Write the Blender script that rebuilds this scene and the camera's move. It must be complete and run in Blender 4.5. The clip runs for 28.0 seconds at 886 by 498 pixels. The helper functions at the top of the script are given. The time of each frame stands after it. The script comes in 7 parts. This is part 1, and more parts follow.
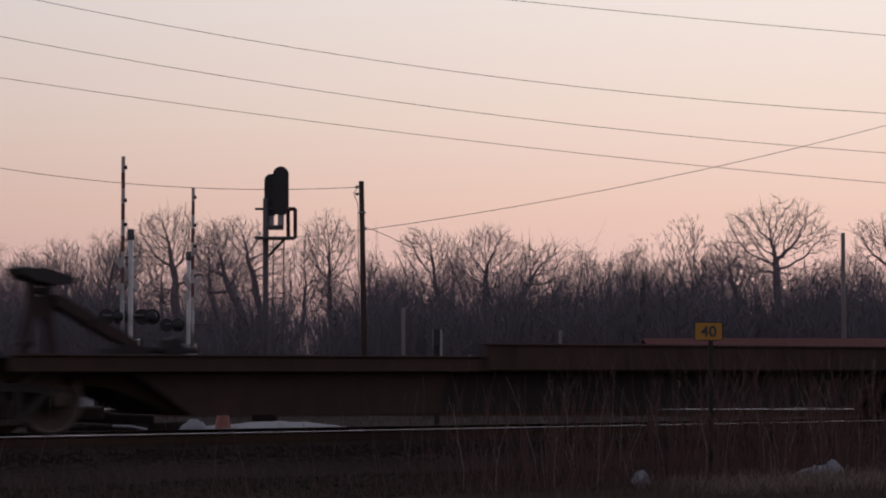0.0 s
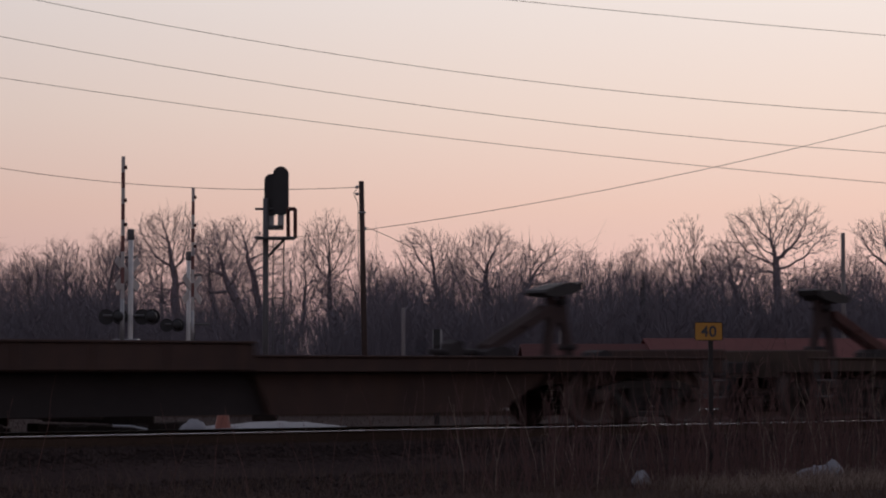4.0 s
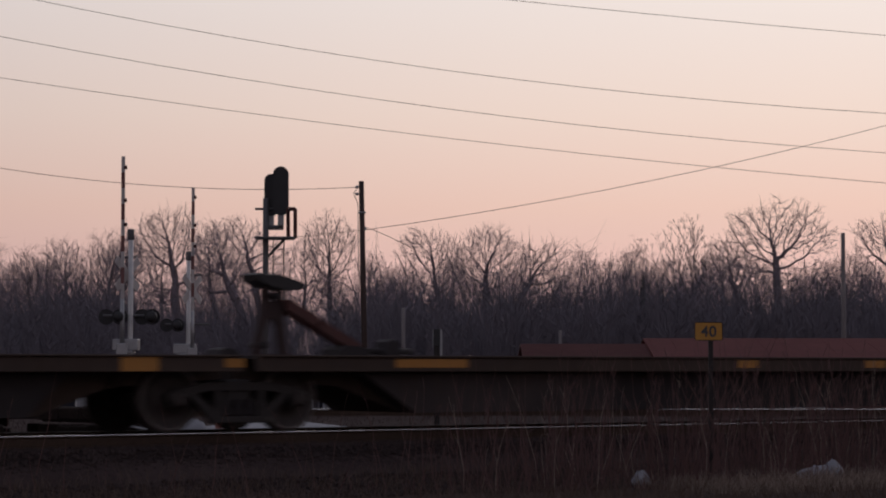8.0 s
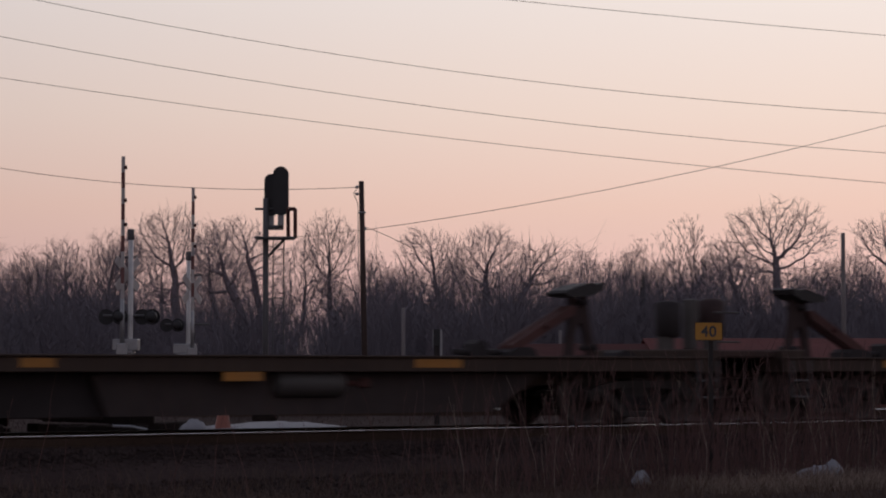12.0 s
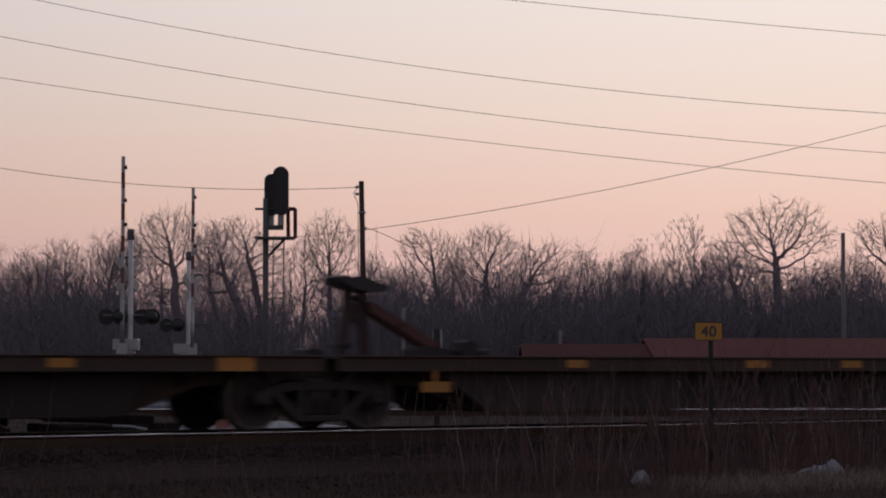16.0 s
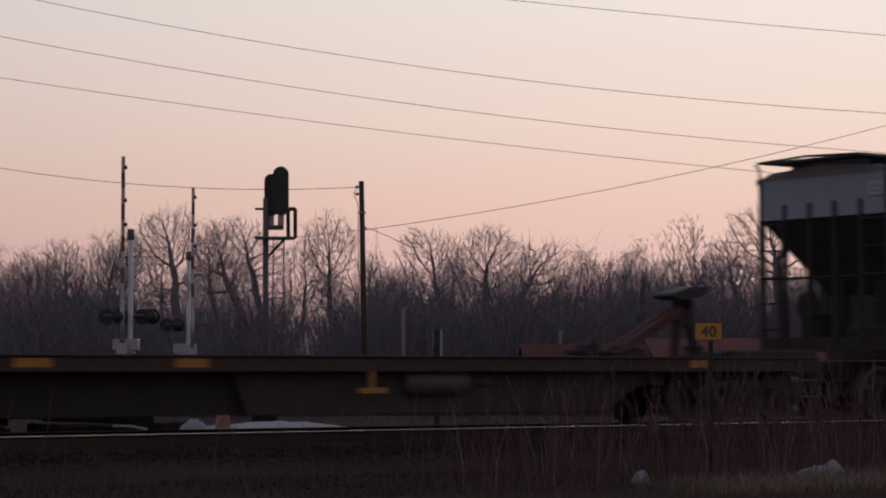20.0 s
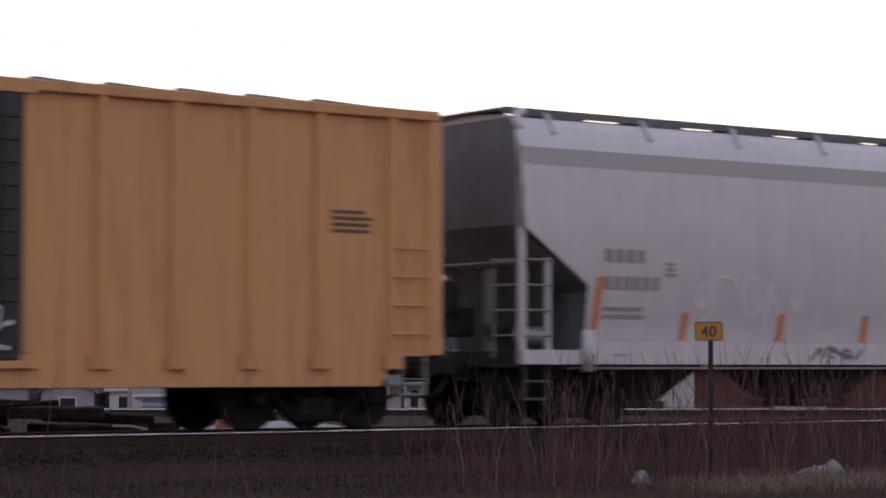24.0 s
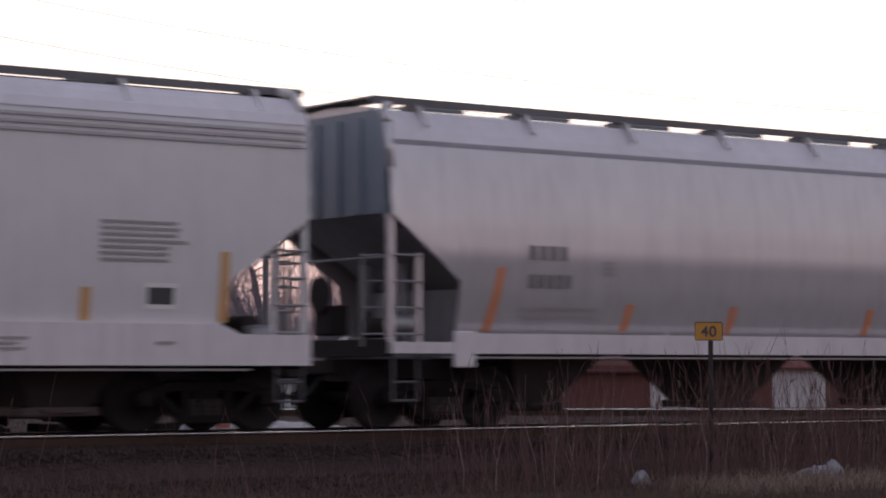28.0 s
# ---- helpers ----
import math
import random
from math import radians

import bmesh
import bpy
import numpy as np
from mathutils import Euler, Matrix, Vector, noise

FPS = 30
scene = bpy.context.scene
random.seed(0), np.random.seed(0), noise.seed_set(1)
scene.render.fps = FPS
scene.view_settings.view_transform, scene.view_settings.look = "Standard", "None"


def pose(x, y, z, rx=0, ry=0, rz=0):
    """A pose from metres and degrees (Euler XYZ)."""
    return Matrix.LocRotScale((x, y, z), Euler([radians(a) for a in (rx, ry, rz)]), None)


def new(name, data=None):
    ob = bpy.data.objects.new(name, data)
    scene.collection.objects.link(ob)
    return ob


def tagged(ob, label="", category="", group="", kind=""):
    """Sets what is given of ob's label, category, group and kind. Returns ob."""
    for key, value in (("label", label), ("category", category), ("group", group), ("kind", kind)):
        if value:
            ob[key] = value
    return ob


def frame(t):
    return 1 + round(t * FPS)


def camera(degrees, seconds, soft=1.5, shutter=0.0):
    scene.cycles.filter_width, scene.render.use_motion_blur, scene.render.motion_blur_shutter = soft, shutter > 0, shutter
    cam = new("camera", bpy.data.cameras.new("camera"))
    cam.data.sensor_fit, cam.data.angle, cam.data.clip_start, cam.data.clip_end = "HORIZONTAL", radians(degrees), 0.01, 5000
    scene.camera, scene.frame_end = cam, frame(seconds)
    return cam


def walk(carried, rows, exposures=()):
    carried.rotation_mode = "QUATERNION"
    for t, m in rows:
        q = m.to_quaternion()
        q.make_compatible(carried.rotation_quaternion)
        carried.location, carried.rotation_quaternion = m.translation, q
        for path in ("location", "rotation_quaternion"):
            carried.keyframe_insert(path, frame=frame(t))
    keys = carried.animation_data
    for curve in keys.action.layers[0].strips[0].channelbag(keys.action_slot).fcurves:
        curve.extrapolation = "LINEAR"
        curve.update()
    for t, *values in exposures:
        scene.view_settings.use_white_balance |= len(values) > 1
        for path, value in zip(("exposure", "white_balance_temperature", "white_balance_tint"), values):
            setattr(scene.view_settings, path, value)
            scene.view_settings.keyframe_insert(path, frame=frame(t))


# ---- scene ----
# camera: stands still on the verge, a long lens turned 36 degrees off the square to the track


def run_of(t):
    """Metres the train has run: 11.33 m/s at first, slowing gently."""
    return 11.33 * t - 0.01125 * t * t


CLIP = 28.0
EYE = Vector((0.0, -28.1, 0.855))
cam = camera(21.70, CLIP, soft=2.0, shutter=0.4)
CAM_POSE = pose(EYE.x, EYE.y, EYE.z, 92.981, 0, -36.0)
walk(cam, [(0, CAM_POSE), (CLIP, CAM_POSE)],
     exposures=[(0, 0.0), (20.7, 0.0), (21.3, 0.03), (21.8, 0.32), (22.1, 0.6), (22.5, 1.08), (24.5, 1.27), (25.0, 1.12), (CLIP, 1.12)])

FW = Vector((math.sin(radians(36)), math.cos(radians(36)), 0))   # level view direction
RT = Vector((math.cos(radians(36)), -math.sin(radians(36)), 0))


def spot(side, away, z=0.0):
    """A place side metres to the right of the camera's line and away metres ahead of it."""
    p = EYE + FW * away + RT * side
    return Vector((p.x, p.y, z))


# world: dusk sky, afterglow ahead and to the right, dim blue behind
world = bpy.data.worlds.new("dusk_sky")
scene.world = world
world.use_nodes = True
wt = world.node_tree
wt.nodes.clear()


def wnode(kind, **kw):
    n = wt.nodes.new(kind)
    for k, v in kw.items():
        n.inputs[int(k[1:])].default_value = v
    return n


coord = wt.nodes.new("ShaderNodeTexCoord")
split = wt.nodes.new("ShaderNodeSeparateXYZ")
wt.links.new(coord.outputs["Generated"], split.inputs[0])
ramp = wt.nodes.new("ShaderNodeValToRGB")
stops = [(0.0, (0.60, 0.44, 0.46)), (0.03, (0.765, 0.498, 0.467)), (0.07, (0.857, 0.608, 0.516)), (0.11, (0.889, 0.73, 0.643)),
         (0.16, (0.91, 0.828, 0.78)), (0.30, (0.645, 0.634, 0.665)), (1.0, (0.42, 0.44, 0.52))]
while len(ramp.color_ramp.elements) < len(stops):
    ramp.color_ramp.elements.new(0.5)
for el, (p, c) in zip(ramp.color_ramp.elements, stops):
    el.position, el.color = p, (*c, 1)
wt.links.new(split.outputs["Z"], ramp.inputs[0])
glow_dir = (FW * math.cos(radians(16)) + RT * math.sin(radians(16)))
dot = wt.nodes.new("ShaderNodeVectorMath")
dot.operation = "DOT_PRODUCT"
dot.inputs[1].default_value = glow_dir
wt.links.new(coord.outputs["Generated"], dot.inputs[0])
half = wnode("ShaderNodeMath", i1=0.5, i2=0.5)
half.operation = "MULTIPLY_ADD"
wt.links.new(dot.outputs["Value"], half.inputs[0])
power = wnode("ShaderNodeMath", i1=8.1)
power.operation = "POWER"
wt.links.new(half.outputs[0], power.inputs[0])
tint = wt.nodes.new("ShaderNodeMix")
tint.data_type = "RGBA"
tint.inputs["A"].default_value = (0.40, 0.405, 0.465, 1)
tint.inputs["B"].default_value = (1.035, 0.997, 0.985, 1)
wt.links.new(power.outputs[0], tint.inputs["Factor"])
mul = wt.nodes.new("ShaderNodeMix")
mul.data_type, mul.blend_type = "RGBA", "MULTIPLY"
mul.inputs["Factor"].default_value = 1
wt.links.new(ramp.outputs[0], mul.inputs["A"])
wt.links.new(tint.outputs["Result"], mul.inputs["B"])
bg = wt.nodes.new("ShaderNodeBackground")
wt.links.new(mul.outputs["Result"], bg.inputs[0])
wout = wt.nodes.new("ShaderNodeOutputWorld")
wt.links.new(bg.outputs[0], wout.inputs[0])

# ---- materials ----


def paint(name, c, c2=None, rough=0.6, metal=0.0, scale=6.0, big=0.7, bump=0.15, streak=None, spread=0.0, spec=0.5, mix=0.5, depth=0.01):
    """Two scales of noise between c and c2, fine relief; streak: (colour, amount) runs down in lines; spread: lightness by object."""
    m = bpy.data.materials.new(name)
    m.use_nodes = True
    nt = m.node_tree
    b = nt.nodes["Principled BSDF"]
    c2 = c2 or tuple(v * 0.7 for v in c)
    tc = nt.nodes.new("ShaderNodeTexCoord")
    fine = nt.nodes.new("ShaderNodeTexNoise")
    fine.inputs["Scale"].default_value, fine.inputs["Detail"].default_value = scale, 6
    wide = nt.nodes.new("ShaderNodeTexNoise")
    wide.inputs["Scale"].default_value, wide.inputs["Detail"].default_value = big, 3
    for n in (fine, wide):
        nt.links.new(tc.outputs["Object"], n.inputs["Vector"])
    add = nt.nodes.new("ShaderNodeMath")
    add.operation = "ADD"
    nt.links.new(fine.outputs["Fac"], add.inputs[0])
    nt.links.new(wide.outputs["Fac"], add.inputs[1])
    rng = nt.nodes.new("ShaderNodeMapRange")
    rng.inputs["From Min"].default_value, rng.inputs["From Max"].default_value = 1 - mix, 1 + mix
    nt.links.new(add.outputs[0], rng.inputs["Value"])
    col = nt.nodes.new("ShaderNodeMix")
    col.data_type = "RGBA"
    col.inputs["A"].default_value, col.inputs["B"].default_value = (*c, 1), (*c2, 1)
    nt.links.new(rng.outputs[0], col.inputs["Factor"])
    out = col.outputs["Result"]
    if streak:
        mp = nt.nodes.new("ShaderNodeMapping")
        mp.inputs["Scale"].default_value = (5.0, 5.0, 0.35)
        nt.links.new(tc.outputs["Object"], mp.inputs["Vector"])
        run = nt.nodes.new("ShaderNodeTexNoise")
        run.inputs["Scale"].default_value, run.inputs["Detail"].default_value = 1.6, 5
        nt.links.new(mp.outputs[0], run.inputs["Vector"])
        r2 = nt.nodes.new("ShaderNodeMapRange")
        r2.inputs["From Min"].default_value, r2.inputs["From Max"].default_value, r2.inputs["To Max"].default_value = 0.45, 0.75, streak[1]
        nt.links.new(run.outputs["Fac"], r2.inputs["Value"])
        sm = nt.nodes.new("ShaderNodeMix")
        sm.data_type = "RGBA"
        sm.inputs["B"].default_value = (*streak[0], 1)
        nt.links.new(r2.outputs[0], sm.inputs["Factor"])
        nt.links.new(out, sm.inputs["A"])
        out = sm.outputs["Result"]
    if spread:
        info = nt.nodes.new("ShaderNodeObjectInfo")
        r3 = nt.nodes.new("ShaderNodeMapRange")
        r3.inputs["To Min"].default_value, r3.inputs["To Max"].default_value = 1 - spread, 1 + spread
        nt.links.new(info.outputs["Random"], r3.inputs["Value"])
        hsv = nt.nodes.new("ShaderNodeHueSaturation")
        nt.links.new(r3.outputs[0], hsv.inputs["Value"])
        nt.links.new(out, hsv.inputs["Color"])
        out = hsv.outputs["Color"]
    nt.links.new(out, b.inputs["Base Color"])
    rr = nt.nodes.new("ShaderNodeMapRange")
    rr.inputs["To Min"].default_value, rr.inputs["To Max"].default_value = max(rough - 0.1, 0.05), min(rough + 0.1, 1)
    nt.links.new(wide.outputs["Fac"], rr.inputs["Value"])
    nt.links.new(rr.outputs[0], b.inputs["Roughness"])
    b.inputs["Metallic"].default_value = metal
    b.inputs["Specular IOR Level"].default_value = spec
    if bump:
        bp = nt.nodes.new("ShaderNodeBump")
        bp.inputs["Strength"].default_value, bp.inputs["Distance"].default_value = bump, depth
        nt.links.new(fine.outputs["Fac"], bp.inputs["Height"])
        nt.links.new(bp.outputs[0], b.inputs["Normal"])
    return m


RUST = (0.09, 0.045, 0.03)
M = {
    "soil": paint("dry_soil", (0.08, 0.056, 0.052), (0.037, 0.026, 0.025), 0.95, spec=0.03, scale=9, big=0.5, bump=0.8, depth=0.05),
    "ballast": paint("ballast", (0.06, 0.043, 0.04), (0.02, 0.015, 0.0145), 0.95, spec=0.03, scale=16, big=0.8, bump=1.0, depth=0.06),
    "stone": paint("ballast_stone", (0.08, 0.058, 0.054), (0.034, 0.025, 0.024), 0.9, spec=0.08, scale=12, bump=0.5),
    "tie": paint("creosoted_tie", (0.035, 0.026, 0.022), (0.018, 0.014, 0.013), 0.85, spec=0.03, scale=14, bump=0.6, spread=0.3),
    "rail": paint("rusty_rail_steel", (0.085, 0.056, 0.042), (0.05, 0.034, 0.027), 0.8, spec=0.1, scale=20, bump=0.3),
    # darker copy of the polished top, its sky glint left out
    "unlitrail": paint("unlit_rail_top", (0.10, 0.085, 0.08), (0.07, 0.055, 0.05), 0.75, 0.2, spec=0.2, scale=3, bump=0.02),
    "railtop": paint("polished_rail_top", (0.95, 0.93, 0.93), (0.88, 0.86, 0.86), 0.25, 1.0, scale=3, bump=0.02),
    "snow": paint("dirty_snow", (0.36, 0.355, 0.375), (0.22, 0.215, 0.225), 0.8, scale=7, bump=0.6, depth=0.03),
    "orange": paint("faded_orange_plastic", (0.32, 0.10, 0.065), (0.24, 0.09, 0.065), 0.6, scale=9),
    "grass": paint("dry_grass", (0.14, 0.092, 0.068), (0.075, 0.05, 0.039), 0.95, scale=2.0, big=0.6, bump=0),
    "darkgrass": paint("dark_dead_grass", (0.075, 0.052, 0.045), (0.04, 0.028, 0.026), 0.95, spec=0.03, scale=2.0, big=0.6, bump=0),
    "weed": paint("dead_weed", (0.165, 0.086, 0.078), (0.082, 0.043, 0.04), 0.9, scale=3.0, big=0.6, bump=0),
    "paleweed": paint("pale_weed", (0.34, 0.26, 0.21), (0.21, 0.155, 0.125), 0.9, scale=3.0, bump=0),
    # bark and twigs lightened and thicket blued: haze put into their colours
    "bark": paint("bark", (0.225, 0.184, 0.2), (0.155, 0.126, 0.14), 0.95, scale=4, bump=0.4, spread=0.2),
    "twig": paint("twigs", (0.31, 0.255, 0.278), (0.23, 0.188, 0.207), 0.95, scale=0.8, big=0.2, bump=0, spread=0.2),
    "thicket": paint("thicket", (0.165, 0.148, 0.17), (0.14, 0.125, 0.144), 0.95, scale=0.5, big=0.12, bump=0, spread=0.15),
    "evergreen": paint("evergreen", (0.08, 0.09, 0.085), (0.055, 0.062, 0.06), 0.95, scale=2, bump=0),
    "galv": paint("galvanised_steel", (0.42, 0.42, 0.43), (0.3, 0.3, 0.31), 0.5, 0.6, scale=10, bump=0.1),
    "darkgalv": paint("dull_steel", (0.15, 0.145, 0.15), (0.10, 0.095, 0.10), 0.7, 0.2, scale=10, bump=0.1),
    "whitepaint": paint("white_paint", (0.72, 0.71, 0.70), (0.55, 0.53, 0.52), 0.55, scale=8, bump=0.08),
    "redpaint": paint("red_stripe", (0.20, 0.075, 0.07), (0.15, 0.07, 0.065), 0.5, scale=8, bump=0.05),
    "black": paint("black_enamel", (0.018, 0.018, 0.02), (0.03, 0.028, 0.03), 0.55, scale=9, bump=0.05),
    "lens": paint("dark_lens", (0.06, 0.01, 0.012), (0.05, 0.01, 0.01), 0.15, scale=9, bump=0),
    "pole": paint("weathered_pole", (0.085, 0.055, 0.048), (0.05, 0.034, 0.03), 0.9, scale=9, bump=0.5, streak=((0.03, 0.02, 0.018), 0.7)),
    "greypole": paint("grey_pole", (0.26, 0.23, 0.22), (0.16, 0.14, 0.14), 0.9, scale=9, bump=0.4, streak=((0.1, 0.08, 0.08), 0.6)),
    "wire": paint("wire", (0.16, 0.13, 0.12), (0.12, 0.10, 0.09), 0.6, scale=2, bump=0),
    "signyellow": paint("sign_yellow", (0.55, 0.26, 0.032), (0.44, 0.21, 0.032), 0.45, scale=9, bump=0.05, streak=((0.35, 0.2, 0.05), 0.3)),
    "signpost": paint("sign_post", (0.035, 0.028, 0.026), (0.02, 0.016, 0.016), 0.8, scale=9),
    "barnred": paint("barn_red", (0.15, 0.056, 0.048), (0.11, 0.042, 0.038), 0.85, scale=3, big=0.3, bump=0.2, streak=((0.11, 0.05, 0.045), 0.4)),
    "barnroof": paint("red_roof_sheet", (0.17, 0.066, 0.062), (0.125, 0.05, 0.05), 1.0, spec=0.05, scale=2, big=0.25, bump=0.1, streak=((0.11, 0.05, 0.05), 0.4)),
    # darker copy of the barn roof red: the lower roof's shade in colour
    "shaderoof": paint("shaded_red_roof_sheet", (0.115, 0.05, 0.048), (0.08, 0.036, 0.036), 1.0, spec=0.03, scale=2, big=0.25, bump=0.1, streak=((0.07, 0.036, 0.036), 0.4)),
    "corrug": paint("white_corrugated", (0.66, 0.64, 0.65), (0.5, 0.48, 0.5), 0.6, scale=3, bump=0.1, streak=((0.36, 0.33, 0.34), 0.5)),
    "siding": paint("white_siding", (0.60, 0.61, 0.64), (0.5, 0.51, 0.54), 0.7, scale=3, bump=0.1),
    "greysiding": paint("grey_siding", (0.36, 0.36, 0.38), (0.28, 0.28, 0.3), 0.75, scale=3, bump=0.1),
    "shingle": paint("grey_shingles", (0.20, 0.195, 0.20), (0.14, 0.135, 0.14), 0.9, scale=6, bump=0.4),
    "windowglass": paint("window_glass", (0.03, 0.035, 0.045), (0.02, 0.02, 0.03), 0.08, scale=1, bump=0),
    "bluepaint": paint("blue_panel", (0.16, 0.21, 0.33), (0.13, 0.17, 0.27), 0.6, scale=3),
    "bag": paint("pale_plastic_bag", (0.31, 0.31, 0.34), (0.19, 0.187, 0.2), 0.4, scale=9, bump=0.5, depth=0.03),
    # rolling stock
    "spinebrown": paint("weathered_brown_steel", (0.075, 0.041, 0.033), (0.04, 0.024, 0.021), 0.85, scale=5, big=0.6, bump=0.3, streak=(RUST, 0.5)),
    "spineyellow": paint("grimy_yellow_steel", (0.078, 0.05, 0.036), (0.045, 0.03, 0.025), 0.85, scale=5, big=0.6, bump=0.3, streak=((0.05, 0.03, 0.02), 0.6)),
    "webgrime": paint("sooty_girder_web", (0.066, 0.049, 0.047), (0.04, 0.031, 0.031), 0.9, scale=4, big=0.5, bump=0.3, streak=((0.065, 0.043, 0.035), 0.5)),
    "under": paint("grimy_underframe", (0.042, 0.033, 0.034), (0.025, 0.021, 0.022), 0.9, scale=7, bump=0.4),
    "truck": paint("cast_steel_grime", (0.045, 0.035, 0.032), (0.023, 0.019, 0.018), 0.8, scale=8, bump=0.4),
    "wheel": paint("wheel_steel", (0.065, 0.048, 0.043), (0.034, 0.026, 0.024), 0.6, 0.3, scale=8, bump=0.3),
    "hitchred": paint("hitch_red", (0.125, 0.042, 0.036), (0.065, 0.028, 0.025), 0.75, scale=6, streak=((0.06, 0.03, 0.025), 0.5)),
    "hitchdark": paint("hitch_leg_grime", (0.058, 0.03, 0.028), (0.032, 0.02, 0.019), 0.8, scale=6),
    "gatepale": paint("worn_outlet_gate", (0.17, 0.13, 0.125), (0.10, 0.08, 0.076), 0.8, scale=6),
    "hitchblack": paint("greased_plate", (0.02, 0.018, 0.018), (0.035, 0.03, 0.03), 0.6, scale=6),
    "reflect": paint("reflective_yellow", (0.50, 0.215, 0.035), (0.36, 0.155, 0.03), 0.6, scale=7, streak=((0.3, 0.16, 0.06), 0.35)),
    "tank": paint("grey_reservoir", (0.09, 0.08, 0.076), (0.06, 0.053, 0.05), 0.6, scale=5),
    "hopgrey": paint("hopper_grey", (0.275, 0.268, 0.278), (0.215, 0.208, 0.215), 0.6, scale=2.2, big=0.35, bump=0.1, streak=((0.17, 0.15, 0.145), 0.6)),
    # rib grey darkened: the shadow lines beside the ribs are in the colour
    "hoprib": paint("shadowed_rib_grey", (0.19, 0.182, 0.19), (0.13, 0.122, 0.127), 0.6, scale=2.2, big=0.35, bump=0.1, streak=((0.2, 0.17, 0.16), 0.5)),
    "hopolive": paint("dusty_bay_sheet", (0.125, 0.105, 0.084), (0.065, 0.054, 0.046), 0.85, scale=3, big=0.5, bump=0.2, streak=((0.05, 0.04, 0.035), 0.6)),
    "patch": paint("fresh_white_patch", (0.80, 0.79, 0.78), (0.72, 0.71, 0.70), 0.55, scale=4, bump=0.03),
    "oldpatch": paint("old_white_patch", (0.46, 0.43, 0.42), (0.36, 0.335, 0.33), 0.6, scale=4, bump=0.03),
    "ink": paint("black_lettering", (0.045, 0.045, 0.05), (0.07, 0.07, 0.075), 0.6, scale=6, bump=0),
    "faintink": paint("faded_lettering", (0.27, 0.255, 0.26), (0.34, 0.32, 0.325), 0.6, scale=6, bump=0),
    "boxyellow": paint("boxcar_yellow", (0.71, 0.37, 0.155), (0.58, 0.295, 0.125), 0.6, scale=2.5, big=0.4, bump=0.1, streak=((0.36, 0.19, 0.10), 0.55)),
    "boxdoor": paint("boxcar_black_door", (0.036, 0.033, 0.036), (0.02, 0.019, 0.021), 0.6, scale=3, bump=0.1, streak=((0.12, 0.11, 0.11), 0.3)),
    "boxroof": paint("galvanised_roof", (0.30, 0.24, 0.18), (0.2, 0.16, 0.13), 0.6, 0.3, scale=3, bump=0.1),
    "pelletA": paint("pearl_grey_paint", (0.65, 0.632, 0.655), (0.545, 0.525, 0.545), 0.36, scale=2.0, big=0.3, bump=0.04, streak=((0.42, 0.40, 0.42), 0.25)),
    "pelletB": paint("light_grey_paint", (0.67, 0.662, 0.672), (0.57, 0.562, 0.57), 0.4, scale=2.0, big=0.3, bump=0.04, streak=((0.48, 0.46, 0.47), 0.22)),
    "pelletC": paint("silver_grey_paint", (0.62, 0.60, 0.615), (0.54, 0.52, 0.535), 0.24, 0.35, scale=2.0, big=0.3, bump=0.03, streak=((0.38, 0.35, 0.36), 0.3)),
    # roof-edge band painted paler for the sky light its tilt catches
    "roofsky": paint("skylit_roof_edge", (0.72, 0.70, 0.745), (0.58, 0.565, 0.605), 0.4, scale=2.5, big=0.4, bump=0.03, streak=((0.5, 0.47, 0.5), 0.35)),
    "bandgrey": paint("grey_band", (0.36, 0.34, 0.345), (0.31, 0.29, 0.295), 0.5, scale=2, bump=0.03),
    "sill": paint("sill_white", (0.70, 0.67, 0.69), (0.58, 0.55, 0.57), 0.5, scale=3, bump=0.05, streak=((0.42, 0.38, 0.38), 0.4)),
    "stripeorange": paint("orange_conspicuity_tape", (0.66, 0.24, 0.10), (0.52, 0.20, 0.10), 0.5, scale=9, bump=0),
    "stripeyellow": paint("yellow_conspicuity_tape", (0.62, 0.345, 0.13), (0.5, 0.29, 0.12), 0.5, scale=9, bump=0),
    "logoyellow": paint("logo_yellow", (0.85, 0.46, 0.06), (0.75, 0.40, 0.06), 0.5, scale=5, bump=0),
    "placard": paint("yellow_placard", (0.62, 0.48, 0.12), (0.5, 0.38, 0.1), 0.5, scale=9, bump=0),
    "graffwhite": paint("faded_white_spray", (0.74, 0.73, 0.75), (0.66, 0.64, 0.66), 0.6, scale=9, bump=0),
    "graffdark": paint("dark_spray", (0.14, 0.12, 0.14), (0.22, 0.2, 0.22), 0.6, scale=9, bump=0),
    "graffred": paint("red_spray", (0.40, 0.10, 0.07), (0.33, 0.10, 0.07), 0.6, scale=9, bump=0),
    "armwhite": paint("dull_white_arm", (0.58, 0.54, 0.52), (0.4, 0.36, 0.35), 0.6, scale=8, bump=0.05),
    # near-black copies of the truck and wheel steel
    "truckdark": paint("dark_cast_steel", (0.016, 0.0135, 0.0135), (0.009, 0.008, 0.008), 0.9, spec=0.15, scale=8, bump=0.4),
    "wheeldark": paint("dark_wheel", (0.024, 0.02, 0.02), (0.014, 0.012, 0.012), 0.8, 0.0, spec=0.2, scale=8, bump=0.3),
    "walkway": paint("running_board_steel", (0.2, 0.205, 0.215), (0.12, 0.12, 0.125), 0.6, 0.4, scale=9, bump=0.3),
}

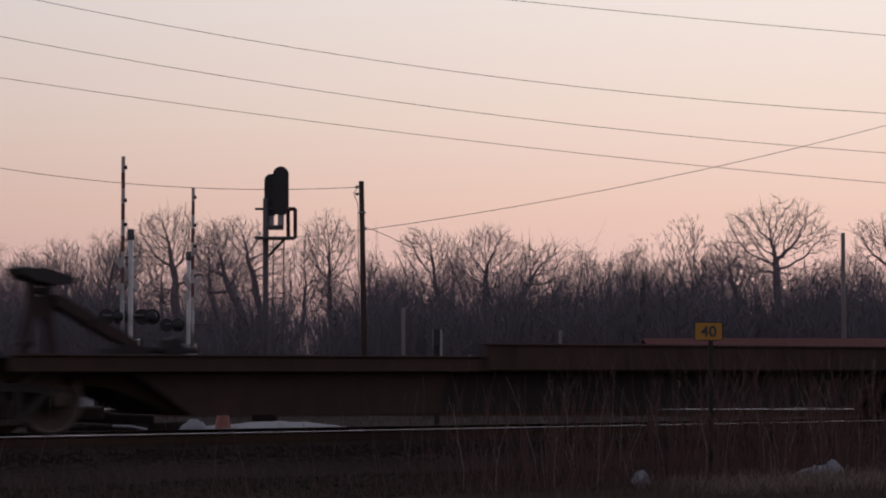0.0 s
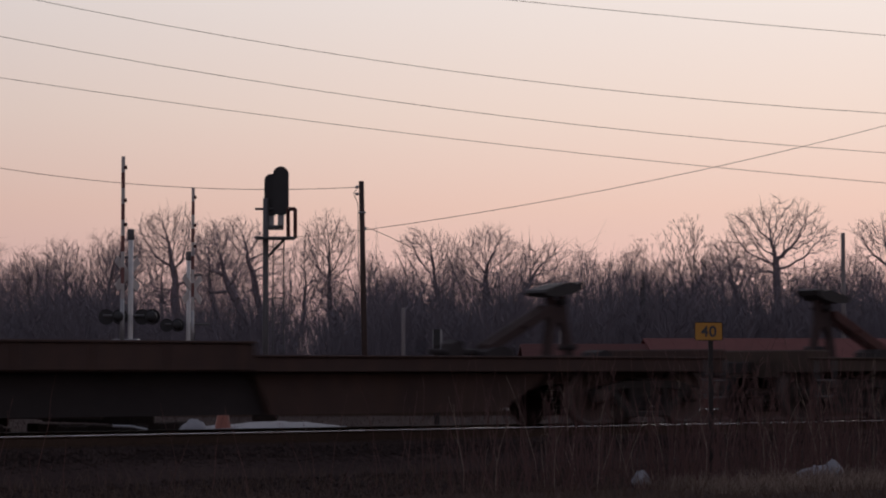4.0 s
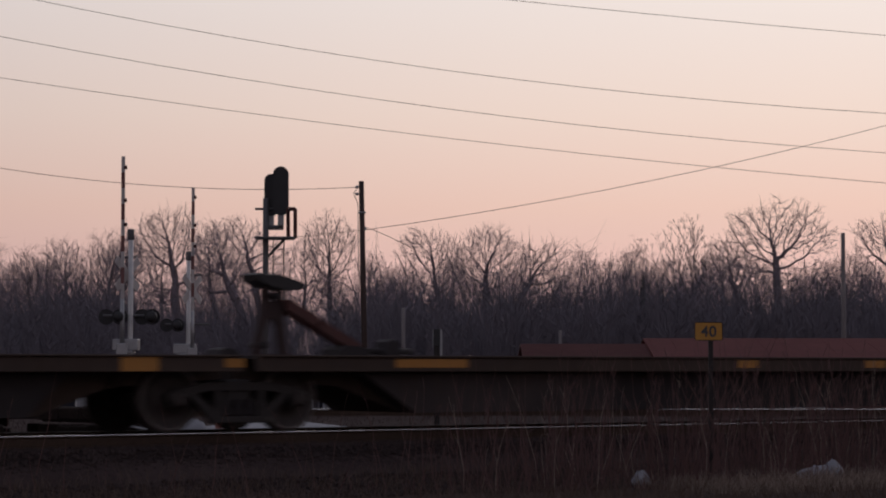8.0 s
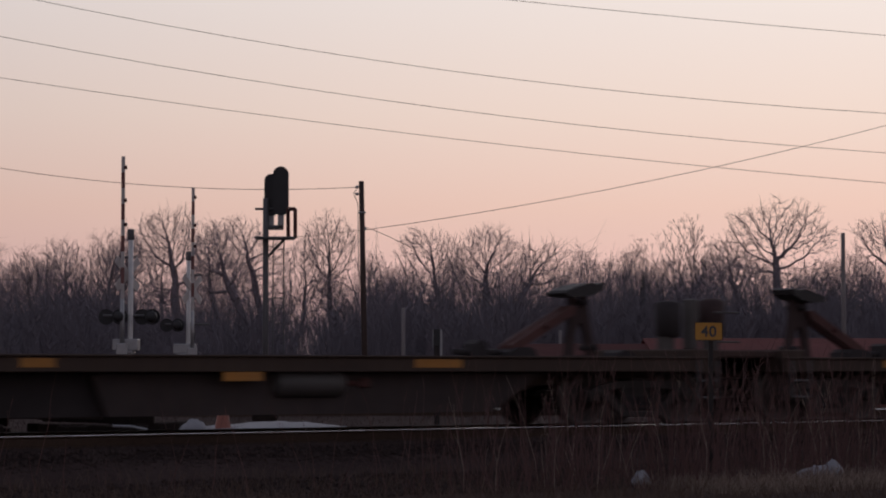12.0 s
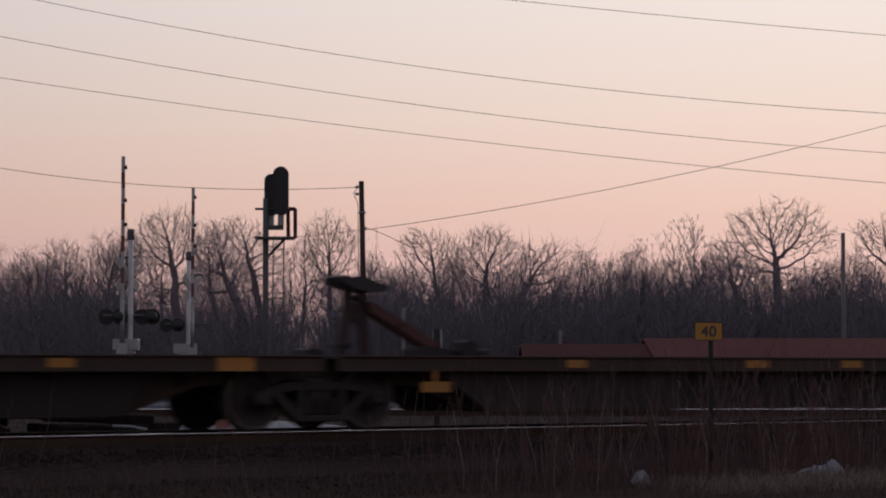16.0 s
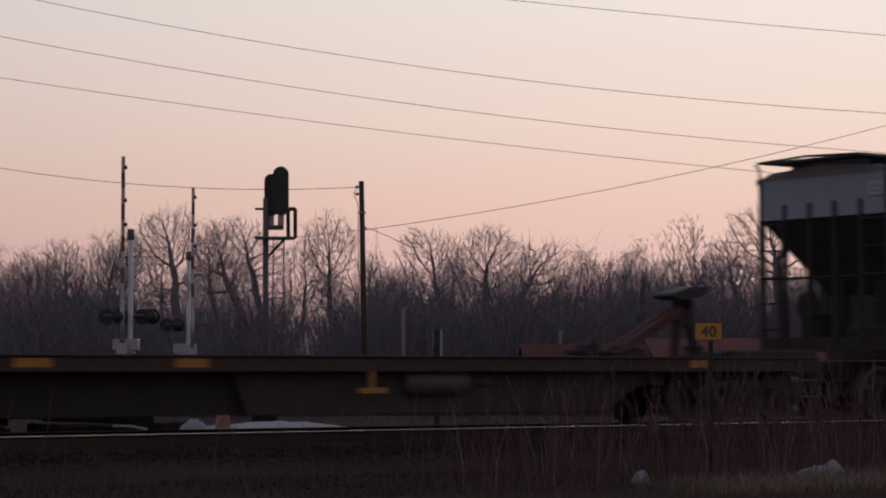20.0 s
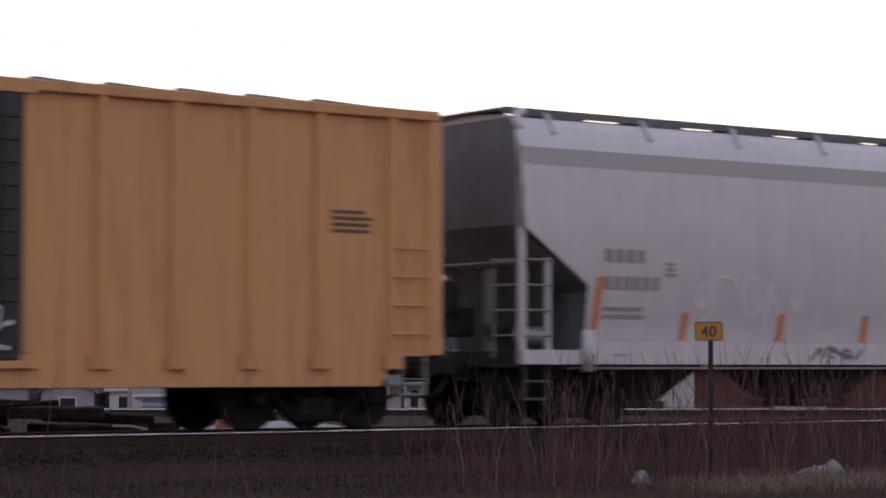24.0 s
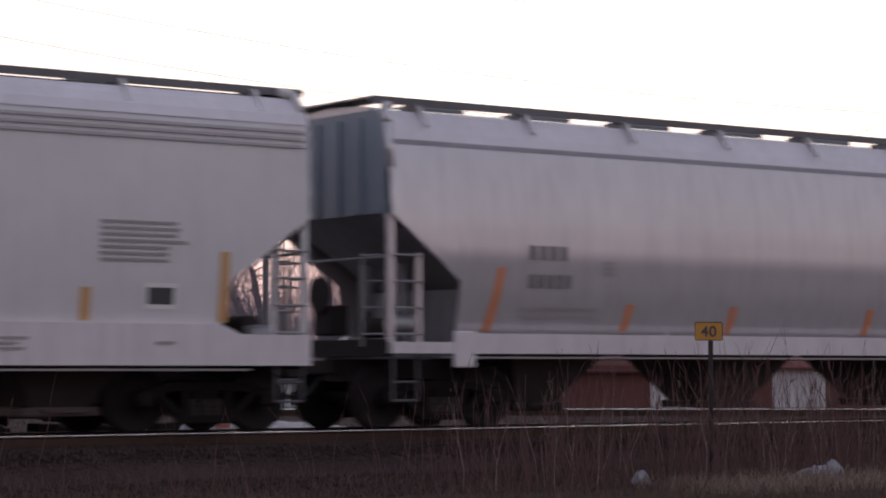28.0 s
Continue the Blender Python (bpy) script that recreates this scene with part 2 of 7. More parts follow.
# end sheets: the cool skylight on them is put into the colour
M["skyend"] = paint("skylight_blue_grey", (0.27, 0.32, 0.38), (0.2, 0.24, 0.29), 0.4, scale=3, big=0.5, bump=0.05, streak=((0.15, 0.16, 0.18), 0.4))
# slope grey raised to stand for light that reaches under the car end
M["slopegrey"] = paint("lightened_slope_sheet", (0.36, 0.362, 0.392), (0.25, 0.25, 0.27), 0.7, scale=4, bump=0.15)
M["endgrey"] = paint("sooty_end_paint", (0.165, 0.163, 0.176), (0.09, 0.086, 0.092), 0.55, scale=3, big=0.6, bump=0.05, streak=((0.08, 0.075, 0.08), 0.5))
# end yellow darkened for the coupled hopper's shade, with grime streaks over it
M["boxend"] = paint("shaded_grimy_end", (0.40, 0.235, 0.13), (0.24, 0.145, 0.085), 0.7, scale=2.5, big=0.5, bump=0.1, streak=((0.14, 0.09, 0.06), 0.6))
M["brownink"] = paint("dark_brown_lettering", (0.10, 0.065, 0.05), (0.15, 0.095, 0.065), 0.6, scale=6, bump=0)
M["rim"] = paint("worn_wheel_rim", (0.17, 0.145, 0.135), (0.09, 0.075, 0.07), 0.45, 0.5, scale=9, bump=0.05)
M["rimbright"] = paint("bright_worn_rim", (0.21, 0.175, 0.165), (0.13, 0.105, 0.098), 0.42, 0.6, scale=9, bump=0.05)
M["wheelbrown"] = paint("rusty_wheel_steel", (0.12, 0.075, 0.064), (0.06, 0.038, 0.033), 0.65, 0.2, scale=8, bump=0.3)
M["darkplate"] = paint("dark_wheel_plate", (0.045, 0.035, 0.032), (0.024, 0.019, 0.018), 0.7, 0.2, scale=8, bump=0.3)
# dark grey panel colour with darker streaks
M["darkpanel"] = paint("dark_panel", (0.1, 0.093, 0.098), (0.06, 0.055, 0.058), 0.8, scale=3, big=0.6, bump=0.1, streak=((0.03, 0.028, 0.028), 0.6))
M["dimink"] = paint("worn_lettering", (0.14, 0.13, 0.135), (0.24, 0.225, 0.23), 0.6, scale=14, big=3, bump=0)
# brace panel carries the same skylight blue in its colour
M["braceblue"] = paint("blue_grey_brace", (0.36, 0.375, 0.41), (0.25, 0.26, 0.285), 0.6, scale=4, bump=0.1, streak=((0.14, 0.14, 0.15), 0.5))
M["boxink"] = paint("faded_brown_lettering", (0.27, 0.165, 0.10), (0.36, 0.215, 0.12), 0.6, scale=12, big=3, bump=0)
M["boxfaint"] = paint("rubbed_small_print", (0.44, 0.26, 0.13), (0.52, 0.29, 0.14), 0.6, scale=12, big=3, bump=0)
# bays near-black: the shade under the car is put into their colour
M["bayshade"] = paint("shaded_bay", (0.06, 0.05, 0.046), (0.035, 0.03, 0.028), 0.85, scale=4, bump=0.2)

# ---- building helpers ----


def part(name, bm, material, parent=None, label=""):
    me = bpy.data.meshes.new(name)
    bm.to_mesh(me)
    bm.free()
    me.materials.append(M[material])
    ob = new(name, me)
    ob.parent = parent
    if label:
        ob["label"] = label
    return ob


def thing(name, label, category, group="", kind="", at=None):
    ob = new(name)
    ob.empty_display_size = 0.2
    tagged(ob, label, category, group, kind)
    if at is not None:
        ob.matrix_basis = at
    return ob


def box(bm, x0, x1, y0, y1, z0, z1, bevel=0.0):
    vs = [bm.verts.new(p) for p in ((x0, y0, z0), (x1, y0, z0), (x1, y1, z0), (x0, y1, z0), (x0, y0, z1), (x1, y0, z1), (x1, y1, z1), (x0, y1, z1))]
    fs = [bm.faces.new([vs[i] for i in f]) for f in ((3, 2, 1, 0), (4, 5, 6, 7), (0, 1, 5, 4), (1, 2, 6, 5), (2, 3, 7, 6), (3, 0, 4, 7))]
    if bevel:
        es = list({e for f in fs for e in f.edges})
        bmesh.ops.bevel(bm, geom=es, offset=bevel, segments=1, affect="EDGES")
    return bm


def prism(bm, outline, y0, y1, axis="y"):
    """An outline in the x-z plane (or y-z for axis x), drawn out from y0 to y1."""
    put = (lambda a, b, d: (a, d, b)) if axis == "y" else ((lambda a, b, d: (d, a, b)) if axis == "x" else (lambda a, b, d: (a, b, d)))
    lo = [bm.verts.new(put(a, b, y0)) for a, b in outline]
    hi = [bm.verts.new(put(a, b, y1)) for a, b in outline]
    n = len(outline)
    fs = [bm.faces.new(lo), bm.faces.new(hi[::-1])]
    for i in range(n):
        fs.append(bm.faces.new((lo[i], hi[i], hi[(i + 1) % n], lo[(i + 1) % n])))
    bmesh.ops.recalc_face_normals(bm, faces=fs)
    return bm


def rod(bm, a, b, r, seg=6, r2=None):
    """A round bar from a to b."""
    a, b = Vector(a), Vector(b)
    d = (b - a).normalized()
    u = d.orthogonal().normalized()
    w = d.cross(u)
    r2 = r if r2 is None else r2
    lo, hi = [], []
    for i in range(seg):
        k = 2 * math.pi * i / seg
        o = u * math.cos(k) + w * math.sin(k)
        lo.append(bm.verts.new(a + o * r))
        hi.append(bm.verts.new(b + o * r2))
    for i in range(seg):
        f = bm.faces.new((lo[i], lo[(i + 1) % seg], hi[(i + 1) % seg], hi[i]))
        f.smooth = seg > 6
    bm.faces.new(lo[::-1])
    bm.faces.new(hi)
    return bm


def tube(bm, pts, r, seg=6):
    for a, b in zip(pts, pts[1:]):
        rod(bm, a, b, r, seg)
    return bm


def lathe(bm, profile, axis="y", seg=28, centre=(0, 0, 0)):
    """Turns a profile of (along, radius) about an axis."""
    rings = []
    for al, r in profile:
        ring = []
        for i in range(seg):
            k = 2 * math.pi * i / seg
            c, s = r * math.cos(k), r * math.sin(k)
            p = {"y": (c, al, s), "x": (al, c, s), "z": (c, s, al)}[axis]
            ring.append(bm.verts.new(Vector(p) + Vector(centre)))
        rings.append(ring)
    fs = []
    for p, q in zip(rings, rings[1:]):
        for i in range(seg):
            f = bm.faces.new((p[i], p[(i + 1) % seg], q[(i + 1) % seg], q[i]))
            f.smooth = True
            fs.append(f)
    fs += [bm.faces.new(rings[0][::-1]), bm.faces.new(rings[-1])]
    bmesh.ops.recalc_face_normals(bm, faces=fs)
    return bm


def sweep(bm, pts, r, seg=5):
    """One continuous round bar along the points."""
    pts = [Vector(p) for p in pts]
    prev = None
    for i, p in enumerate(pts):
        d = (pts[min(i + 1, len(pts) - 1)] - pts[max(i - 1, 0)]).normalized()
        u = d.cross(Vector((0.13, 0.31, 0.94))).normalized()
        w = d.cross(u)
        ring = [bm.verts.new(p + (u * math.cos(2 * math.pi * k / seg) + w * math.sin(2 * math.pi * k / seg)) * r) for k in range(seg)]
        if prev:
            for k in range(seg):
                bm.faces.new((prev[k], prev[(k + 1) % seg], ring[(k + 1) % seg], ring[k]))
        prev = ring
    return bm


def B():
    return bmesh.new()

# ---- ground, tracks ----


def bank(y):
    """Height of the ground across the near track (y from its middle)."""
    pts = [(-40, -0.75), (-9, -0.75), (-4.5, -0.70), (-3.2, -0.62), (-1.9, -0.27), (2.4, -0.27), (4.5, -0.20), (60, -0.20)]
    for (a, za), (b, zb) in zip(pts, pts[1:]):
        if a <= y <= b:
            return za + (zb - za) * (y - a) / (b - a)
    return -0.75 if y < 0 else -0.20


def ground_z(x, y):
    away = (x - EYE.x) * FW.x + (y - EYE.y) * FW.y
    z = bank(y)
    if y > 2.4:
        for a, b, za, zb in ((48, 50, -0.20, -0.16), (50, 55, -0.16, -0.16), (55, 59, -0.16, -0.55), (59, 72, -0.55, -0.75), (72, 100, -0.75, -2.4), (100, 9e9, -2.4, -2.4)):
            if a <= away < b:
                z = za + (zb - za) * min((away - a) / (b - a), 1)
    n = noise.noise(Vector((x * 0.45, y * 0.45, 3))) * 0.05 + noise.noise(Vector((x * 2.1, y * 2.1, 9))) * 0.025
    return z + n * (1 if abs(y) > 2.6 else 0.2)


def steps(lo, hi, step, reach, grow=1.35):
    core = list(np.arange(lo, hi + 1e-6, step))
    out, d = [], step
    while d < reach:
        d *= grow
        out.append(d)
    acc, left, right = 0, [], []
    for d in out:
        acc += d
        left.append(lo - acc)
        right.append(hi + acc)
    return left[::-1] + core + right


gx, gy = steps(4, 40, 0.3, 700), steps(-12, 12, 0.22, 700)
verts = [(x, y, ground_z(x, y)) for y in gy for x in gx]
nx = len(gx)
faces = [(j * nx + i, j * nx + i + 1, (j + 1) * nx + i + 1, (j + 1) * nx + i) for j in range(len(gy) - 1) for i in range(nx - 1)]
gm = bpy.data.meshes.new("ground")
gm.from_pydata(verts, [], faces)
gm.materials.append(M["soil"])
for p in gm.polygons:
    p.use_smooth = True
tagged(new("ground", gm), "brown winter soil with dead grass beside the tracks", "ground", kind="structure")

ROCK = random.Random(5)
bed = B()
prism(bed, [(-3.0, -0.66), (-1.75, -0.20), (1.75, -0.20), (2.6, -0.5)], -330, 370, axis="x")
tagged(part("ballast_bed", bed, "ballast"), "dark crushed-stone ballast under the near track", "ballast", kind="structure")


def stones(n, x0, x1, y0, y1, zfun, seed, s0=0.025, s1=0.055):
    rnd = random.Random(seed)
    vs, fs = [], []
    shape = [(1, 0, 0), (-1, 0, 0), (0, 1, 0), (0, -1, 0), (0, 0, 1), (0, 0, -1)]
    tri = [(0, 2, 4), (2, 1, 4), (1, 3, 4), (3, 0, 4), (2, 0, 5), (1, 2, 5), (3, 1, 5), (0, 3, 5)]
    for _ in range(n):
        x, y = rnd.uniform(x0, x1), rnd.uniform(y0, y1)
        s = rnd.uniform(s0, s1)
        rot = Euler([rnd.uniform(0, 6) for _ in range(3)]).to_matrix()
        k = len(vs)
        for p in shape:
            q = rot @ Vector((p[0] * rnd.uniform(0.7, 1.2), p[1] * rnd.uniform(0.6, 1.1), p[2] * rnd.uniform(0.5, 0.9)))
            vs.append((x + q.x * s, y + q.y * s, zfun(x, y) + s * 0.3 + q.z * s))
        fs += [tuple(i + k for i in t) for t in tri]
    me = bpy.data.meshes.new("ballast_stones")
    me.from_pydata(vs, [], fs)
    me.materials.append(M["stone"])
    return new("ballast_stones", me)


def bed_z(x, y):
    return -0.20 if y > -1.75 else -0.20 + (y + 1.75) * 0.46 / 1.25


tagged(stones(14000, 8, 36, -3.0, -0.9, lambda x, y: max(bed_z(x, y), -0.66), 3), "loose angular ballast stones on the track shoulder", "ballast stones", kind="stuff")
tagged(stones(9000, 8, 23, -4.8, -2.9, ground_z, 4, 0.02, 0.05), "scattered stones on the soil below the track", "ballast stones", kind="stuff")


def rail_mesh(y, x0, x1):
    web = B()
    prism(web, [(y - 0.07, -0.18), (y + 0.07, -0.18), (y + 0.07, -0.165), (y + 0.012, -0.14), (y + 0.012, -0.045), (y + 0.036, -0.03),
                (y + 0.036, -0.012), (y - 0.036, -0.012), (y - 0.036, -0.03), (y - 0.012, -0.045), (y - 0.012, -0.14), (y - 0.07, -0.165)], x0, x1, axis="x")
    top = B()
    prism(top, [(y - 0.036, -0.012), (y + 0.036, -0.012), (y + 0.035, -0.007), (y + 0.028, -0.003), (y + 0.012, -0.0005), (y, 0.0), (y - 0.012, -0.0005), (y - 0.028, -0.003), (y - 0.035, -0.007)], x0, x1, axis="x")
    return web, top


def track(name, label, m, x0, x1, tx0, tx1):
    t = thing(name, label, "railway track", kind="structure", at=m)
    for y in (-0.7535, 0.7535):
        web, top = rail_mesh(y, x0, x1)
        r = part("rail", web, "rail", t, "rust-brown steel rail")
        # far rail coloured dark so that only the near one glints
        part("running_surface", top, "railtop" if y < 0 else "unlitrail", r, "rail top polished by wheels")
    tie = B()
    box(tie, -0.115, 0.115, -1.3, 1.3, -0.36, -0.18, 0.012)
    first = part("tie", tie, "tie", t)
    rnd = random.Random(11)
    x, made = tx0, 0
    while x < tx1:
        ob = first if not made else new("tie", first.data)
        ob.parent = t
        ob.matrix_basis = pose(x, rnd.uniform(-0.05, 0.05), rnd.uniform(-0.012, 0.008), 0, 0, rnd.uniform(-1.2, 1.2))
        made += 1
        x += 0.52
    far = B()
    x = x0
    while x < x1:
        if not tx0 - 0.3 < x < tx1:
            box(far, x - 0.115, x + 0.115, -1.3, 1.3, -0.36, -0.185)
        x += 0.52 if tx0 - 60 < x < tx1 + 60 else 1.56
    tagged(part("far_ties", far, "tie", t), kind="stuff")
    return t


track("track_main", "near railway track on dark ballast, rail tops polished bright", pose(0, 0, 0), -330, 370, 6, 42)
# the second track runs square to the view, 51 m off, and closes up with the first beyond the right
s0 = spot(0, 51.0)
track("track_branch", "second railway track behind the near one", pose(s0.x, s0.y, 0.0, 0, 0, -36.0), -60, 26, -14, 16)

# snow, tie stack, litter between the tracks
def mound(name, label, cat, mat, cx, cy, cz, sx, sy, h, rz=0, seed=1, seg=26, rag=0.25):
    bm = B()
    rnd = random.Random(seed)
    ring_n, rows = seg, 6
    top = bm.verts.new((0, 0, h))
    prev = None
    wob = [1 + rnd.uniform(-rag, rag) for _ in range(ring_n)]
    for r in range(1, rows + 1):
        k = r / rows
        ring = [bm.verts.new((sx * k * wob[i] * math.cos(2 * math.pi * i / ring_n), sy * k * wob[i] * math.sin(2 * math.pi * i / ring_n),
                              h * (1 - k ** 2.2) * (1 + rnd.uniform(-0.12, 0.12)) - (0.05 if r == rows else 0))) for i in range(ring_n)]
        for i in range(ring_n):
            f = bm.faces.new((top, ring[i], ring[(i + 1) % ring_n])) if prev is None else bm.faces.new((prev[i], ring[i], ring[(i + 1) % ring_n], prev[(i + 1) % ring_n]))
            f.smooth = True
        prev = ring
    ob = part(name, bm, mat)
    ob.matrix_basis = pose(cx, cy, cz, 0, 0, rz)
    return tagged(ob, label, cat) if label else ob


c = spot(-2.85, 39.6)
mound("snow_patch", "patch of dirty old snow beyond the near track", "snow", "snow", c.x, c.y, -0.20, 1.75, 3.0, 0.15, -36, 4)
c = spot(-4.1, 38.2)
mound("snow_heap", "small heap of old snow by the track", "snow", "snow", c.x, c.y, -0.24, 0.3, 0.3, 0.27, -36, 9, 14, 0.35)

# ---- rolling stock ----
MOVERS, WHEELS = [], []        # (thing, place at 0 s) and wheelsets with their axle offset
MESH = {}


def shared(key, make, material, parent, name, label=""):
    """A part whose mesh is built once."""
    if key not in MESH:
        ob = part(name, make(), material, parent, label)
        MESH[key] = ob.data
        return ob
    ob = new(name, MESH[key])
    ob.parent = parent
    if label:
        ob["label"] = label
    return ob


AXLE = 0.94
R = 0.46


def side_frame_mesh():
    bm = B()
    prism(bm, [(-1.10, 0.42), (-1.10, 0.53), (-0.9, 0.60), (-0.5, 0.68), (0.5, 0.68), (0.9, 0.60), (1.10, 0.53), (1.10, 0.42), (0.9, 0.50), (0.45, 0.57), (-0.45, 0.57), (-0.9, 0.50)], -0.07, 0.07)
    for s in (-1, 1):
        prism(bm, [(s * 0.80, 0.52), (s * 0.66, 0.53), (s * 0.28, 0.20), (s * 0.42, 0.16)], -0.06, 0.06)
        box(bm, s * 0.33 - 0.05, s * 0.33 + 0.05, -0.07, 0.07, 0.2, 0.58)
        box(bm, s * AXLE - 0.12, s * AXLE + 0.12, -0.09, 0.09, 0.35, 0.55, 0.02)
    box(bm, -0.44, 0.44, -0.07, 0.07, 0.13, 0.22, 0.015)
    return bm


def spring_mesh():
    bm = B()
    lathe(bm, [(0.22 + 0.0335 * i, 0.075 if i % 2 else 0.055) for i in range(8)], "z", 10)
    return bm


def bolster_mesh():
    bm = B()
    box(bm, -0.2, 0.2, -1.05, 1.05, 0.42, 0.72, 0.03)
    box(bm, -1.05, 1.05, -0.08, 0.08, 0.30, 0.42, 0.02)
    for s in (-1, 1):
        box(bm, s * 0.45 - 0.05, s * 0.45 + 0.05, -0.85, 0.85, 0.30, 0.40, 0.02)
    return bm


def wheelset_mesh():
    bm = B()
    rod(bm, (0, -1.08, 0), (0, 1.08, 0), 0.075, 10)
    for s in (-1, 1):
        prof = [(0.10, 0.12), (0.09, 0.15), (0.035, 0.20), (0.03, 0.36), (0.07, 0.40), (0.07, 0.435), (0.05, R - 0.004), (-0.03, R), (-0.04, R + 0.025), (-0.07, R + 0.022), (-0.07, 0.40), (-0.03, 0.36), (-0.02, 0.2), (-0.06, 0.15), (-0.07, 0.12)]
        lathe(bm, [(s * (0.755 + a), r) for a, r in prof], "y", 32)
        lathe(bm, [(s * 1.06, 0.11), (s * 1.12, 0.11), (s * 1.13, 0.06)], "y", 10)
        for k in range(3):
            c, w = math.cos(k * 2.094), math.sin(k * 2.094)
            rod(bm, (c * 0.07, s * 1.13, w * 0.07), (c * 0.07, s * 1.145, w * 0.07), 0.018, 6)
    for f in bm.faces:
        m = f.calc_center_median()
        if abs(m.y) > 0.78 and math.hypot(m.x, m.z) > 0.405:
            f.material_index = 1
    return bm


def truck(car, x, dark=False, lead=False, sooty=False):
    """A two-axle truck under a car at x along it."""
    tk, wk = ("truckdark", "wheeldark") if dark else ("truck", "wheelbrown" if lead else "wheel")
    # near-black frames and wheel plates with brighter rims
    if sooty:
        tk, wk = "truckdark", "darkplate"
    t = shared("bolster" + tk, bolster_mesh, tk, car, "truck", "grimy cast-steel two-axle truck")
    t.matrix_basis = pose(x, 0, 0)
    for y in (-1.02, 1.02):
        f = shared("side_frame" + tk, side_frame_mesh, tk, t, "side_frame")
        f.matrix_basis = pose(0, y, 0)
        for dx in (-0.18, 0.0, 0.18):
            s = shared("spring", spring_mesh, "under", t, "spring")
            s.matrix_basis = pose(dx, y, 0)
    for s in (-1, 1):
        w = shared("wheelset" + wk, wheelset_mesh, wk, t, "wheelset", "steel wheelset with worn treads")
        w.matrix_basis = pose(s * AXLE, 0, R)
        if len(w.data.materials) == 1:
            w.data.materials.append(M["wheeldark" if dark else ("rimbright" if lead else "rim")])
        WHEELS.append((w, s * AXLE))
    return t


def coupler(car, x, sgn):
    bm = B()
    box(bm, min(x, x + sgn * 0.62), max(x, x + sgn * 0.62), -0.1, 0.1, 0.78, 0.98, 0.02)
    e = x + sgn * 0.62
    box(bm, min(e, e + sgn * 0.2), max(e, e + sgn * 0.2), -0.18, 0.14, 0.72, 1.02, 0.04)
    part("coupler", bm, "truck", car, "rusty cast knuckle coupler")
    hose = B()
    tube(hose, [(x, 0.35, 0.75), (x + sgn * 0.2, 0.34, 0.52), (x + sgn * 0.45, 0.3, 0.42), (x + sgn * 0.68, 0.25, 0.5)], 0.025, 6)
    part("air_hose", hose, "black", car)


def decal(car, name, x0, x1, z0, z1, mat, ysurf, off=0.011, label="", lean=0.0):
    """Thin paint or tape that follows the side."""
    bm = B()
    n = max(1, int((z1 - z0) / 0.08))
    rows = []
    for i in range(n + 1):
        z = z0 + (z1 - z0) * i / n
        y = ysurf(z) - off
        dx = lean * (z - z0)
        rows.append([bm.verts.new((x0 + dx, y, z)), bm.verts.new((x1 + dx, y, z))])
    for a, b in zip(rows, rows[1:]):
        bm.faces.new((a[0], a[1], b[1], b[0]))
    return part(name, bm, mat, car, label)


def letters(car, x0, x1, z0, z1, n, mat, ysurf, name="lettering", gap=0.28):
    """A line of writing as plain upright bars."""
    bm = B()
    w = (x1 - x0) / n
    for i in range(n):
        a, b = x0 + i * w, x0 + (i + 1 - gap) * w
        v = [bm.verts.new((x, ysurf(z) - 0.013, z)) for x, z in ((a, z0), (b, z0), (b, z1), (a, z1))]
        bm.faces.new(v)
    return part(name, bm, mat, car, "dark stencilled marking")


def lines(car, x0, x1, z0, z1, n, mat, ysurf, seed=1, name="small_print"):
    bm = B()
    rnd = random.Random(seed)
    h = (z1 - z0) / n
    for i in range(n):
        za = z0 + i * h
        e = x1 - rnd.uniform(0, 0.25) * (x1 - x0)
        v = [bm.verts.new((x, ysurf(z) - 0.013, z)) for x, z in ((x0, za), (e, za), (e, za + h * 0.5), (x0, za + h * 0.5))]
        bm.faces.new(v)
    return part(name, bm, mat, car)


def scrawl(car, strokes, w, mat, ysurf, name="graffiti", label=""):
    """Sprayed strokes: lists of (x, z) joined by ribbons."""
    bm = B()
    for st in strokes:
        for (xa, za), (xb, zb) in zip(st, st[1:]):
            dx, dz = xb - xa, zb - za
            l = math.hypot(dx, dz) or 1
            ox, oz = -dz / l * w / 2, dx / l * w / 2
            v = [bm.verts.new((x, ysurf(z) - 0.014, z)) for x, z in ((xa + ox, za + oz), (xb + ox, zb + oz), (xb - ox, zb - oz), (xa - ox, za - oz))]
            bm.faces.new(v)
    return part(name, bm, mat, car, label)


def blob(cx, cz, rx, rz, k0=0, k1=6.283, n=14):
    return [(cx + rx * math.cos(k0 + (k1 - k0) * i / n), cz + rz * math.sin(k0 + (k1 - k0) * i / n)) for i in range(n + 1)]


# -- articulated trailer flats --


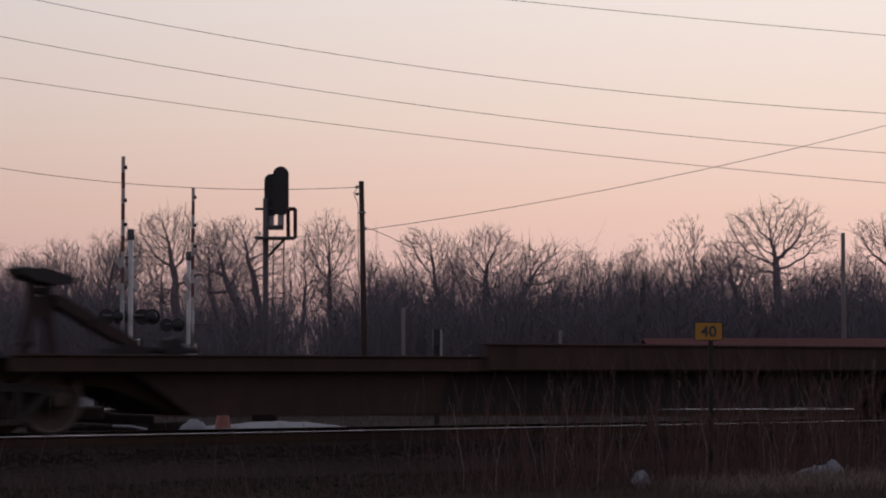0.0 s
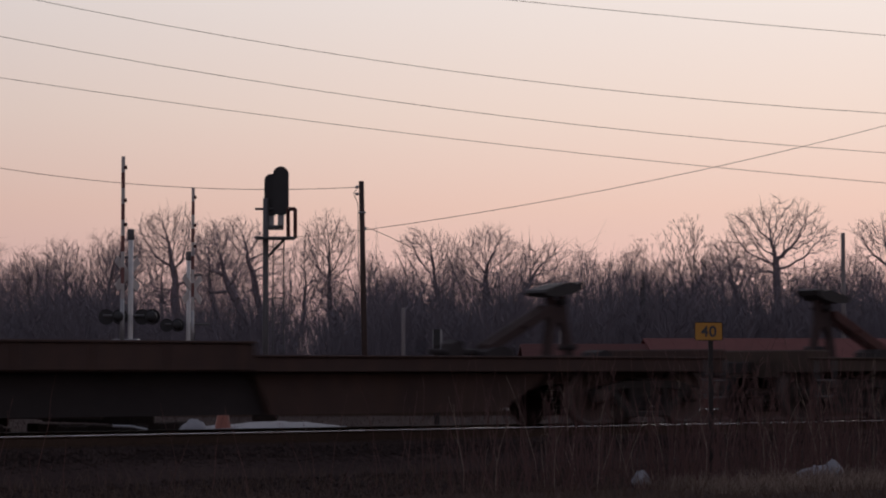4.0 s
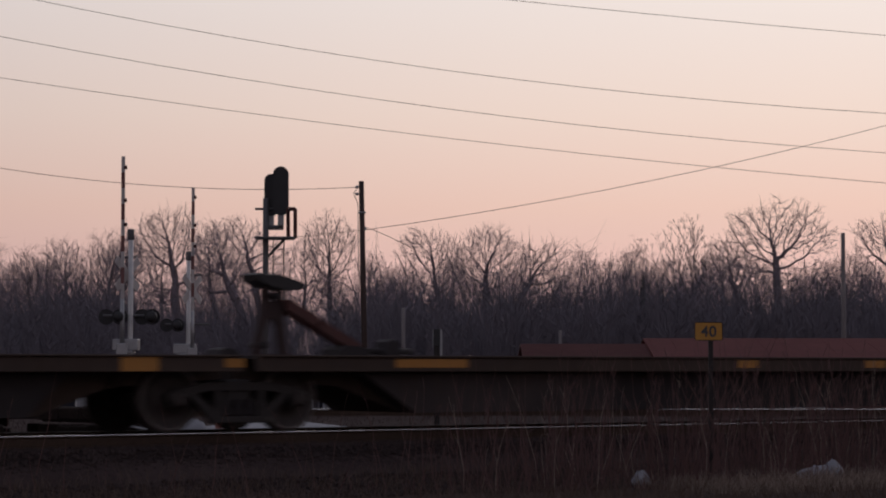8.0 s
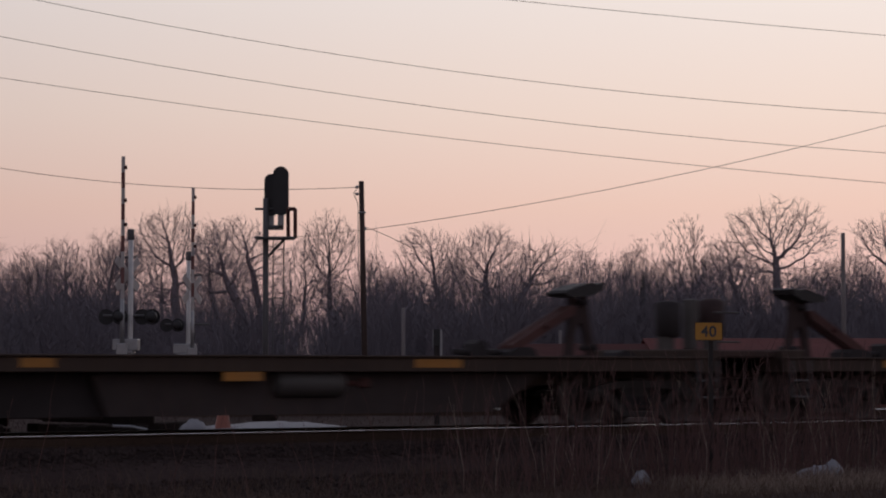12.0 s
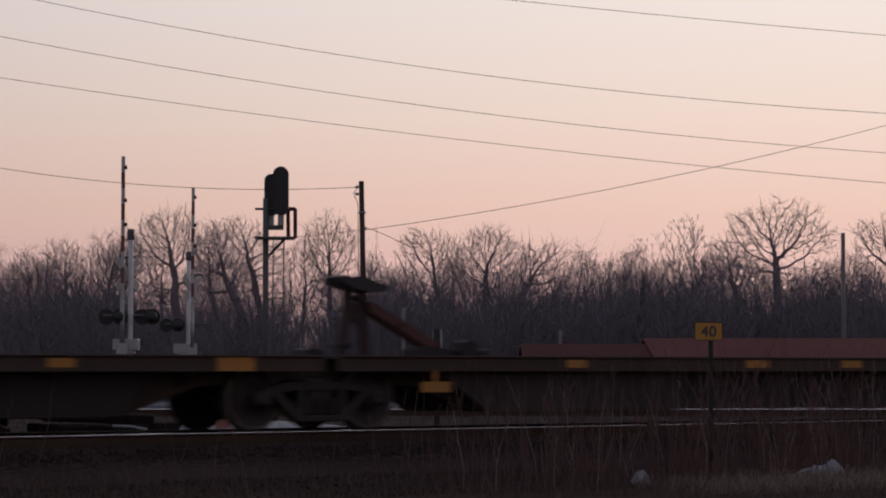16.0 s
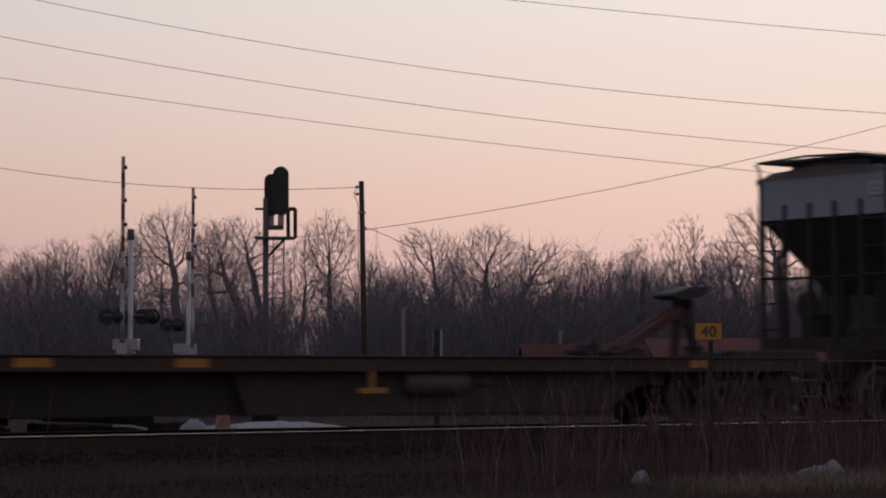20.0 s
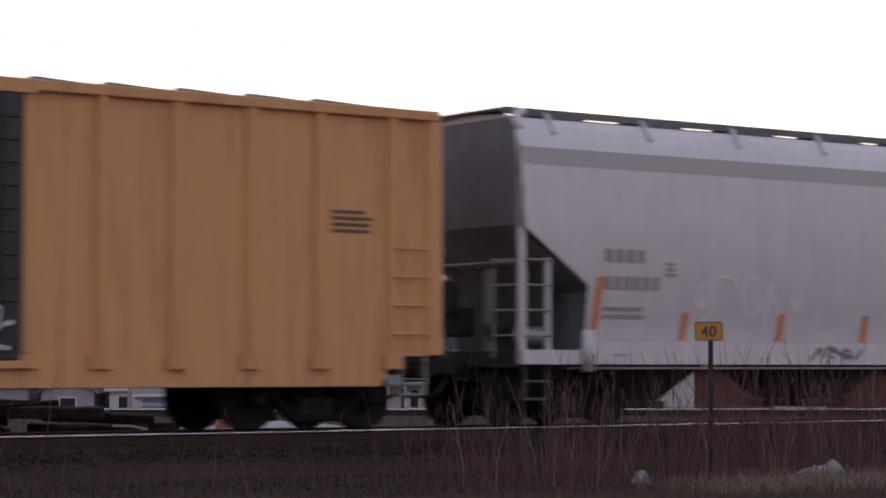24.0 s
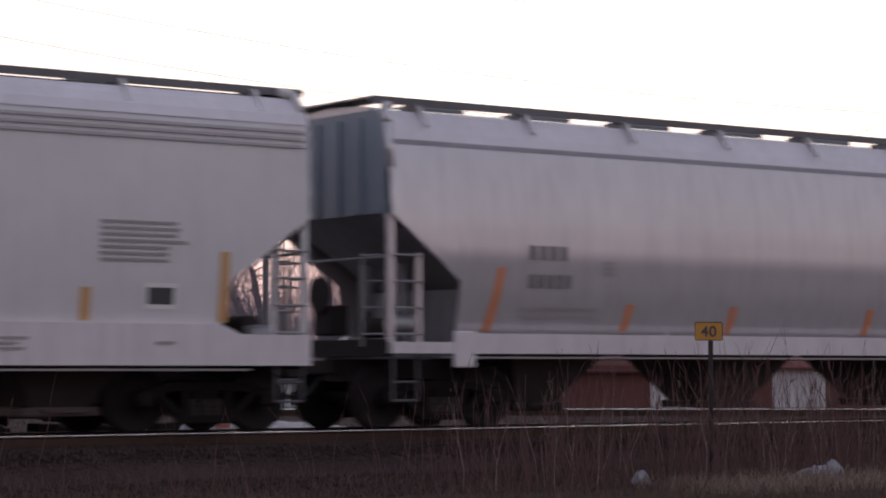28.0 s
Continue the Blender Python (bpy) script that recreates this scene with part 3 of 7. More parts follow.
def hitch(car, x, sgn, red=True):
    """Collapsible trailer hitch: a tilted fifth-wheel plate on two arched side frames, with a heavy strut towards sgn."""
    def X(v):
        return x + v * sgn
    plate = B()
    prism(plate, [(X(-0.40), 2.19), (X(-0.34), 2.22), (X(-0.24), 2.18), (X(-0.10), 2.205), (X(0.10), 2.16), (X(0.37), 2.08), (X(0.40), 2.04), (X(0.34), 1.99), (X(0.10), 1.975), (X(-0.20), 2.03), (X(-0.37), 2.11)], -0.25, 0.25)
    h = part("hitch_plate", plate, "hitchblack", car, "greasy black fifth-wheel plate")
    for s in (-0.035, 0.035):
        leg = B()
        prism(leg, [(X(-0.36), 1.045), (X(-0.24), 1.045), (X(-0.16), 1.44), (X(-0.10), 1.58), (X(-0.02), 1.58), (X(0.05), 1.44), (X(0.10), 1.045), (X(0.22), 1.045), (X(0.15), 1.5), (X(0.13), 1.82), (X(-0.20), 1.82), (X(-0.25), 1.5)], s - 0.025, s + 0.025)
        prism(leg, [(X(-0.20), 1.821), (X(-0.09), 1.821), (X(-0.10), 1.95), (X(-0.12), 2.05), (X(-0.20), 2.05)], s - 0.025, s + 0.025)
        prism(leg, [(X(0.02), 1.821), (X(0.13), 1.821), (X(0.14), 1.99), (X(0.04), 1.99)], s - 0.025, s + 0.025)
        box(leg, min(X(-0.36), X(0.26)), max(X(-0.36), X(0.26)), s - 0.034, s + 0.034, 1.036, 1.075, 0.01)
        part("hitch_leg", leg, "hitchdark", h)
    pin = B()
    rod(pin, (X(-0.05), -0.22, 1.9), (X(-0.05), 0.22, 1.9), 0.045, 8)
    part("cross_pin", pin, "under", h)
    pin = B()
    rod(pin, (X(-0.25), -0.2, 1.2), (X(-0.25), 0.2, 1.2), 0.05, 8)
    part("hinge_pin", pin, "under", h)
    strut = B()
    for s in (-0.10, 0.10):
        prism(strut, [(X(0.10), 1.84), (X(0.2), 1.85), (X(1.40), 1.23), (X(1.42), 1.10), (X(1.28), 1.13), (X(0.14), 1.71)], s - 0.045, s + 0.045)
    rod(strut, (X(0.7), -0.2, 1.52), (X(0.7), 0.2, 1.52), 0.04, 6)
    part("hitch_strut", strut, "hitchred" if red else "hitchdark", h, "red diagonal strut" if red else "dark red-brown diagonal strut")
    screw = B()
    prism(screw, [(X(0.95), 1.04), (X(0.98), 1.14), (X(1.1), 1.2), (X(1.34), 1.19), (X(1.5), 1.12), (X(1.52), 1.04)], -0.24, 0.24)
    prism(screw, [(X(1.84), 1.04), (X(1.87), 1.26), (X(1.98), 1.30), (X(2.08), 1.24), (X(2.12), 1.04)], -0.16, 0.16)
    rod(screw, (X(1.5), 0, 1.12), (X(2.4), 0, 1.12), 0.045, 8)
    part("hitch_drive", screw, "under", h, "black winch block on the deck")
    lump = B()
    prism(lump, [(X(-1.02), 1.04), (X(-0.98), 1.13), (X(-0.84), 1.16), (X(-0.72), 1.12), (X(-0.66), 1.04)], -0.2, 0.2)
    part("bridge_hinge", lump, "under", h)


def arch_rack(car, x):
    bm = B()
    for y in (-0.12, 0.12):
        sweep(bm, [(x + 0.34 * math.cos(k), y, 1.05 + 0.34 * math.sin(k)) for k in np.linspace(0, math.pi, 11)], 0.035, 6)
    rod(bm, (x, -0.12, 1.39), (x, 0.12, 1.39), 0.03, 6)
    box(bm, x - 0.4, x + 0.8, -0.4, 0.4, 1.03, 1.12, 0.02)
    box(bm, x + 0.25, x + 0.75, -0.25, 0.25, 1.10, 1.2, 0.03)
    part("folded_hitch", bm, "under", car, "black hitch folded down on the deck")


def flat_unit(s0, s1, mat, left=None, right=None, arch=False, raised=None, marks=(), end_l=False, end_r=False, tank=False, red=True, label=""):
    """One platform from truck to truck; s0, s1: truck centres along the train."""
    car = thing("trailer_flat", label or "low articulated trailer flat in grimy yellow-brown paint, empty", "freight car", "articulated trailer flats", at=pose(s0, 0, 0))
    L = s1 - s0
    a, b = (-1.35 if end_l else 0.12), (L + 1.35 if end_r else L - 0.12)
    mid = B()
    ta, tb = (1.9, L - 1.9)
    prism(mid, [(a, 1.0), (b, 1.0), (b, 0.72), (tb + 0.1, 0.62), (tb - 1.0, 0.24), (ta + 1.0, 0.24), (ta - 0.1, 0.62), (a, 0.72)], -0.72, 0.72)
    part("centre_sill", mid, mat, car)
    cut = L * (0.45 if tank else 0.28)
    flip = (lambda x: L - x) if right else (lambda x: x)
    web = B()
    prism(web, [(flip(ta + 0.1), 0.80), (flip(ta + cut), 0.80), (flip(ta + cut - 0.25), 0.236), (flip(ta + 1.0), 0.236)], -1.1, 1.1)
    part("deep_web", web, "webgrime" if mat == "spineyellow" else mat, car, "sooty deep girder web")
    # near-black block fills the space below the beam
    lower = B()
    prism(lower, [(flip(ta + cut + 0.004), 0.80), (flip(tb - 0.6), 0.80), (flip(tb - 1.2), 0.235), (flip(ta + cut - 0.246), 0.235)], -0.95, 0.95)
    part("underframe", lower, "under", car, "black underframe")
    for y in (-1.30, 1.30):
        beam = B()
        box(beam, a, b, y - 0.05, y + 0.05, 0.82, 1.02, 0.01)
        box(beam, a, b, y - 0.09, y + 0.09, 1.021, 1.05, 0.008)
        part("side_beam", beam, mat, car)
    deck = B()
    box(deck, a + 0.05, b - 0.05, -1.2, 1.2, 1.001, 1.035)
    part("deck", deck, "under", car)
    x = 1.2
    while x < L - 1.0:
        out = B()
        prism(out, [(-1.24, 0.95), (1.24, 0.95), (1.24, 0.86), (0.7, 0.6), (-0.7, 0.6), (-1.24, 0.86)], x - 0.05, x + 0.05, axis="x")
        part("outrigger", out, mat, car)
        x += 2.05
    if raised:
        r0, r1 = raised[0] - s0, raised[1] - s0
        for y in (-1.33,):
            wall = B()
            box(wall, r0, r1, y - 0.06, y + 0.06, 0.84, 1.20, 0.012)
            box(wall, r0, r1, y - 0.10, y + 0.10, 1.201, 1.235, 0.008)
            for k in range(int((r1 - r0) / 1.1)):
                xx = r0 + 0.5 + 1.1 * k
                box(wall, xx - 0.03, xx + 0.03, y - 0.085, y + 0.085, 0.845, 1.19)
            part("side_wall", wall, mat, car, "raised rust-brown side girder")
    for m0, m1, *zz in marks:
        lo, hi = zz or (0.88, 1.0)
        mk = B()
        box(mk, m0 - s0, m1 - s0, -1.358, -1.351, lo, min(hi, 1.018))
        if hi < 0.8:
            box(mk, (m0 + m1) / 2 - s0 - 0.03, (m0 + m1) / 2 - s0 + 0.03, -1.35, -1.30, lo, 0.84)
        part("reflector_plate", mk, "reflect", car, "orange-yellow painted reflector block")
    truck(car, 0, lead=not red)
    if end_r:
        truck(car, L, lead=not red)
    if end_l or end_r:
        e, sg = (a, -1) if end_l else (b, 1)
        sill = B()
        box(sill, min(e, e - sg * 0.5), max(e, e - sg * 0.5), -1.36, 1.36, 0.80, 1.17, 0.02)
        part("end_sill", sill, mat, car)
        coupler(car, e, sg)
        for y in (-1.45, 1.45):
            lad = B()
            for dx in (0.1, 0.5):
                rod(lad, (e - sg * dx, y, 0.42), (e - sg * dx, y, 1.0), 0.018)
            for z in (0.42, 0.68):
                rod(lad, (e - sg * 0.1, y, z), (e - sg * 0.5, y, z), 0.016)
            part("step", lad, "darkgalv", car, "bare steel sill step")
    if left:
        hitch(car, left - s0, 1, red)
    if right:
        hitch(car, right - s0, -1, red)
    if arch:
        arch_rack(car, 0.2)
    if tank:
        tk = B()
        xc = tank - s0
        lathe(tk, [(-0.62, 0.12), (-0.55, 0.2), (0.45, 0.2), (0.55, 0.12)], "x", 18, (xc, -1.08, 0.66))
        t = part("air_reservoir", tk, "tank", car, "grey brake air reservoir under the deck")
        vv = B()
        rod(vv, (xc + 0.58, -1.08, 0.66), (xc + 0.8, -1.08, 0.66), 0.045, 8)
        box(vv, xc + 0.8, xc + 0.98, -1.16, -1.0, 0.6, 0.74, 0.02)
        part("valve", vv, "hitchred", t)
    MOVERS.append((car, s0))
    return car


BR = "low trailer flat in rust-brown paint with raised side girders, empty"
# leading car
flat_unit(-5.4, 12.6, "spinebrown", raised=(1.5, 9.0), label=BR, red=False)
flat_unit(12.6, 31.3, "spinebrown", left=13.8, raised=(20.2, 31.29), label=BR, red=False)
flat_unit(31.3, 50.1, "spinebrown", right=48.75, arch=True, raised=(31.32, 42.65), label=BR, red=False)
flat_unit(50.1, 68.7, "spinebrown", right=67.7, raised=(51.9, 61.43), end_r=True, label=BR, red=False)
LOW, TALL = (0.53, 0.68), (0.83, 1.03)
# second car
flat_unit(73.2, 88.85, "spineyellow", left=73.6, end_l=True, marks=[(75.9, 76.4), (79.5, 80.0), (84.42, 84.89), (86.8, 87.42, *TALL), (88.32, 88.63)])
flat_unit(88.85, 106.15, "spineyellow", left=89.9, marks=[(94.04, 94.56, 0.62, 0.72), (97.44, 97.9), (99.42, 99.95), (101.73, 102.23), (104.19, 104.74, *TALL), (105.75, 106.05)])
flat_unit(106.15, 123.65, "spineyellow", left=107.35, marks=[(108.53, 109.79), (115.1, 115.52), (117.95, 118.42), (121.6, 122.11, *TALL), (123.19, 123.5)])
flat_unit(123.65, 141.0, "spineyellow", left=124.75, marks=[(126.95, 127.4), (129.62, 129.92), (132.27, 132.79), (134.06, 134.66), (136.35, 136.8), (139.13, 139.7, *TALL)])
flat_unit(141.0, 157.75, "spineyellow", arch=True, right=157.33, end_r=True, marks=[(142.71, 143.21, *TALL), (145.18, 145.71), (147.18, 147.67), (150.14, 150.76, 0.70, 0.82), (153.29, 154.11)], tank=151.68)
# third car
flat_unit(161.85, 178.35, "spineyellow", left=162.2, end_l=True, marks=[(162.8, 163.3), (166.2, 166.8), (170.3, 170.8), (174.2, 174.7), (176.4, 177.0, *TALL)])
flat_unit(178.35, 195.95, "spineyellow", left=179.73, marks=[(180.26, 180.67, *LOW), (183.05, 183.53), (187.36, 187.85), (189.42, 189.91), (191.62, 192.0), (194.11, 194.69, *TALL)])
flat_unit(195.95, 213.5, "spineyellow", left=197.25, marks=[(197.45, 197.97, *LOW), (200.11, 200.49), (203.75, 204.25), (205.88, 206.33), (208.48, 208.95), (211.58, 212.19, *TALL)])
flat_unit(213.5, 230.8, "spineyellow", left=214.75, marks=[(217.86, 218.28), (221.33, 221.81), (223.78, 224.29), (226.33, 226.85), (229.1, 229.67, *TALL)])
flat_unit(230.8, 247.7, "spineyellow", arch=True, right=247.3, end_r=True, marks=[(232.99, 233.46, *TALL), (234.85, 235.37), (237.17, 237.67), (240.08, 240.56, 0.52, 0.60), (246.27, 246.62)], tank=241.6)

# brake stand between the second and third cars
def brake_stand(s):
    t = thing("brake_stand", "dark brake equipment drums standing on a flat car's end deck", "brake gear", at=pose(s, 0, 0))
    dm = B()
    lathe(dm, [(1.36, 0.10), (1.40, 0.20), (1.92, 0.22), (1.96, 0.12)], "z", 16, (-0.5, 0, 0))
    part("drum", dm, "under", t)
    d2 = B()
    lathe(d2, [(1.36, 0.10), (1.40, 0.20), (1.96, 0.23), (2.02, 0.12)], "z", 16, (0.45, 0, 0))
    part("drum", d2, "hitchdark", t, "dull red-brown drum")
    st = B()
    box(st, -0.09, 0.07, -0.12, 0.12, 1.18, 2.0, 0.02)
    for x in (-0.55, 0.42):
        box(st, x - 0.1, x + 0.1, -0.1, 0.1, 1.15, 1.40)
    for z in (1.3, 1.78):
        rod(st, (0.2, -0.34, z), (0.75, -0.34, z), 0.016)
    part("stand", st, "tank", t, "grey steel stand")
    deck = B()
    box(deck, -0.95, 0.85, -1.2, 1.2, 1.04, 1.16, 0.02)
    part("platform", deck, "spinebrown", t)
    MOVERS.append((t, s))


brake_stand(159.75)


# -- hopper ends, shared by all hoppers --


def end_frame(car, x, sgn, ztop, zsill, y=1.5, post=None, mat="pelletA", rungs=(1.35, 1.72, 2.09, 2.46), width=0.5, side_rungs=None, lean=0.0):
    """Corner posts, ladders, end sill, platform, steps and brake gear of one end; sgn points inwards."""
    for s in (-1, 1):
        pb = B()
        zb = min(ztop, 3.7) if lean else ztop
        box(pb, min(x, x + sgn * 0.1), max(x, x + sgn * 0.1), s * y - 0.05, s * y + 0.05, zsill, zb, 0.01)
        if lean:
            tube(pb, [(x + sgn * 0.05, s * y, zb - 0.02), (x + sgn * 0.05, s * (y - lean * 0.3), ztop - 0.1), (x + sgn * 0.1, s * (y - lean), ztop + 0.16), (x + sgn * 0.3, s * (y - lean - 0.1), ztop + 0.2)], 0.06, 8)
        box(pb, min(x + sgn * width, x + sgn * (width + 0.07)), max(x + sgn * width, x + sgn * (width + 0.07)), s * y - 0.04, s * y + 0.04, zsill, 2.95 if side_rungs else 2.5, 0.008)
        cp = part("corner_post", pb, "darkpanel" if mat == "hoprib" else mat, car)
        lm = "truck" if mat == "hoprib" else "galv"
        for z in side_rungs or rungs:
            lad = B()
            rod(lad, (x + sgn * 0.05, s * (y + 0.07), z), (x + sgn * (width + 0.05), s * (y + 0.07), z), 0.017)
            part("side_rung", lad, lm, cp, "bare steel rung")
        for z in rungs:
            lad = B()
            rod(lad, (x - sgn * 0.06, s * 0.95, z), (x - sgn * 0.06, s * (y - 0.05), z), 0.016)
            part("end_rung", lad, lm, cp, "bare steel rung")
        lad = B()
        rod(lad, (x - sgn * 0.05, s * 0.95, zsill + 0.1), (x - sgn * 0.05, s * 0.95, rungs[-1] + 0.05), 0.022)
        part("ladder_stile", lad, lm, cp)
        stp = B()
        for dx in (0.08, 0.5):
            rod(stp, (x + sgn * dx, s * (y + 0.03), 0.42), (x + sgn * dx, s * (y + 0.03), zsill + 0.05), 0.02)
        for z in (0.42, 0.68):
            rod(stp, (x + sgn * 0.08, s * (y + 0.03), z), (x + sgn * 0.5, s * (y + 0.03), z), 0.018)
        part("sill_step", stp, "under" if mat == "hoprib" else "darkgalv", car)
    sill = B()
    box(sill, min(x, x + sgn * 0.12), max(x, x + sgn * 0.12), -y, y, zsill - 0.05, zsill + 0.2, 0.01)
    box(sill, min(x + sgn * 0.15, x + sgn * 1.1), max(x + sgn * 0.15, x + sgn * 1.1), -y + 0.06, y - 0.06, zsill + 0.12, zsill + 0.15)
    part("end_platform", sill, "under", car, "dark end sill and platform")
    for s in (-0.45, 0.45):
        up = B()
        box(up, min(x + sgn * 0.9, x + sgn * 1.02), max(x + sgn * 0.9, x + sgn * 1.02), s - 0.09, s + 0.09, zsill + 0.15, 2.4)
        part("platform_post", up, "under" if mat == "hoprib" else "slopegrey", car)
    rail = B()
    rod(rail, (x + sgn * 0.03, -y, 2.43), (x + sgn * 0.03, y, 2.43), 0.02)
    part("end_rail", rail, "under" if mat == "hoprib" else "galv", car)
    if mat != "hoprib":
        pot = B()
        lathe(pot, [(-0.22, 0.06), (-0.2, 0.13), (0.16, 0.15), (0.22, 0.08)], "x", 14, (x + sgn * 0.5, -1.12, zsill + 0.42))
        part("air_reservoir", pot, "galv", car, "pale air reservoir on the end platform")
    gear = B()
    lathe(gear, [(-0.02, 0.26), (0.02, 0.28), (0.04, 0.26)], "x", 18, (x + sgn * 0.2, 0.55, 1.95))
    box(gear, min(x + sgn * 0.25, x + sgn * 0.6), max(x + sgn * 0.25, x + sgn * 0.6), 0.35, 0.8, 1.35, 1.8, 0.03)
    rod(gear, (x + sgn * 0.5, -0.9, 1.45), (x + sgn * 0.5, -0.2, 1.45), 0.14, 14)
    tube(gear, [(x + sgn * 0.5, -0.2, 1.45), (x + sgn * 0.7, 0.1, 1.3), (x + sgn * 0.9, 0.3, 1.7)], 0.03, 6)
    part("brake_gear", gear, "under", car, "sooty brake cylinder and hand wheel")
    coupler(car, x + sgn * 0.1, -sgn)


def bay(car, x, top, bot, zt, zb, w, mat, pale=False, gate=True):
    """One discharge hopper: a tapered chute with an outlet gate."""
    bm = B()
    ht, hb = top / 2, bot / 2
    lo = [bm.verts.new(p) for p in ((x - hb, -w * 0.45, zb), (x + hb, -w * 0.45, zb), (x + hb, w * 0.45, zb), (x - hb, w * 0.45, zb))]
    hi = [bm.verts.new(p) for p in ((x - ht, -w, zt), (x + ht, -w, zt), (x + ht, w, zt), (x - ht, w, zt))]
    fs = [bm.faces.new(lo), bm.faces.new(hi)]
    for i in range(4):
        fs.append(bm.faces.new((lo[i], lo[(i + 1) % 4], hi[(i + 1) % 4], hi[i])))
    bmesh.ops.recalc_face_normals(bm, faces=fs)
    b = part("discharge_bay", bm, mat, car)
    if gate:
        g = B()
        box(g, x - hb - 0.12, x + hb + 0.12, -w * 0.5, w * 0.5, zb - 0.12, zb, 0.02)
        rod(g, (x - hb + 0.1, -w * 0.56, zb - 0.05), (x + hb - 0.1, -w * 0.56, zb - 0.05), 0.03)
        part("outlet_gate", g, "gatepale" if pale else "under", b)


def ribbed_hopper(s0):
    L = 16.95
    car = thing("ribbed_hopper", "weathered grey ribbed covered hopper car with white number patches", "freight car", "hopper cars", at=pose(s0, 0, 0))
    yo = 1.55

    def ys(z):
        return -yo
    for s in (-1, 1):
        bm = B()
        prism(bm, [(0.0, 4.17), (0.0, 3.46), (0.12, 3.46), (1.45, 2.45), (1.45, 1.5), (L - 1.45, 1.5), (L - 1.45, 2.45), (L - 0.12, 3.46), (L, 3.46), (L, 4.17)], s * yo, s * (yo - 0.05))
        part("side_sheet", bm, "hopgrey", car)
        chord = B()
        box(chord, 0, L, s * (yo + 0.03) - 0.04, s * (yo + 0.03) + 0.04, 4.10, 4.2, 0.01)
        part("top_chord", chord, "hoprib", car)
    xs = [1.49, 2.2, 2.95, 3.72, 4.55, 5.4, 6.22, 7.05, 7.98, 8.9, 9.82, 10.78, 11.62, 12.42, 13.24, 14.02, 14.76, 15.47]
    for s in (-1, 1):
        for x in xs:
            def rib():
                bm = B()
                prism(bm, [(-0.042, 0.0), (-0.032, 0.12), (0.032, 0.12), (0.042, 0.0)], 1.47, 4.12, axis="z")
                return bm
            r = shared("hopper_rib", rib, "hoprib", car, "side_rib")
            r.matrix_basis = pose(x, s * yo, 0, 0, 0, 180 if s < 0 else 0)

            def gus():
                bm = B()
                prism(bm, [(-0.11, 1.5), (0.11, 1.5), (0.06, 1.40), (-0.06, 1.40)], -0.05, 0.05)
                return bm
            g = shared("rib_gusset", gus, "hopolive", car, "rib_foot")
            g.matrix_basis = pose(x, s * (yo + 0.02), 0)
    for e, sg in ((0, 1), (L, -1)):
        es = B()
        box(es, min(e, e + sg * 0.04), max(e, e + sg * 0.04), -1.55, 1.55, 3.46, 4.17)
        part("end_sheet", es, "skyend", car, "end sheet under the roof, blue skylight in its grey")
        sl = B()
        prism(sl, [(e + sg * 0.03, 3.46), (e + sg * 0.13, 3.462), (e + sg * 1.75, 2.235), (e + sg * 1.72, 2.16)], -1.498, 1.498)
        part("slope_sheet", sl, "darkpanel", car, "dark sloping end sheet")
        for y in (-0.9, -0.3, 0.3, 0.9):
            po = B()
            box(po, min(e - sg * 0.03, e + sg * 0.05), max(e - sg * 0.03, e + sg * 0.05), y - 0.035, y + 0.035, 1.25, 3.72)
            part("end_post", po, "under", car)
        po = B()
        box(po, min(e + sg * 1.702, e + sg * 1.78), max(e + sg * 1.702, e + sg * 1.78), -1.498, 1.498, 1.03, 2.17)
        part("slope_brace", po, "darkpanel", car, "dark brace panel under the slope sheet")
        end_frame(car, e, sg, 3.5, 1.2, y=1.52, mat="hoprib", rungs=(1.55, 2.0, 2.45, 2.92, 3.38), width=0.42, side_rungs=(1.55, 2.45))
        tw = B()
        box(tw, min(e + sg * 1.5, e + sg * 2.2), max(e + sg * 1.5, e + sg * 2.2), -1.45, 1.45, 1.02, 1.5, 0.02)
        part("bolster_shroud", tw, "darkpanel", car)
    roof = B()
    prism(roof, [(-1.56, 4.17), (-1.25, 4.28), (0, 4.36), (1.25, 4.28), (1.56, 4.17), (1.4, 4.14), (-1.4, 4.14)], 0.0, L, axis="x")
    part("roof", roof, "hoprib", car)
    rb = B()
    for y in (-1.0, 1.0):
        box(rb, -0.35, L + 0.35, y - 0.22, y + 0.22, 4.42, 4.46)
    for e in (0.02, L - 0.02):
        box(rb, e - 0.3, e + 0.3, -1.2, 1.2, 4.425, 4.455)
    part("running_board", rb, "walkway", car, "dark steel roof walkway")
    for y in (-1.0, 1.0):
        for k in range(15):
            def sup():
                bm = B()
                box(bm, -0.04, 0.04, -0.25, 0.25, 4.2, 4.42)
                return bm
            o = shared("board_support", sup, "hoprib", car, "board_support")
            o.matrix_basis = pose(0.55 + 1.13 * k, y, 0)
    for k in range(7):
        hc = B()
        box(hc, 1.1 + 2.15 * k, 2.95 + 2.15 * k, -0.6, 0.6, 4.34, 4.48, 0.05)
        h = part("hatch_cover", hc, "under", car, "black trough hatch cover")
        lk = B()
        box(lk, 1.8 + 2.15 * k, 2.15 + 2.15 * k, -0.65, 0.65, 4.48, 4.54, 0.03)
        part("hatch_lock", lk, "under", h)
    cm = B()
    box(cm, 0.4, L - 0.4, -0.78, 0.78, 4.22, 4.475, 0.02)
    part("hatch_coaming", cm, "darkpanel", car, "dark continuous roof coaming")
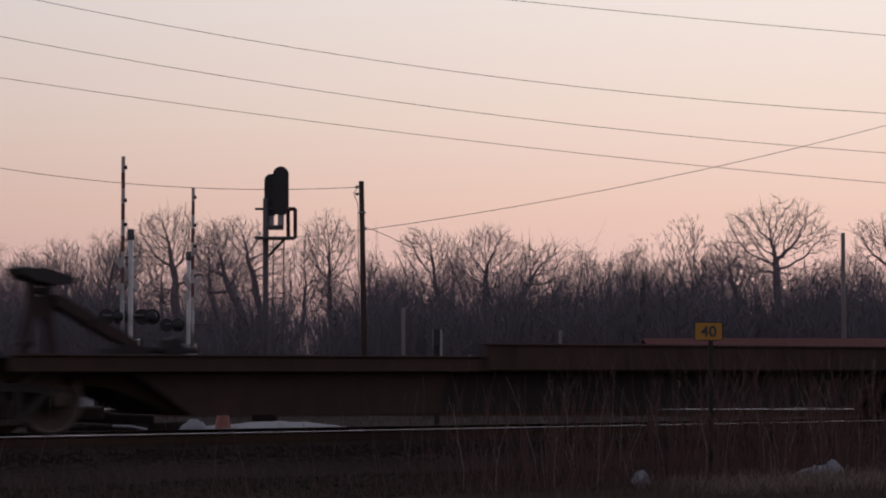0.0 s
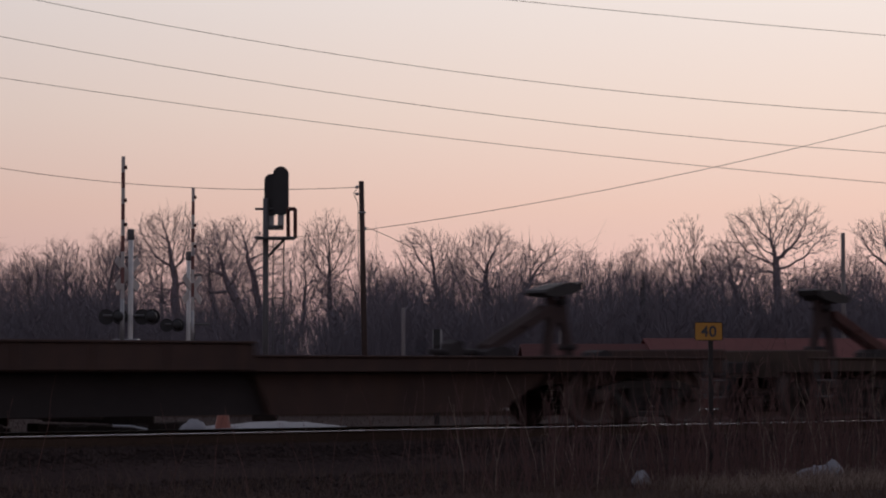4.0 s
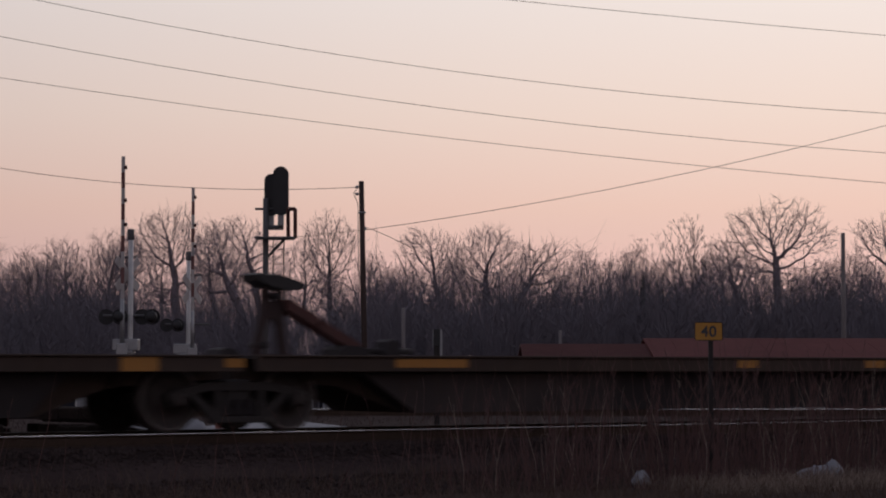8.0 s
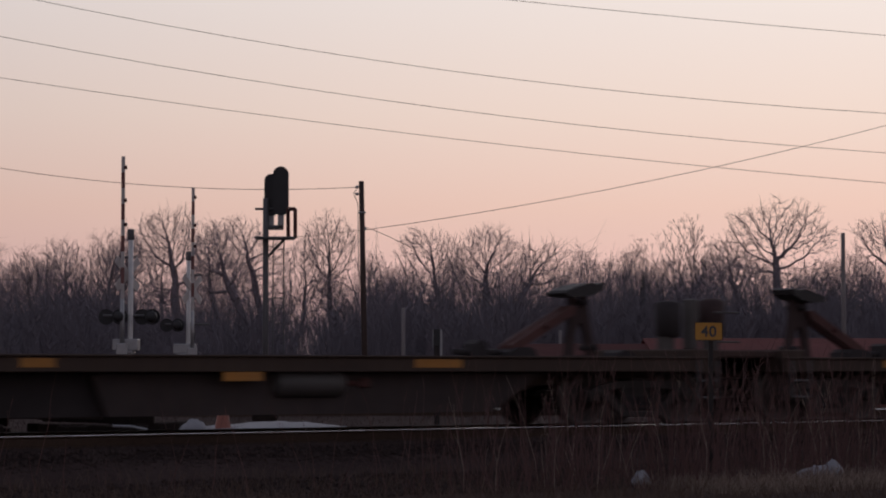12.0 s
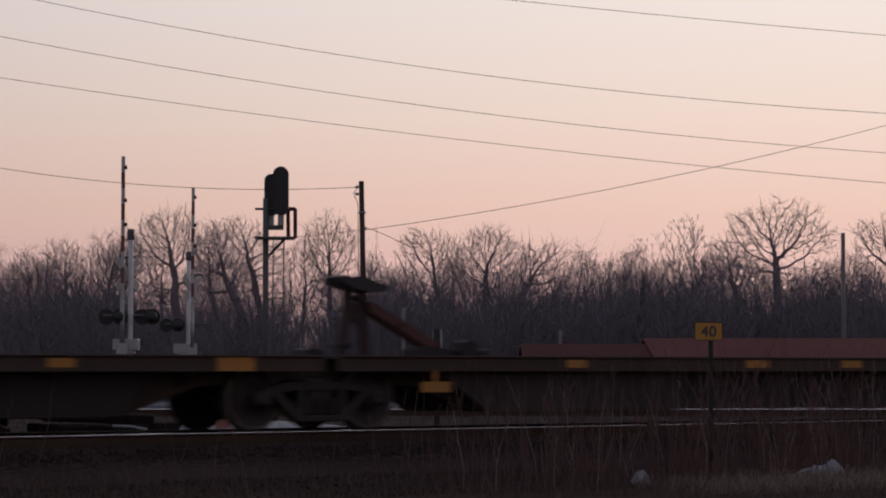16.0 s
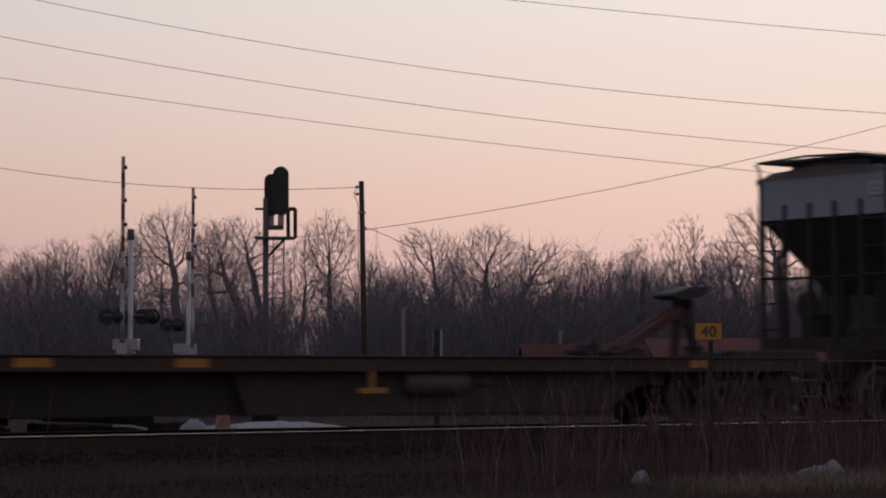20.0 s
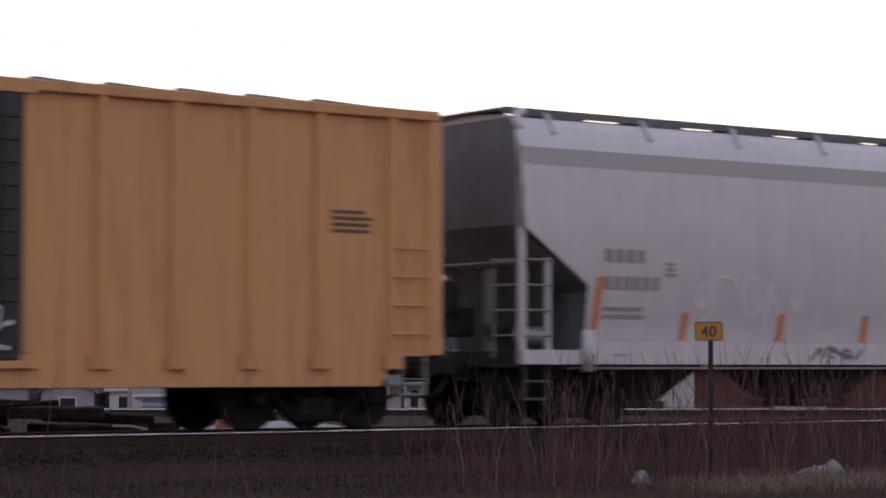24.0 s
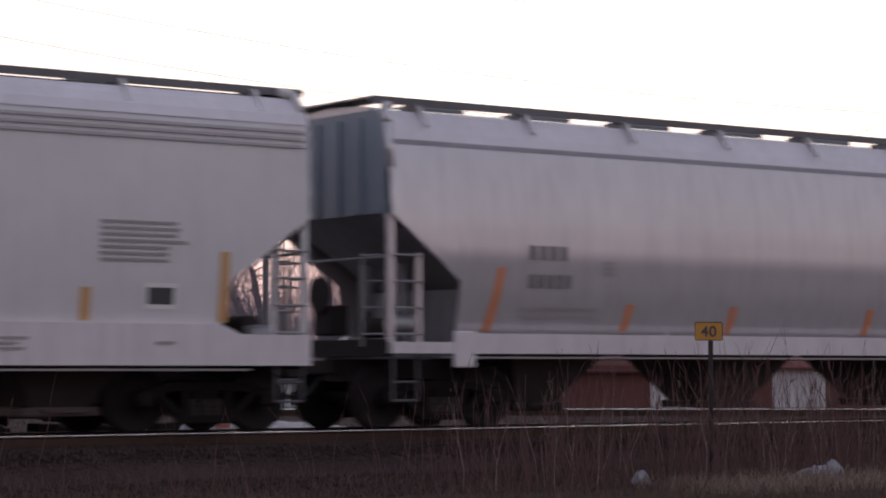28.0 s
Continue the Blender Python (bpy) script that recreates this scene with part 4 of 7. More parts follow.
    # end rail of the roof walk
    for e, sg in ((0, -1), (L, 1)):
        gr = B()
        tube(gr, [(e + sg * 0.02, 1.5, 3.4), (e + sg * 0.02, 1.5, 4.36), (e + sg * 0.25, 1.35, 4.42)], 0.025)
        tube(gr, [(e + sg * 0.02, -1.5, 3.4), (e + sg * 0.02, -1.5, 4.3)], 0.025)
        tube(gr, [(e + sg * 0.35, -1.2, 4.44), (e + sg * 0.38, 0, 4.48), (e + sg * 0.35, 1.2, 4.44)], 0.02)
        part("grab_rail", gr, "under", car)
    cs = B()
    box(cs, 0.1, L - 0.1, -0.32, 0.32, 0.66, 1.0, 0.01)
    part("centre_sill", cs, "under", car)
    for x in (4.1, 8.5, 12.9):
        bay(car, x, 2.95, 1.25, 1.5, 0.40, 1.4, "hopolive")
        cap = B()
        box(cap, x + 1.475, x + 2.925, -0.6, 0.6, 1.0, 1.6)
        part("partition", cap, "under", car)
    # patches and marks
    decal(car, "number_patch", 2.25, 2.89, 2.12, 2.73, "oldpatch", ys, label="old white number patch")
    decal(car, "number_patch", 3.0, 3.66, 2.12, 2.73, "patch", ys, label="white number patch")
    decal(car, "number_patch", 3.77, 4.49, 2.10, 2.75, "patch", ys, label="blank fresh white patch")
    decal(car, "old_patch", 2.25, 2.89, 2.80, 3.10, "oldpatch", ys)
    decal(car, "old_patch", 3.0, 3.66, 2.80, 3.12, "oldpatch", ys)
    letters(car, 2.4, 2.85, 2.45, 2.63, 2, "dimink", ys)
    letters(car, 3.15, 3.6, 2.45, 2.63, 2, "dimink", ys)
    letters(car, 2.4, 2.85, 2.16, 2.36, 2, "dimink", ys)
    letters(car, 3.08, 3.62, 2.16, 2.36, 3, "dimink", ys)
    decal(car, "old_patch", 2.4, 2.62, 2.02, 2.09, "oldpatch", ys)
    decal(car, "old_patch", 3.2, 3.45, 2.0, 2.09, "oldpatch", ys)
    decal(car, "panel_frame", 13.42, 13.88, 1.74, 2.08, "oldpatch", ys)
    decal(car, "panel", 13.46, 13.82, 1.80, 2.04, "ink", ys, 0.016)
    decal(car, "panel_frame", 14.5, 14.85, 1.52, 1.62, "faintink", ys)
    emb = B()
    v = [emb.verts.new((-0.035, y, z)) for y, z in ((-1.12, 3.76), (-1.46, 3.76), (-1.46, 4.0), (-1.12, 4.0))]
    emb.faces.new(v)
    emp = part("end_panel", emb, "oldpatch", car, "white marking panel on the end sheet")
    for z in (3.80, 3.89):
        emb = B()
        emb.faces.new([emb.verts.new((-0.039, y, z + dz)) for y, dz in ((-1.17, 0), (-1.41, 0), (-1.41, 0.06), (-1.17, 0.06))])
        part("panel_bar", emb, "skyend", emp)
    for k, x in enumerate((3.2, 4.1, 6.3, 8.0, 8.7, 9.3, 10.9, 12.6, 14.9)):
        bc = B()
        prism(bc, [(x - 0.16, 4.461), (x - 0.1, 4.49 + 0.015 * (k % 3)), (x + 0.08, 4.49 + 0.015 * (k % 2)), (x + 0.15, 4.461)], -1.18, -0.98)
        part("hatch_clamp", bc, "under", car)
    truck(car, 1.45, sooty=True)
    truck(car, L - 1.45, sooty=True)
    MOVERS.append((car, s0))


ribbed_hopper(250.53)


def boxcar(s0):
    L, yo = 15.68, 1.46
    car = thing("boxcar", "orange-yellow ribbed boxcar with a black sliding door and scrawls", "freight car", at=pose(s0, 0, 0))

    def ys(z):
        return -yo
    lower = [(0.0, 1.04), (0.75, 1.04), (0.95, 0.62), (L - 0.95, 0.62), (L - 0.75, 1.04), (L, 1.04)]
    for s in (-1, 1):
        bm = B()
        prism(bm, [(0, 4.5), *lower, (L, 4.5)], s * yo, s * (yo - 0.05))
        part("side_sheet", bm, "boxyellow", car)
        ch = B()
        box(ch, -0.02, L + 0.02, s * (yo + 0.03) - 0.06, s * (yo + 0.03) + 0.06, 4.38, 4.52, 0.012)
        part("side_plate", ch, "boxyellow", car)
    xs = [0.05, 0.78, 1.98, 3.1, 4.25, 5.4, 6.45, 9.3, 10.35, 11.45, 12.6, 13.7, 14.9, 15.62]
    for s in (-1, 1):
        for i, x in enumerate(xs):
            w = 0.10 if 0 < i < 13 else 0.16

            def rib():
                bm = B()
                prism(bm, [(-w, 0.0), (-w * 0.7, 0.07), (w * 0.7, 0.07), (w, 0.0)], 1.06, 4.38, axis="z")
                return bm
            r = shared("box_rib%d" % (0 if 0 < i < 13 else 1), rib, "boxyellow", car, "side_post")
            r.matrix_basis = pose(x, s * yo, 0, 0, 0, 180 if s < 0 else 0)
    for x in xs[1:-1]:
        def foot():
            bm = B()
            prism(bm, [(-0.14, 0.0), (-0.14, 0.09), (0.14, 0.09), (0.14, 0.0)], 0.86, 1.05, axis="z")
            return bm
        f = shared("box_foot", foot, "boxyellow", car, "post_foot")
        f.matrix_basis = pose(x, -yo, 0, 0, 0, 180)
    for e, sg in ((0, 1), (L, -1)):
        es = B()
        prism(es, [(-yo, 1.04), (yo, 1.04), (yo, 4.5), (0, 4.72), (-yo, 4.5)], min(e, e + sg * 0.05), max(e, e + sg * 0.05), axis="x")
        part("end_wall", es, "boxend", car, "grimy end wall darkened for shade of the next car")
        for k in range(10):
            z = 1.35 + 0.315 * k
            cr = B()
            n = 8
            prism(cr, [(e - sg * 0.001 - sg * 0.10 * math.sin(math.pi * i / n), z - 0.095 + 0.19 * i / n) for i in range(n + 1)], -1.28, 1.28)
            part("end_corrugation", cr, "boxend", car)
        for z in (1.35, 1.75, 2.15, 2.55):
            for s in (-1, 1):
                lad = B()
                rod(lad, (e + sg * 0.22, s * (yo + 0.11), z), (e + sg * 0.8, s * (yo + 0.11), z), 0.018)
                part("side_rung", lad, "boxyellow", car)
                lad = B()
                rod(lad, (e - sg * 0.14, s * 1.0, z), (e - sg * 0.14, s * 1.42, z), 0.018)
                part("end_rung", lad, "boxyellow", car)
        br = B()
        box(br, min(e - sg * 0.16, e - sg * 0.02), max(e - sg * 0.16, e - sg * 0.02), 0.1, 0.9, 1.5, 2.1, 0.02)
        lathe(br, [(-0.02, 0.27), (0.02, 0.28)], "x", 18, (e - sg * 0.2, 0.5, 2.2))
        box(br, min(e - sg * 0.02, e - sg * 0.3), max(e - sg * 0.02, e - sg * 0.3), -1.4, 1.4, 1.0, 1.1)
        part("brake_gear", br, "under", car, "dark hand-brake housing on the end")
        for s in (-1, 1):
            stp = B()
            for dx in (0.2, 0.62):
                rod(stp, (e + sg * dx, s * yo, 0.5), (e + sg * dx, s * yo, 1.05), 0.02)
            rod(stp, (e + sg * 0.2, s * yo, 0.5), (e + sg * 0.62, s * yo, 0.5), 0.02)
            part("sill_step", stp, "galv", car)
        coupler(car, e + sg * 0.1, -sg)
    for k in range(14):
        x0 = k * L / 14
        roof = B()
        prism(roof, [(-1.55, 4.51), (0, 4.74), (1.55, 4.51)], x0 + 0.04, x0 + L / 14 - 0.04, axis="x")
        p = part("roof_panel", roof, "boxroof", car, "sheet roof panel, rust over yellow")
        roof = B()
        prism(roof, [(-1.56, 4.52), (0, 4.78), (1.56, 4.52), (0, 4.70)], x0 - 0.04, x0 + 0.04, axis="x")
        part("roof_seam", roof, "boxroof", p)
    door = B()
    box(door, 6.55, 9.2, -yo - 0.10, -yo - 0.02, 0.98, 4.34, 0.01)
    d = part("sliding_door", door, "boxdoor", car, "black corrugated sliding door")
    for k in range(11):
        rb = B()
        box(rb, 6.6, 9.15, -yo - 0.125, -yo - 0.099, 1.12 + 0.29 * k, 1.22 + 0.29 * k, 0.008)
        part("door_rib", rb, "boxdoor", d)
    tr = B()
    box(tr, 3.6, 9.4, -yo - 0.10, -yo, 0.86, 0.96, 0.01)
    part("door_track", tr, "boxyellow", car)
    tr = B()
    box(tr, 6.3, 9.4, -yo - 0.12, -yo - 0.02, 4.34, 4.40)
    part("door_track", tr, "boxyellow", car)
    lk = B()
    for x in (6.75, 7.0, 8.9):
        rod(lk, (x, -yo - 0.15, 1.1), (x, -yo - 0.15, 4.2), 0.022)
    box(lk, 6.6, 7.1, -yo - 0.17, -yo - 0.13, 1.9, 2.05, 0.01)
    part("lock_rod", lk, "boxdoor", d)
    def yd(z):
        return -yo - 0.13
    lines(car, 6.8, 7.35, 2.5, 2.95, 4, "oldpatch", yd, 5)
    scrawl(car, [blob(7.0, 1.7, 0.25, 0.2), blob(7.35, 1.45, 0.3, 0.22, 1, 6), [(6.7, 1.25), (7.3, 1.2), (7.6, 1.6)], blob(7.9, 1.7, 0.25, 0.28, 0.5, 5)], 0.07, "graffwhite", yd, label="pale scrawl on the door")
    scrawl(car, [blob(8.45, 1.55, 0.2, 0.16, 0.4, 5.0), [(8.3, 1.3), (8.6, 1.42), (8.5, 1.75), (8.9, 1.6), (8.75, 1.35), (9.05, 1.45)], [(7.7, 1.15), (8.4, 1.2), (9.0, 1.12)]], 0.06, "graffwhite", yd, label="second pale scrawl on the door")
    lines(car, 8.2, 8.9, 2.9, 3.0, 1, "oldpatch", yd, 6)
    # emblem: slanted outline shape, with its wordmark as slanted bars
    o = [(1.16, 3.42), (2.96, 3.42), (2.92, 3.02), (2.18, 3.02), (2.2, 3.27), (1.85, 3.27), (1.58, 2.75), (0.98, 2.75), (1.16, 3.42)]
    scrawl(car, [o], 0.055, "brownink", lambda z: -yo - 0.075, "emblem", "black outline emblem")
    ye = -yo - 0.076

    def slant(x, z, pts):
        return [(x + a + 0.3 * c, z + c) for a, c in pts]
    for x, z, w, h, ring in ((1.27, 3.55, 0.28, 0.26, False), (2.06, 3.54, 0.40, 0.25, True), (2.78, 3.54, 0.10, 0.25, False), (3.06, 3.53, 0.10, 0.40, False),
                             (3.62, 3.0, 0.34, 0.27, True), (4.46, 3.0, 0.36, 0.25, True), (5.5, 3.0, 0.34, 0.25, False)):
        em = B()
        if ring:
            t = 0.075
            for q in ([(0, 0), (w, 0), (w, t), (0, t)], [(0, h - t), (w, h - t), (w, h), (0, h)], [(0, t), (t, t), (t, h - t), (0, h - t)], [(w - t, t), (w, t), (w, h - t), (w - t, h - t)]):
                em.faces.new([em.verts.new((a, ye, c)) for a, c in slant(x, z, q)])
        else:
            em.faces.new([em.verts.new((a, ye, c)) for a, c in slant(x, z, [(0, 0), (w, 0), (w * 0.9, h), (w * 0.1, h)])])
        part("emblem_bar", em, "brownink", car)
    for a, b, n, z in ((2.2, 2.62, 2, 2.13), (2.95, 3.4, 2, 2.13), (2.26, 2.62, 2, 1.75), (2.85, 3.55, 3, 1.75)):
        letters(car, a, b, z, z + 0.19, n, "boxink", ys)
    lines(car, 2.1, 2.5, 1.2, 1.5, 4, "boxfaint", ys, 8)
    lines(car, 3.2, 3.75, 1.2, 1.5, 3, "boxfaint", ys, 18)
    lines(car, 13.9, 14.6, 2.75, 3.1, 4, "brownink", ys, 9)
    scrawl(car, [blob(1.15, 1.72, 0.16, 0.13), [(0.95, 1.78), (1.3, 1.66), (1.4, 1.8), (1.55, 1.7)], blob(1.3, 1.45, 0.3, 0.1, 0.4, 5), [(1.0, 1.5), (1.5, 1.42), (1.75, 1.35)]], 0.035, "graffdark", ys, label="dark scrawl")
    scrawl(car, [blob(4.75, 1.95, 0.16, 0.2, 0, 5), [(4.55, 1.6), (4.85, 1.7), (5.05, 1.6)], [(4.8, 2.2), (4.8, 1.55)], blob(4.8, 1.55, 0.3, 0.18, 3.2, 6.2)], 0.05, "graffred", ys, label="red scrawl")
    cs = B()
    box(cs, 0.1, L - 0.1, -0.32, 0.32, 0.6, 0.95)
    for x in (3.0, 5.4, 7.8, 10.2, 12.6):
        box(cs, x - 0.06, x + 0.06, -1.35, 1.35, 0.66, 0.95)
    part("underframe", cs, "under", car, "dark steel underframe")
    fl = B()
    box(fl, 0.06, L - 0.06, -1.4, 1.4, 1.0, 1.1)
    part("floor", fl, "under", car)
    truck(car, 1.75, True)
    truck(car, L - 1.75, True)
    MOVERS.append((car, s0))


boxcar(269.0)


def pellet_hopper(s0, L, prof, mat, label, zs0, zs1, zcut, cut, arc, bays, strips, smat, lean, style):
    """Smooth-sided covered hopper. prof: (y, z) of the side from sill to roof edge; cut: how far the end opening reaches in."""
    car = thing("smooth_hopper", label, "freight car", "hopper cars", at=pose(s0, 0, 0))
    zs_, ys_ = [p[1] for p in prof], [p[0] for p in prof]

    def yabs(z):
        return float(np.interp(z, zs_, ys_))

    def ys(z):
        return -yabs(z)

    def low(x):
        d = min(x, L - x)
        if d >= cut:
            return zs1 - 0.02
        k = d / cut
        if arc:
            return zcut - 0.70 * k / 0.72 if k < 0.72 else zcut - 0.70 - (zcut - 0.75 - zs1) * (1 - math.sqrt(max(0, 1 - ((k - 0.72) / 0.28) ** 2)))
        return zcut - (zcut - 2.08) * k
    st = sorted({0.0, 0.35, 0.7, 0.95, 1.06, 1.14, 1.2, cut - 0.04, cut, cut + 0.012, *np.arange(2.0, L / 2, 1.4)})
    st = sorted({round(v, 3) for v in st} | {round(L - v, 3) for v in st})
    for s in (-1, 1):
        bm = B()
        cols = []
        for x in st:
            z0 = low(x)
            zz = sorted({round(v, 3) for v in [z0 + (zs_[-1] - z0) * i / 22 for i in range(23)]})
            cols.append([bm.verts.new((x, s * yabs(z), z)) for z in zz])
        for a, b in zip(cols, cols[1:]):
            for i in range(22):
                f = bm.faces.new((a[i], b[i], b[i + 1], a[i + 1]) if s < 0 else (a[i], a[i + 1], b[i + 1], b[i]))
                f.smooth = True
        part("side_shell", bm, mat, car)
        sl = B()
        zd = zs1 - 0.13
        prism(sl, [(0, zs0), (L, zs0), (L, zd), (L - 1.1, zd), (L - 1.36, zs1 - 0.02), (L - 1.42, zs1), (1.42, zs1), (1.36, zs1 - 0.02), (1.1, zd), (0, zd)], s * 1.49, s * 1.63)
        part("side_sill", sl, "sill", car, "pale side sill")
        lip = B()
        box(lip, 0.9, L - 0.9, s * 1.5 - 0.05, s * 1.5 + 0.05, zs0 - 0.07, zs0 - 0.04)
        part("sill_flange", lip, "galv", car)
    yt, zt = prof[-1]
    roof = B()
    rp = [(-yt, zt), (-yt * 0.72, zt + 0.07), (0, zt + 0.13), (yt * 0.72, zt + 0.07), (yt, zt)]
    prism(roof, rp + [(yt - 0.1, zt - 0.04), (-yt + 0.1, zt - 0.04)], 0.02, L - 0.02, axis="x")
    part("roof", roof, mat, car)
    # overlay on the tilted upper side, sky light put into its colour
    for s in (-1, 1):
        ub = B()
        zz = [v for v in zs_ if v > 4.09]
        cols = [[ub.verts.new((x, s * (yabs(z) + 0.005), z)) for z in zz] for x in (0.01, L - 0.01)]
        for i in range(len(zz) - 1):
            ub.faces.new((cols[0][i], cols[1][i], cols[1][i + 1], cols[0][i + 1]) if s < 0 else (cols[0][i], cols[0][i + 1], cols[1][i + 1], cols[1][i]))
        part("roof_edge", ub, "roofsky", car, "band along the roof edge, coloured paler for sky light")
    for e, sg in ((0.0, 1), (L, -1)):
        es = B()
        pr = [(-y, z) for y, z in prof if z > zcut] + [(y, z) for y, z in reversed(prof) if z > zcut]
        prism(es, [(-yabs(zcut), zcut), *pr, (yabs(zcut), zcut)], min(e, e + sg * 0.03), max(e, e + sg * 0.03), axis="x")
        part("end_sheet", es, "skyend" if style != "trough" else "endgrey", car, "end sheet with blue skylight in its grey" if style != "trough" else "sooty grey end sheet")
        for y in (-0.85, -0.28, 0.28, 0.85) if style == "slit" else ():
            pb = B()
            box(pb, min(e - sg * 0.05, e), max(e - sg * 0.05, e), y - 0.04, y + 0.04, zcut + 0.02, zt - 0.1)
            part("end_stiffener", pb, "skyend", car)
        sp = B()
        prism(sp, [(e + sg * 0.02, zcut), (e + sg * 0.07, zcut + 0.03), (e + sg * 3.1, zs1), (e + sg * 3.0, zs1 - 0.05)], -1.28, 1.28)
        part("slope_sheet", sp, "slopegrey", car, "sloping end sheet, grey lightened to look lit")
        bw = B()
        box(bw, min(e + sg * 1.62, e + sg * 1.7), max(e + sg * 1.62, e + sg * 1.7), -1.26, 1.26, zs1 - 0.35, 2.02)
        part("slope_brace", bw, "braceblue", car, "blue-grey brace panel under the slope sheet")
        # dark panel added at the left end; hides the bright view under the slope
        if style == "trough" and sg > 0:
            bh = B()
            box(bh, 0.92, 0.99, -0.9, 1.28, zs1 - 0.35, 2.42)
            part("infill_panel", bh, "darkpanel", car, "dark panel added to close the view under the slope sheet")
        if style == "round":
            for k in range(2):
                mk = B()
                mk.faces.new([mk.verts.new((e - sg * 0.005, y, 3.98 + 0.09 * k + dz)) for y, dz in ((-1.0, 0), (-0.55, 0), (-0.55, 0.05), (-1.0, 0.05))])
                part("end_marking", mk, "dimink", car)
        end_frame(car, e, sg, zt - 0.1, zs0, y=1.5, mat=mat, lean=1.46 - yt)
    # roof walk, supports and hatches
    lift = 0.09 if style == "slit" else 0.05
    for y in (-1.02, 1.02):
        rb = B()
        box(rb, -0.1, L + 0.1, y - 0.2, y + 0.2, zt + lift + 0.05, zt + lift + 0.09)
        box(rb, -0.1, L + 0.1, y - 0.215, y - 0.19, zt + lift, zt + lift + 0.105)
        part("running_board", rb, "walkway", car, "dark steel grating walkway along the roof")
    for e in (0.1, L - 0.1):
        rb = B()
        box(rb, e - 0.25, e + 0.25, -1.2, 1.2, zt + lift + 0.055, zt + lift + 0.085)
        part("cross_walk", rb, "walkway", car)
    n = int(L / 1.8)
    for y in (-1.02, 1.02):
        for k in range(n):
            def sup():
                bm = B()
                prism(bm, [(-0.2, 0.12), (0.2, 0.12), (0.2, -0.02), (-0.27, -0.03), (-0.45, -0.24), (-0.46, -0.20), (-0.3, 0.06)], -0.025, 0.025, axis="x")
                return bm
            o = shared("walk_support" + mat, sup, mat, car, "walk_support")
            o.matrix_basis = pose(0.7 + k * (L - 1.4) / (n - 1), y, zt, 0, 0, 0 if y < 0 else 180)
    x = 1.2
    while x < L - 2.4:
        ht = B()
        if style == "round":
            lathe(ht, [(zt + 0.06, 0.36), (zt + 0.2, 0.36), (zt + 0.24, 0.2)], "z", 14, (x + 0.6, 0, 0))
            x += 1.9
        else:
            box(ht, x, x + 1.0, -0.4, 0.4, zt + 0.05, zt + 0.23, 0.05)
            x += 2.05
        part("hatch", ht, "walkway", car, "dark roof hatch")
    cs = B()
    box(cs, 0.1, 2.0, -0.3, 0.3, 0.68, 1.0)
    part("stub_sill", cs, "under", car)
    cs = B()
    box(cs, L - 2.0, L - 0.1, -0.3, 0.3, 0.68, 1.0)
    part("stub_sill", cs, "under", car)
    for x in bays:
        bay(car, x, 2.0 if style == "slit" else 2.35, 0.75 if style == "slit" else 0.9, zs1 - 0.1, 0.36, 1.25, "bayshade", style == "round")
    for i, x in enumerate(strips):
        tall = 0.96 if i in (0, len(strips) - 1) else 0.46
        decal(car, "reflective_strip", x - 0.07, x + 0.07, zs1 + 0.03, zs1 + tall, smat, ys, lean=lean)
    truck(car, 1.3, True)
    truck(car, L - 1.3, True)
    MOVERS.append((car, s0))
    return car, ys


PA = [(1.42, 1.2), (1.475, 1.45), (1.55, 1.9), (1.60, 2.5), (1.612, 3.0), (1.595, 3.45), (1.56, 3.87), (1.54, 4.12), (1.48, 4.27), (1.38, 4.45), (1.28, 4.57)]
carA, yA = pellet_hopper(286.13, 18.33, PA, "pelletA", "pearl-grey smooth covered hopper with orange reflective strips and faded scrawls", 0.93, 1.27, 2.97, 1.29, False,
                         (3.05, 7.13, 11.05, 15.0), [1.40, 3.2, 5.25, 7.15, 9.6, 11.1, 12.8, 15.05, 17.0], "stripeorange", 0.09, "trough")
pb = B()
for x0, x1 in ((0.05, 18.28),):
    v = [pb.verts.new((x, yA(z) - 0.005, z)) for x, z in ((x0, 3.87), (x1, 3.87), (x1, 4.12), (x0, 4.12))]
    pb.faces.new(v)
M["paleband"] = paint("pale_grey_band", (0.45, 0.43, 0.44), (0.38, 0.36, 0.37), 0.5, scale=2, bump=0.03)
part("grey_band", pb, "paleband", carA, "darker grey band below the roof")
letters(carA, 1.55, 2.4, 2.47, 2.66, 4, "faintink", yA)
letters(carA, 1.55, 2.7, 2.05, 2.25, 6, "faintink", yA)
lines(carA, 1.55, 2.5, 1.62, 1.85, 2, "faintink", yA, 12)
lines(carA, 2.75, 3.0, 2.27, 2.52, 3, "faintink", yA, 13)
decal(carA, "placard", 8.76, 9.46, 1.47, 1.74, "placard", yA, label="dull yellow warning placard")
lines(carA, 8.8, 9.42, 1.5, 1.72, 2, "faintink", lambda z: yA(z) - 0.004, 2)
decal(carA, "panel_frame", 15.42, 15.9, 1.5, 1.84, "patch", yA)
decal(carA, "panel", 15.47, 15.85, 1.58, 1.80, "ink", yA, 0.016)
lines(carA, 16.2, 16.8, 1.6, 1.75, 2, "faintink", yA, 14)
lines(carA, 13.8, 14.1, 1.62, 1.68, 1, "faintink", yA, 15)
g = []
for i in range(4):
    cx = 10.45 + 0.52 * i
    g += [blob(cx, 1.7, 0.26, 0.3), blob(cx + 0.03, 1.72, 0.11, 0.12, 0.6 * i, 0.6 * i + 4.6)]
scrawl(carA, g, 0.05, "graffwhite", yA, label="faded white bubble scrawl")
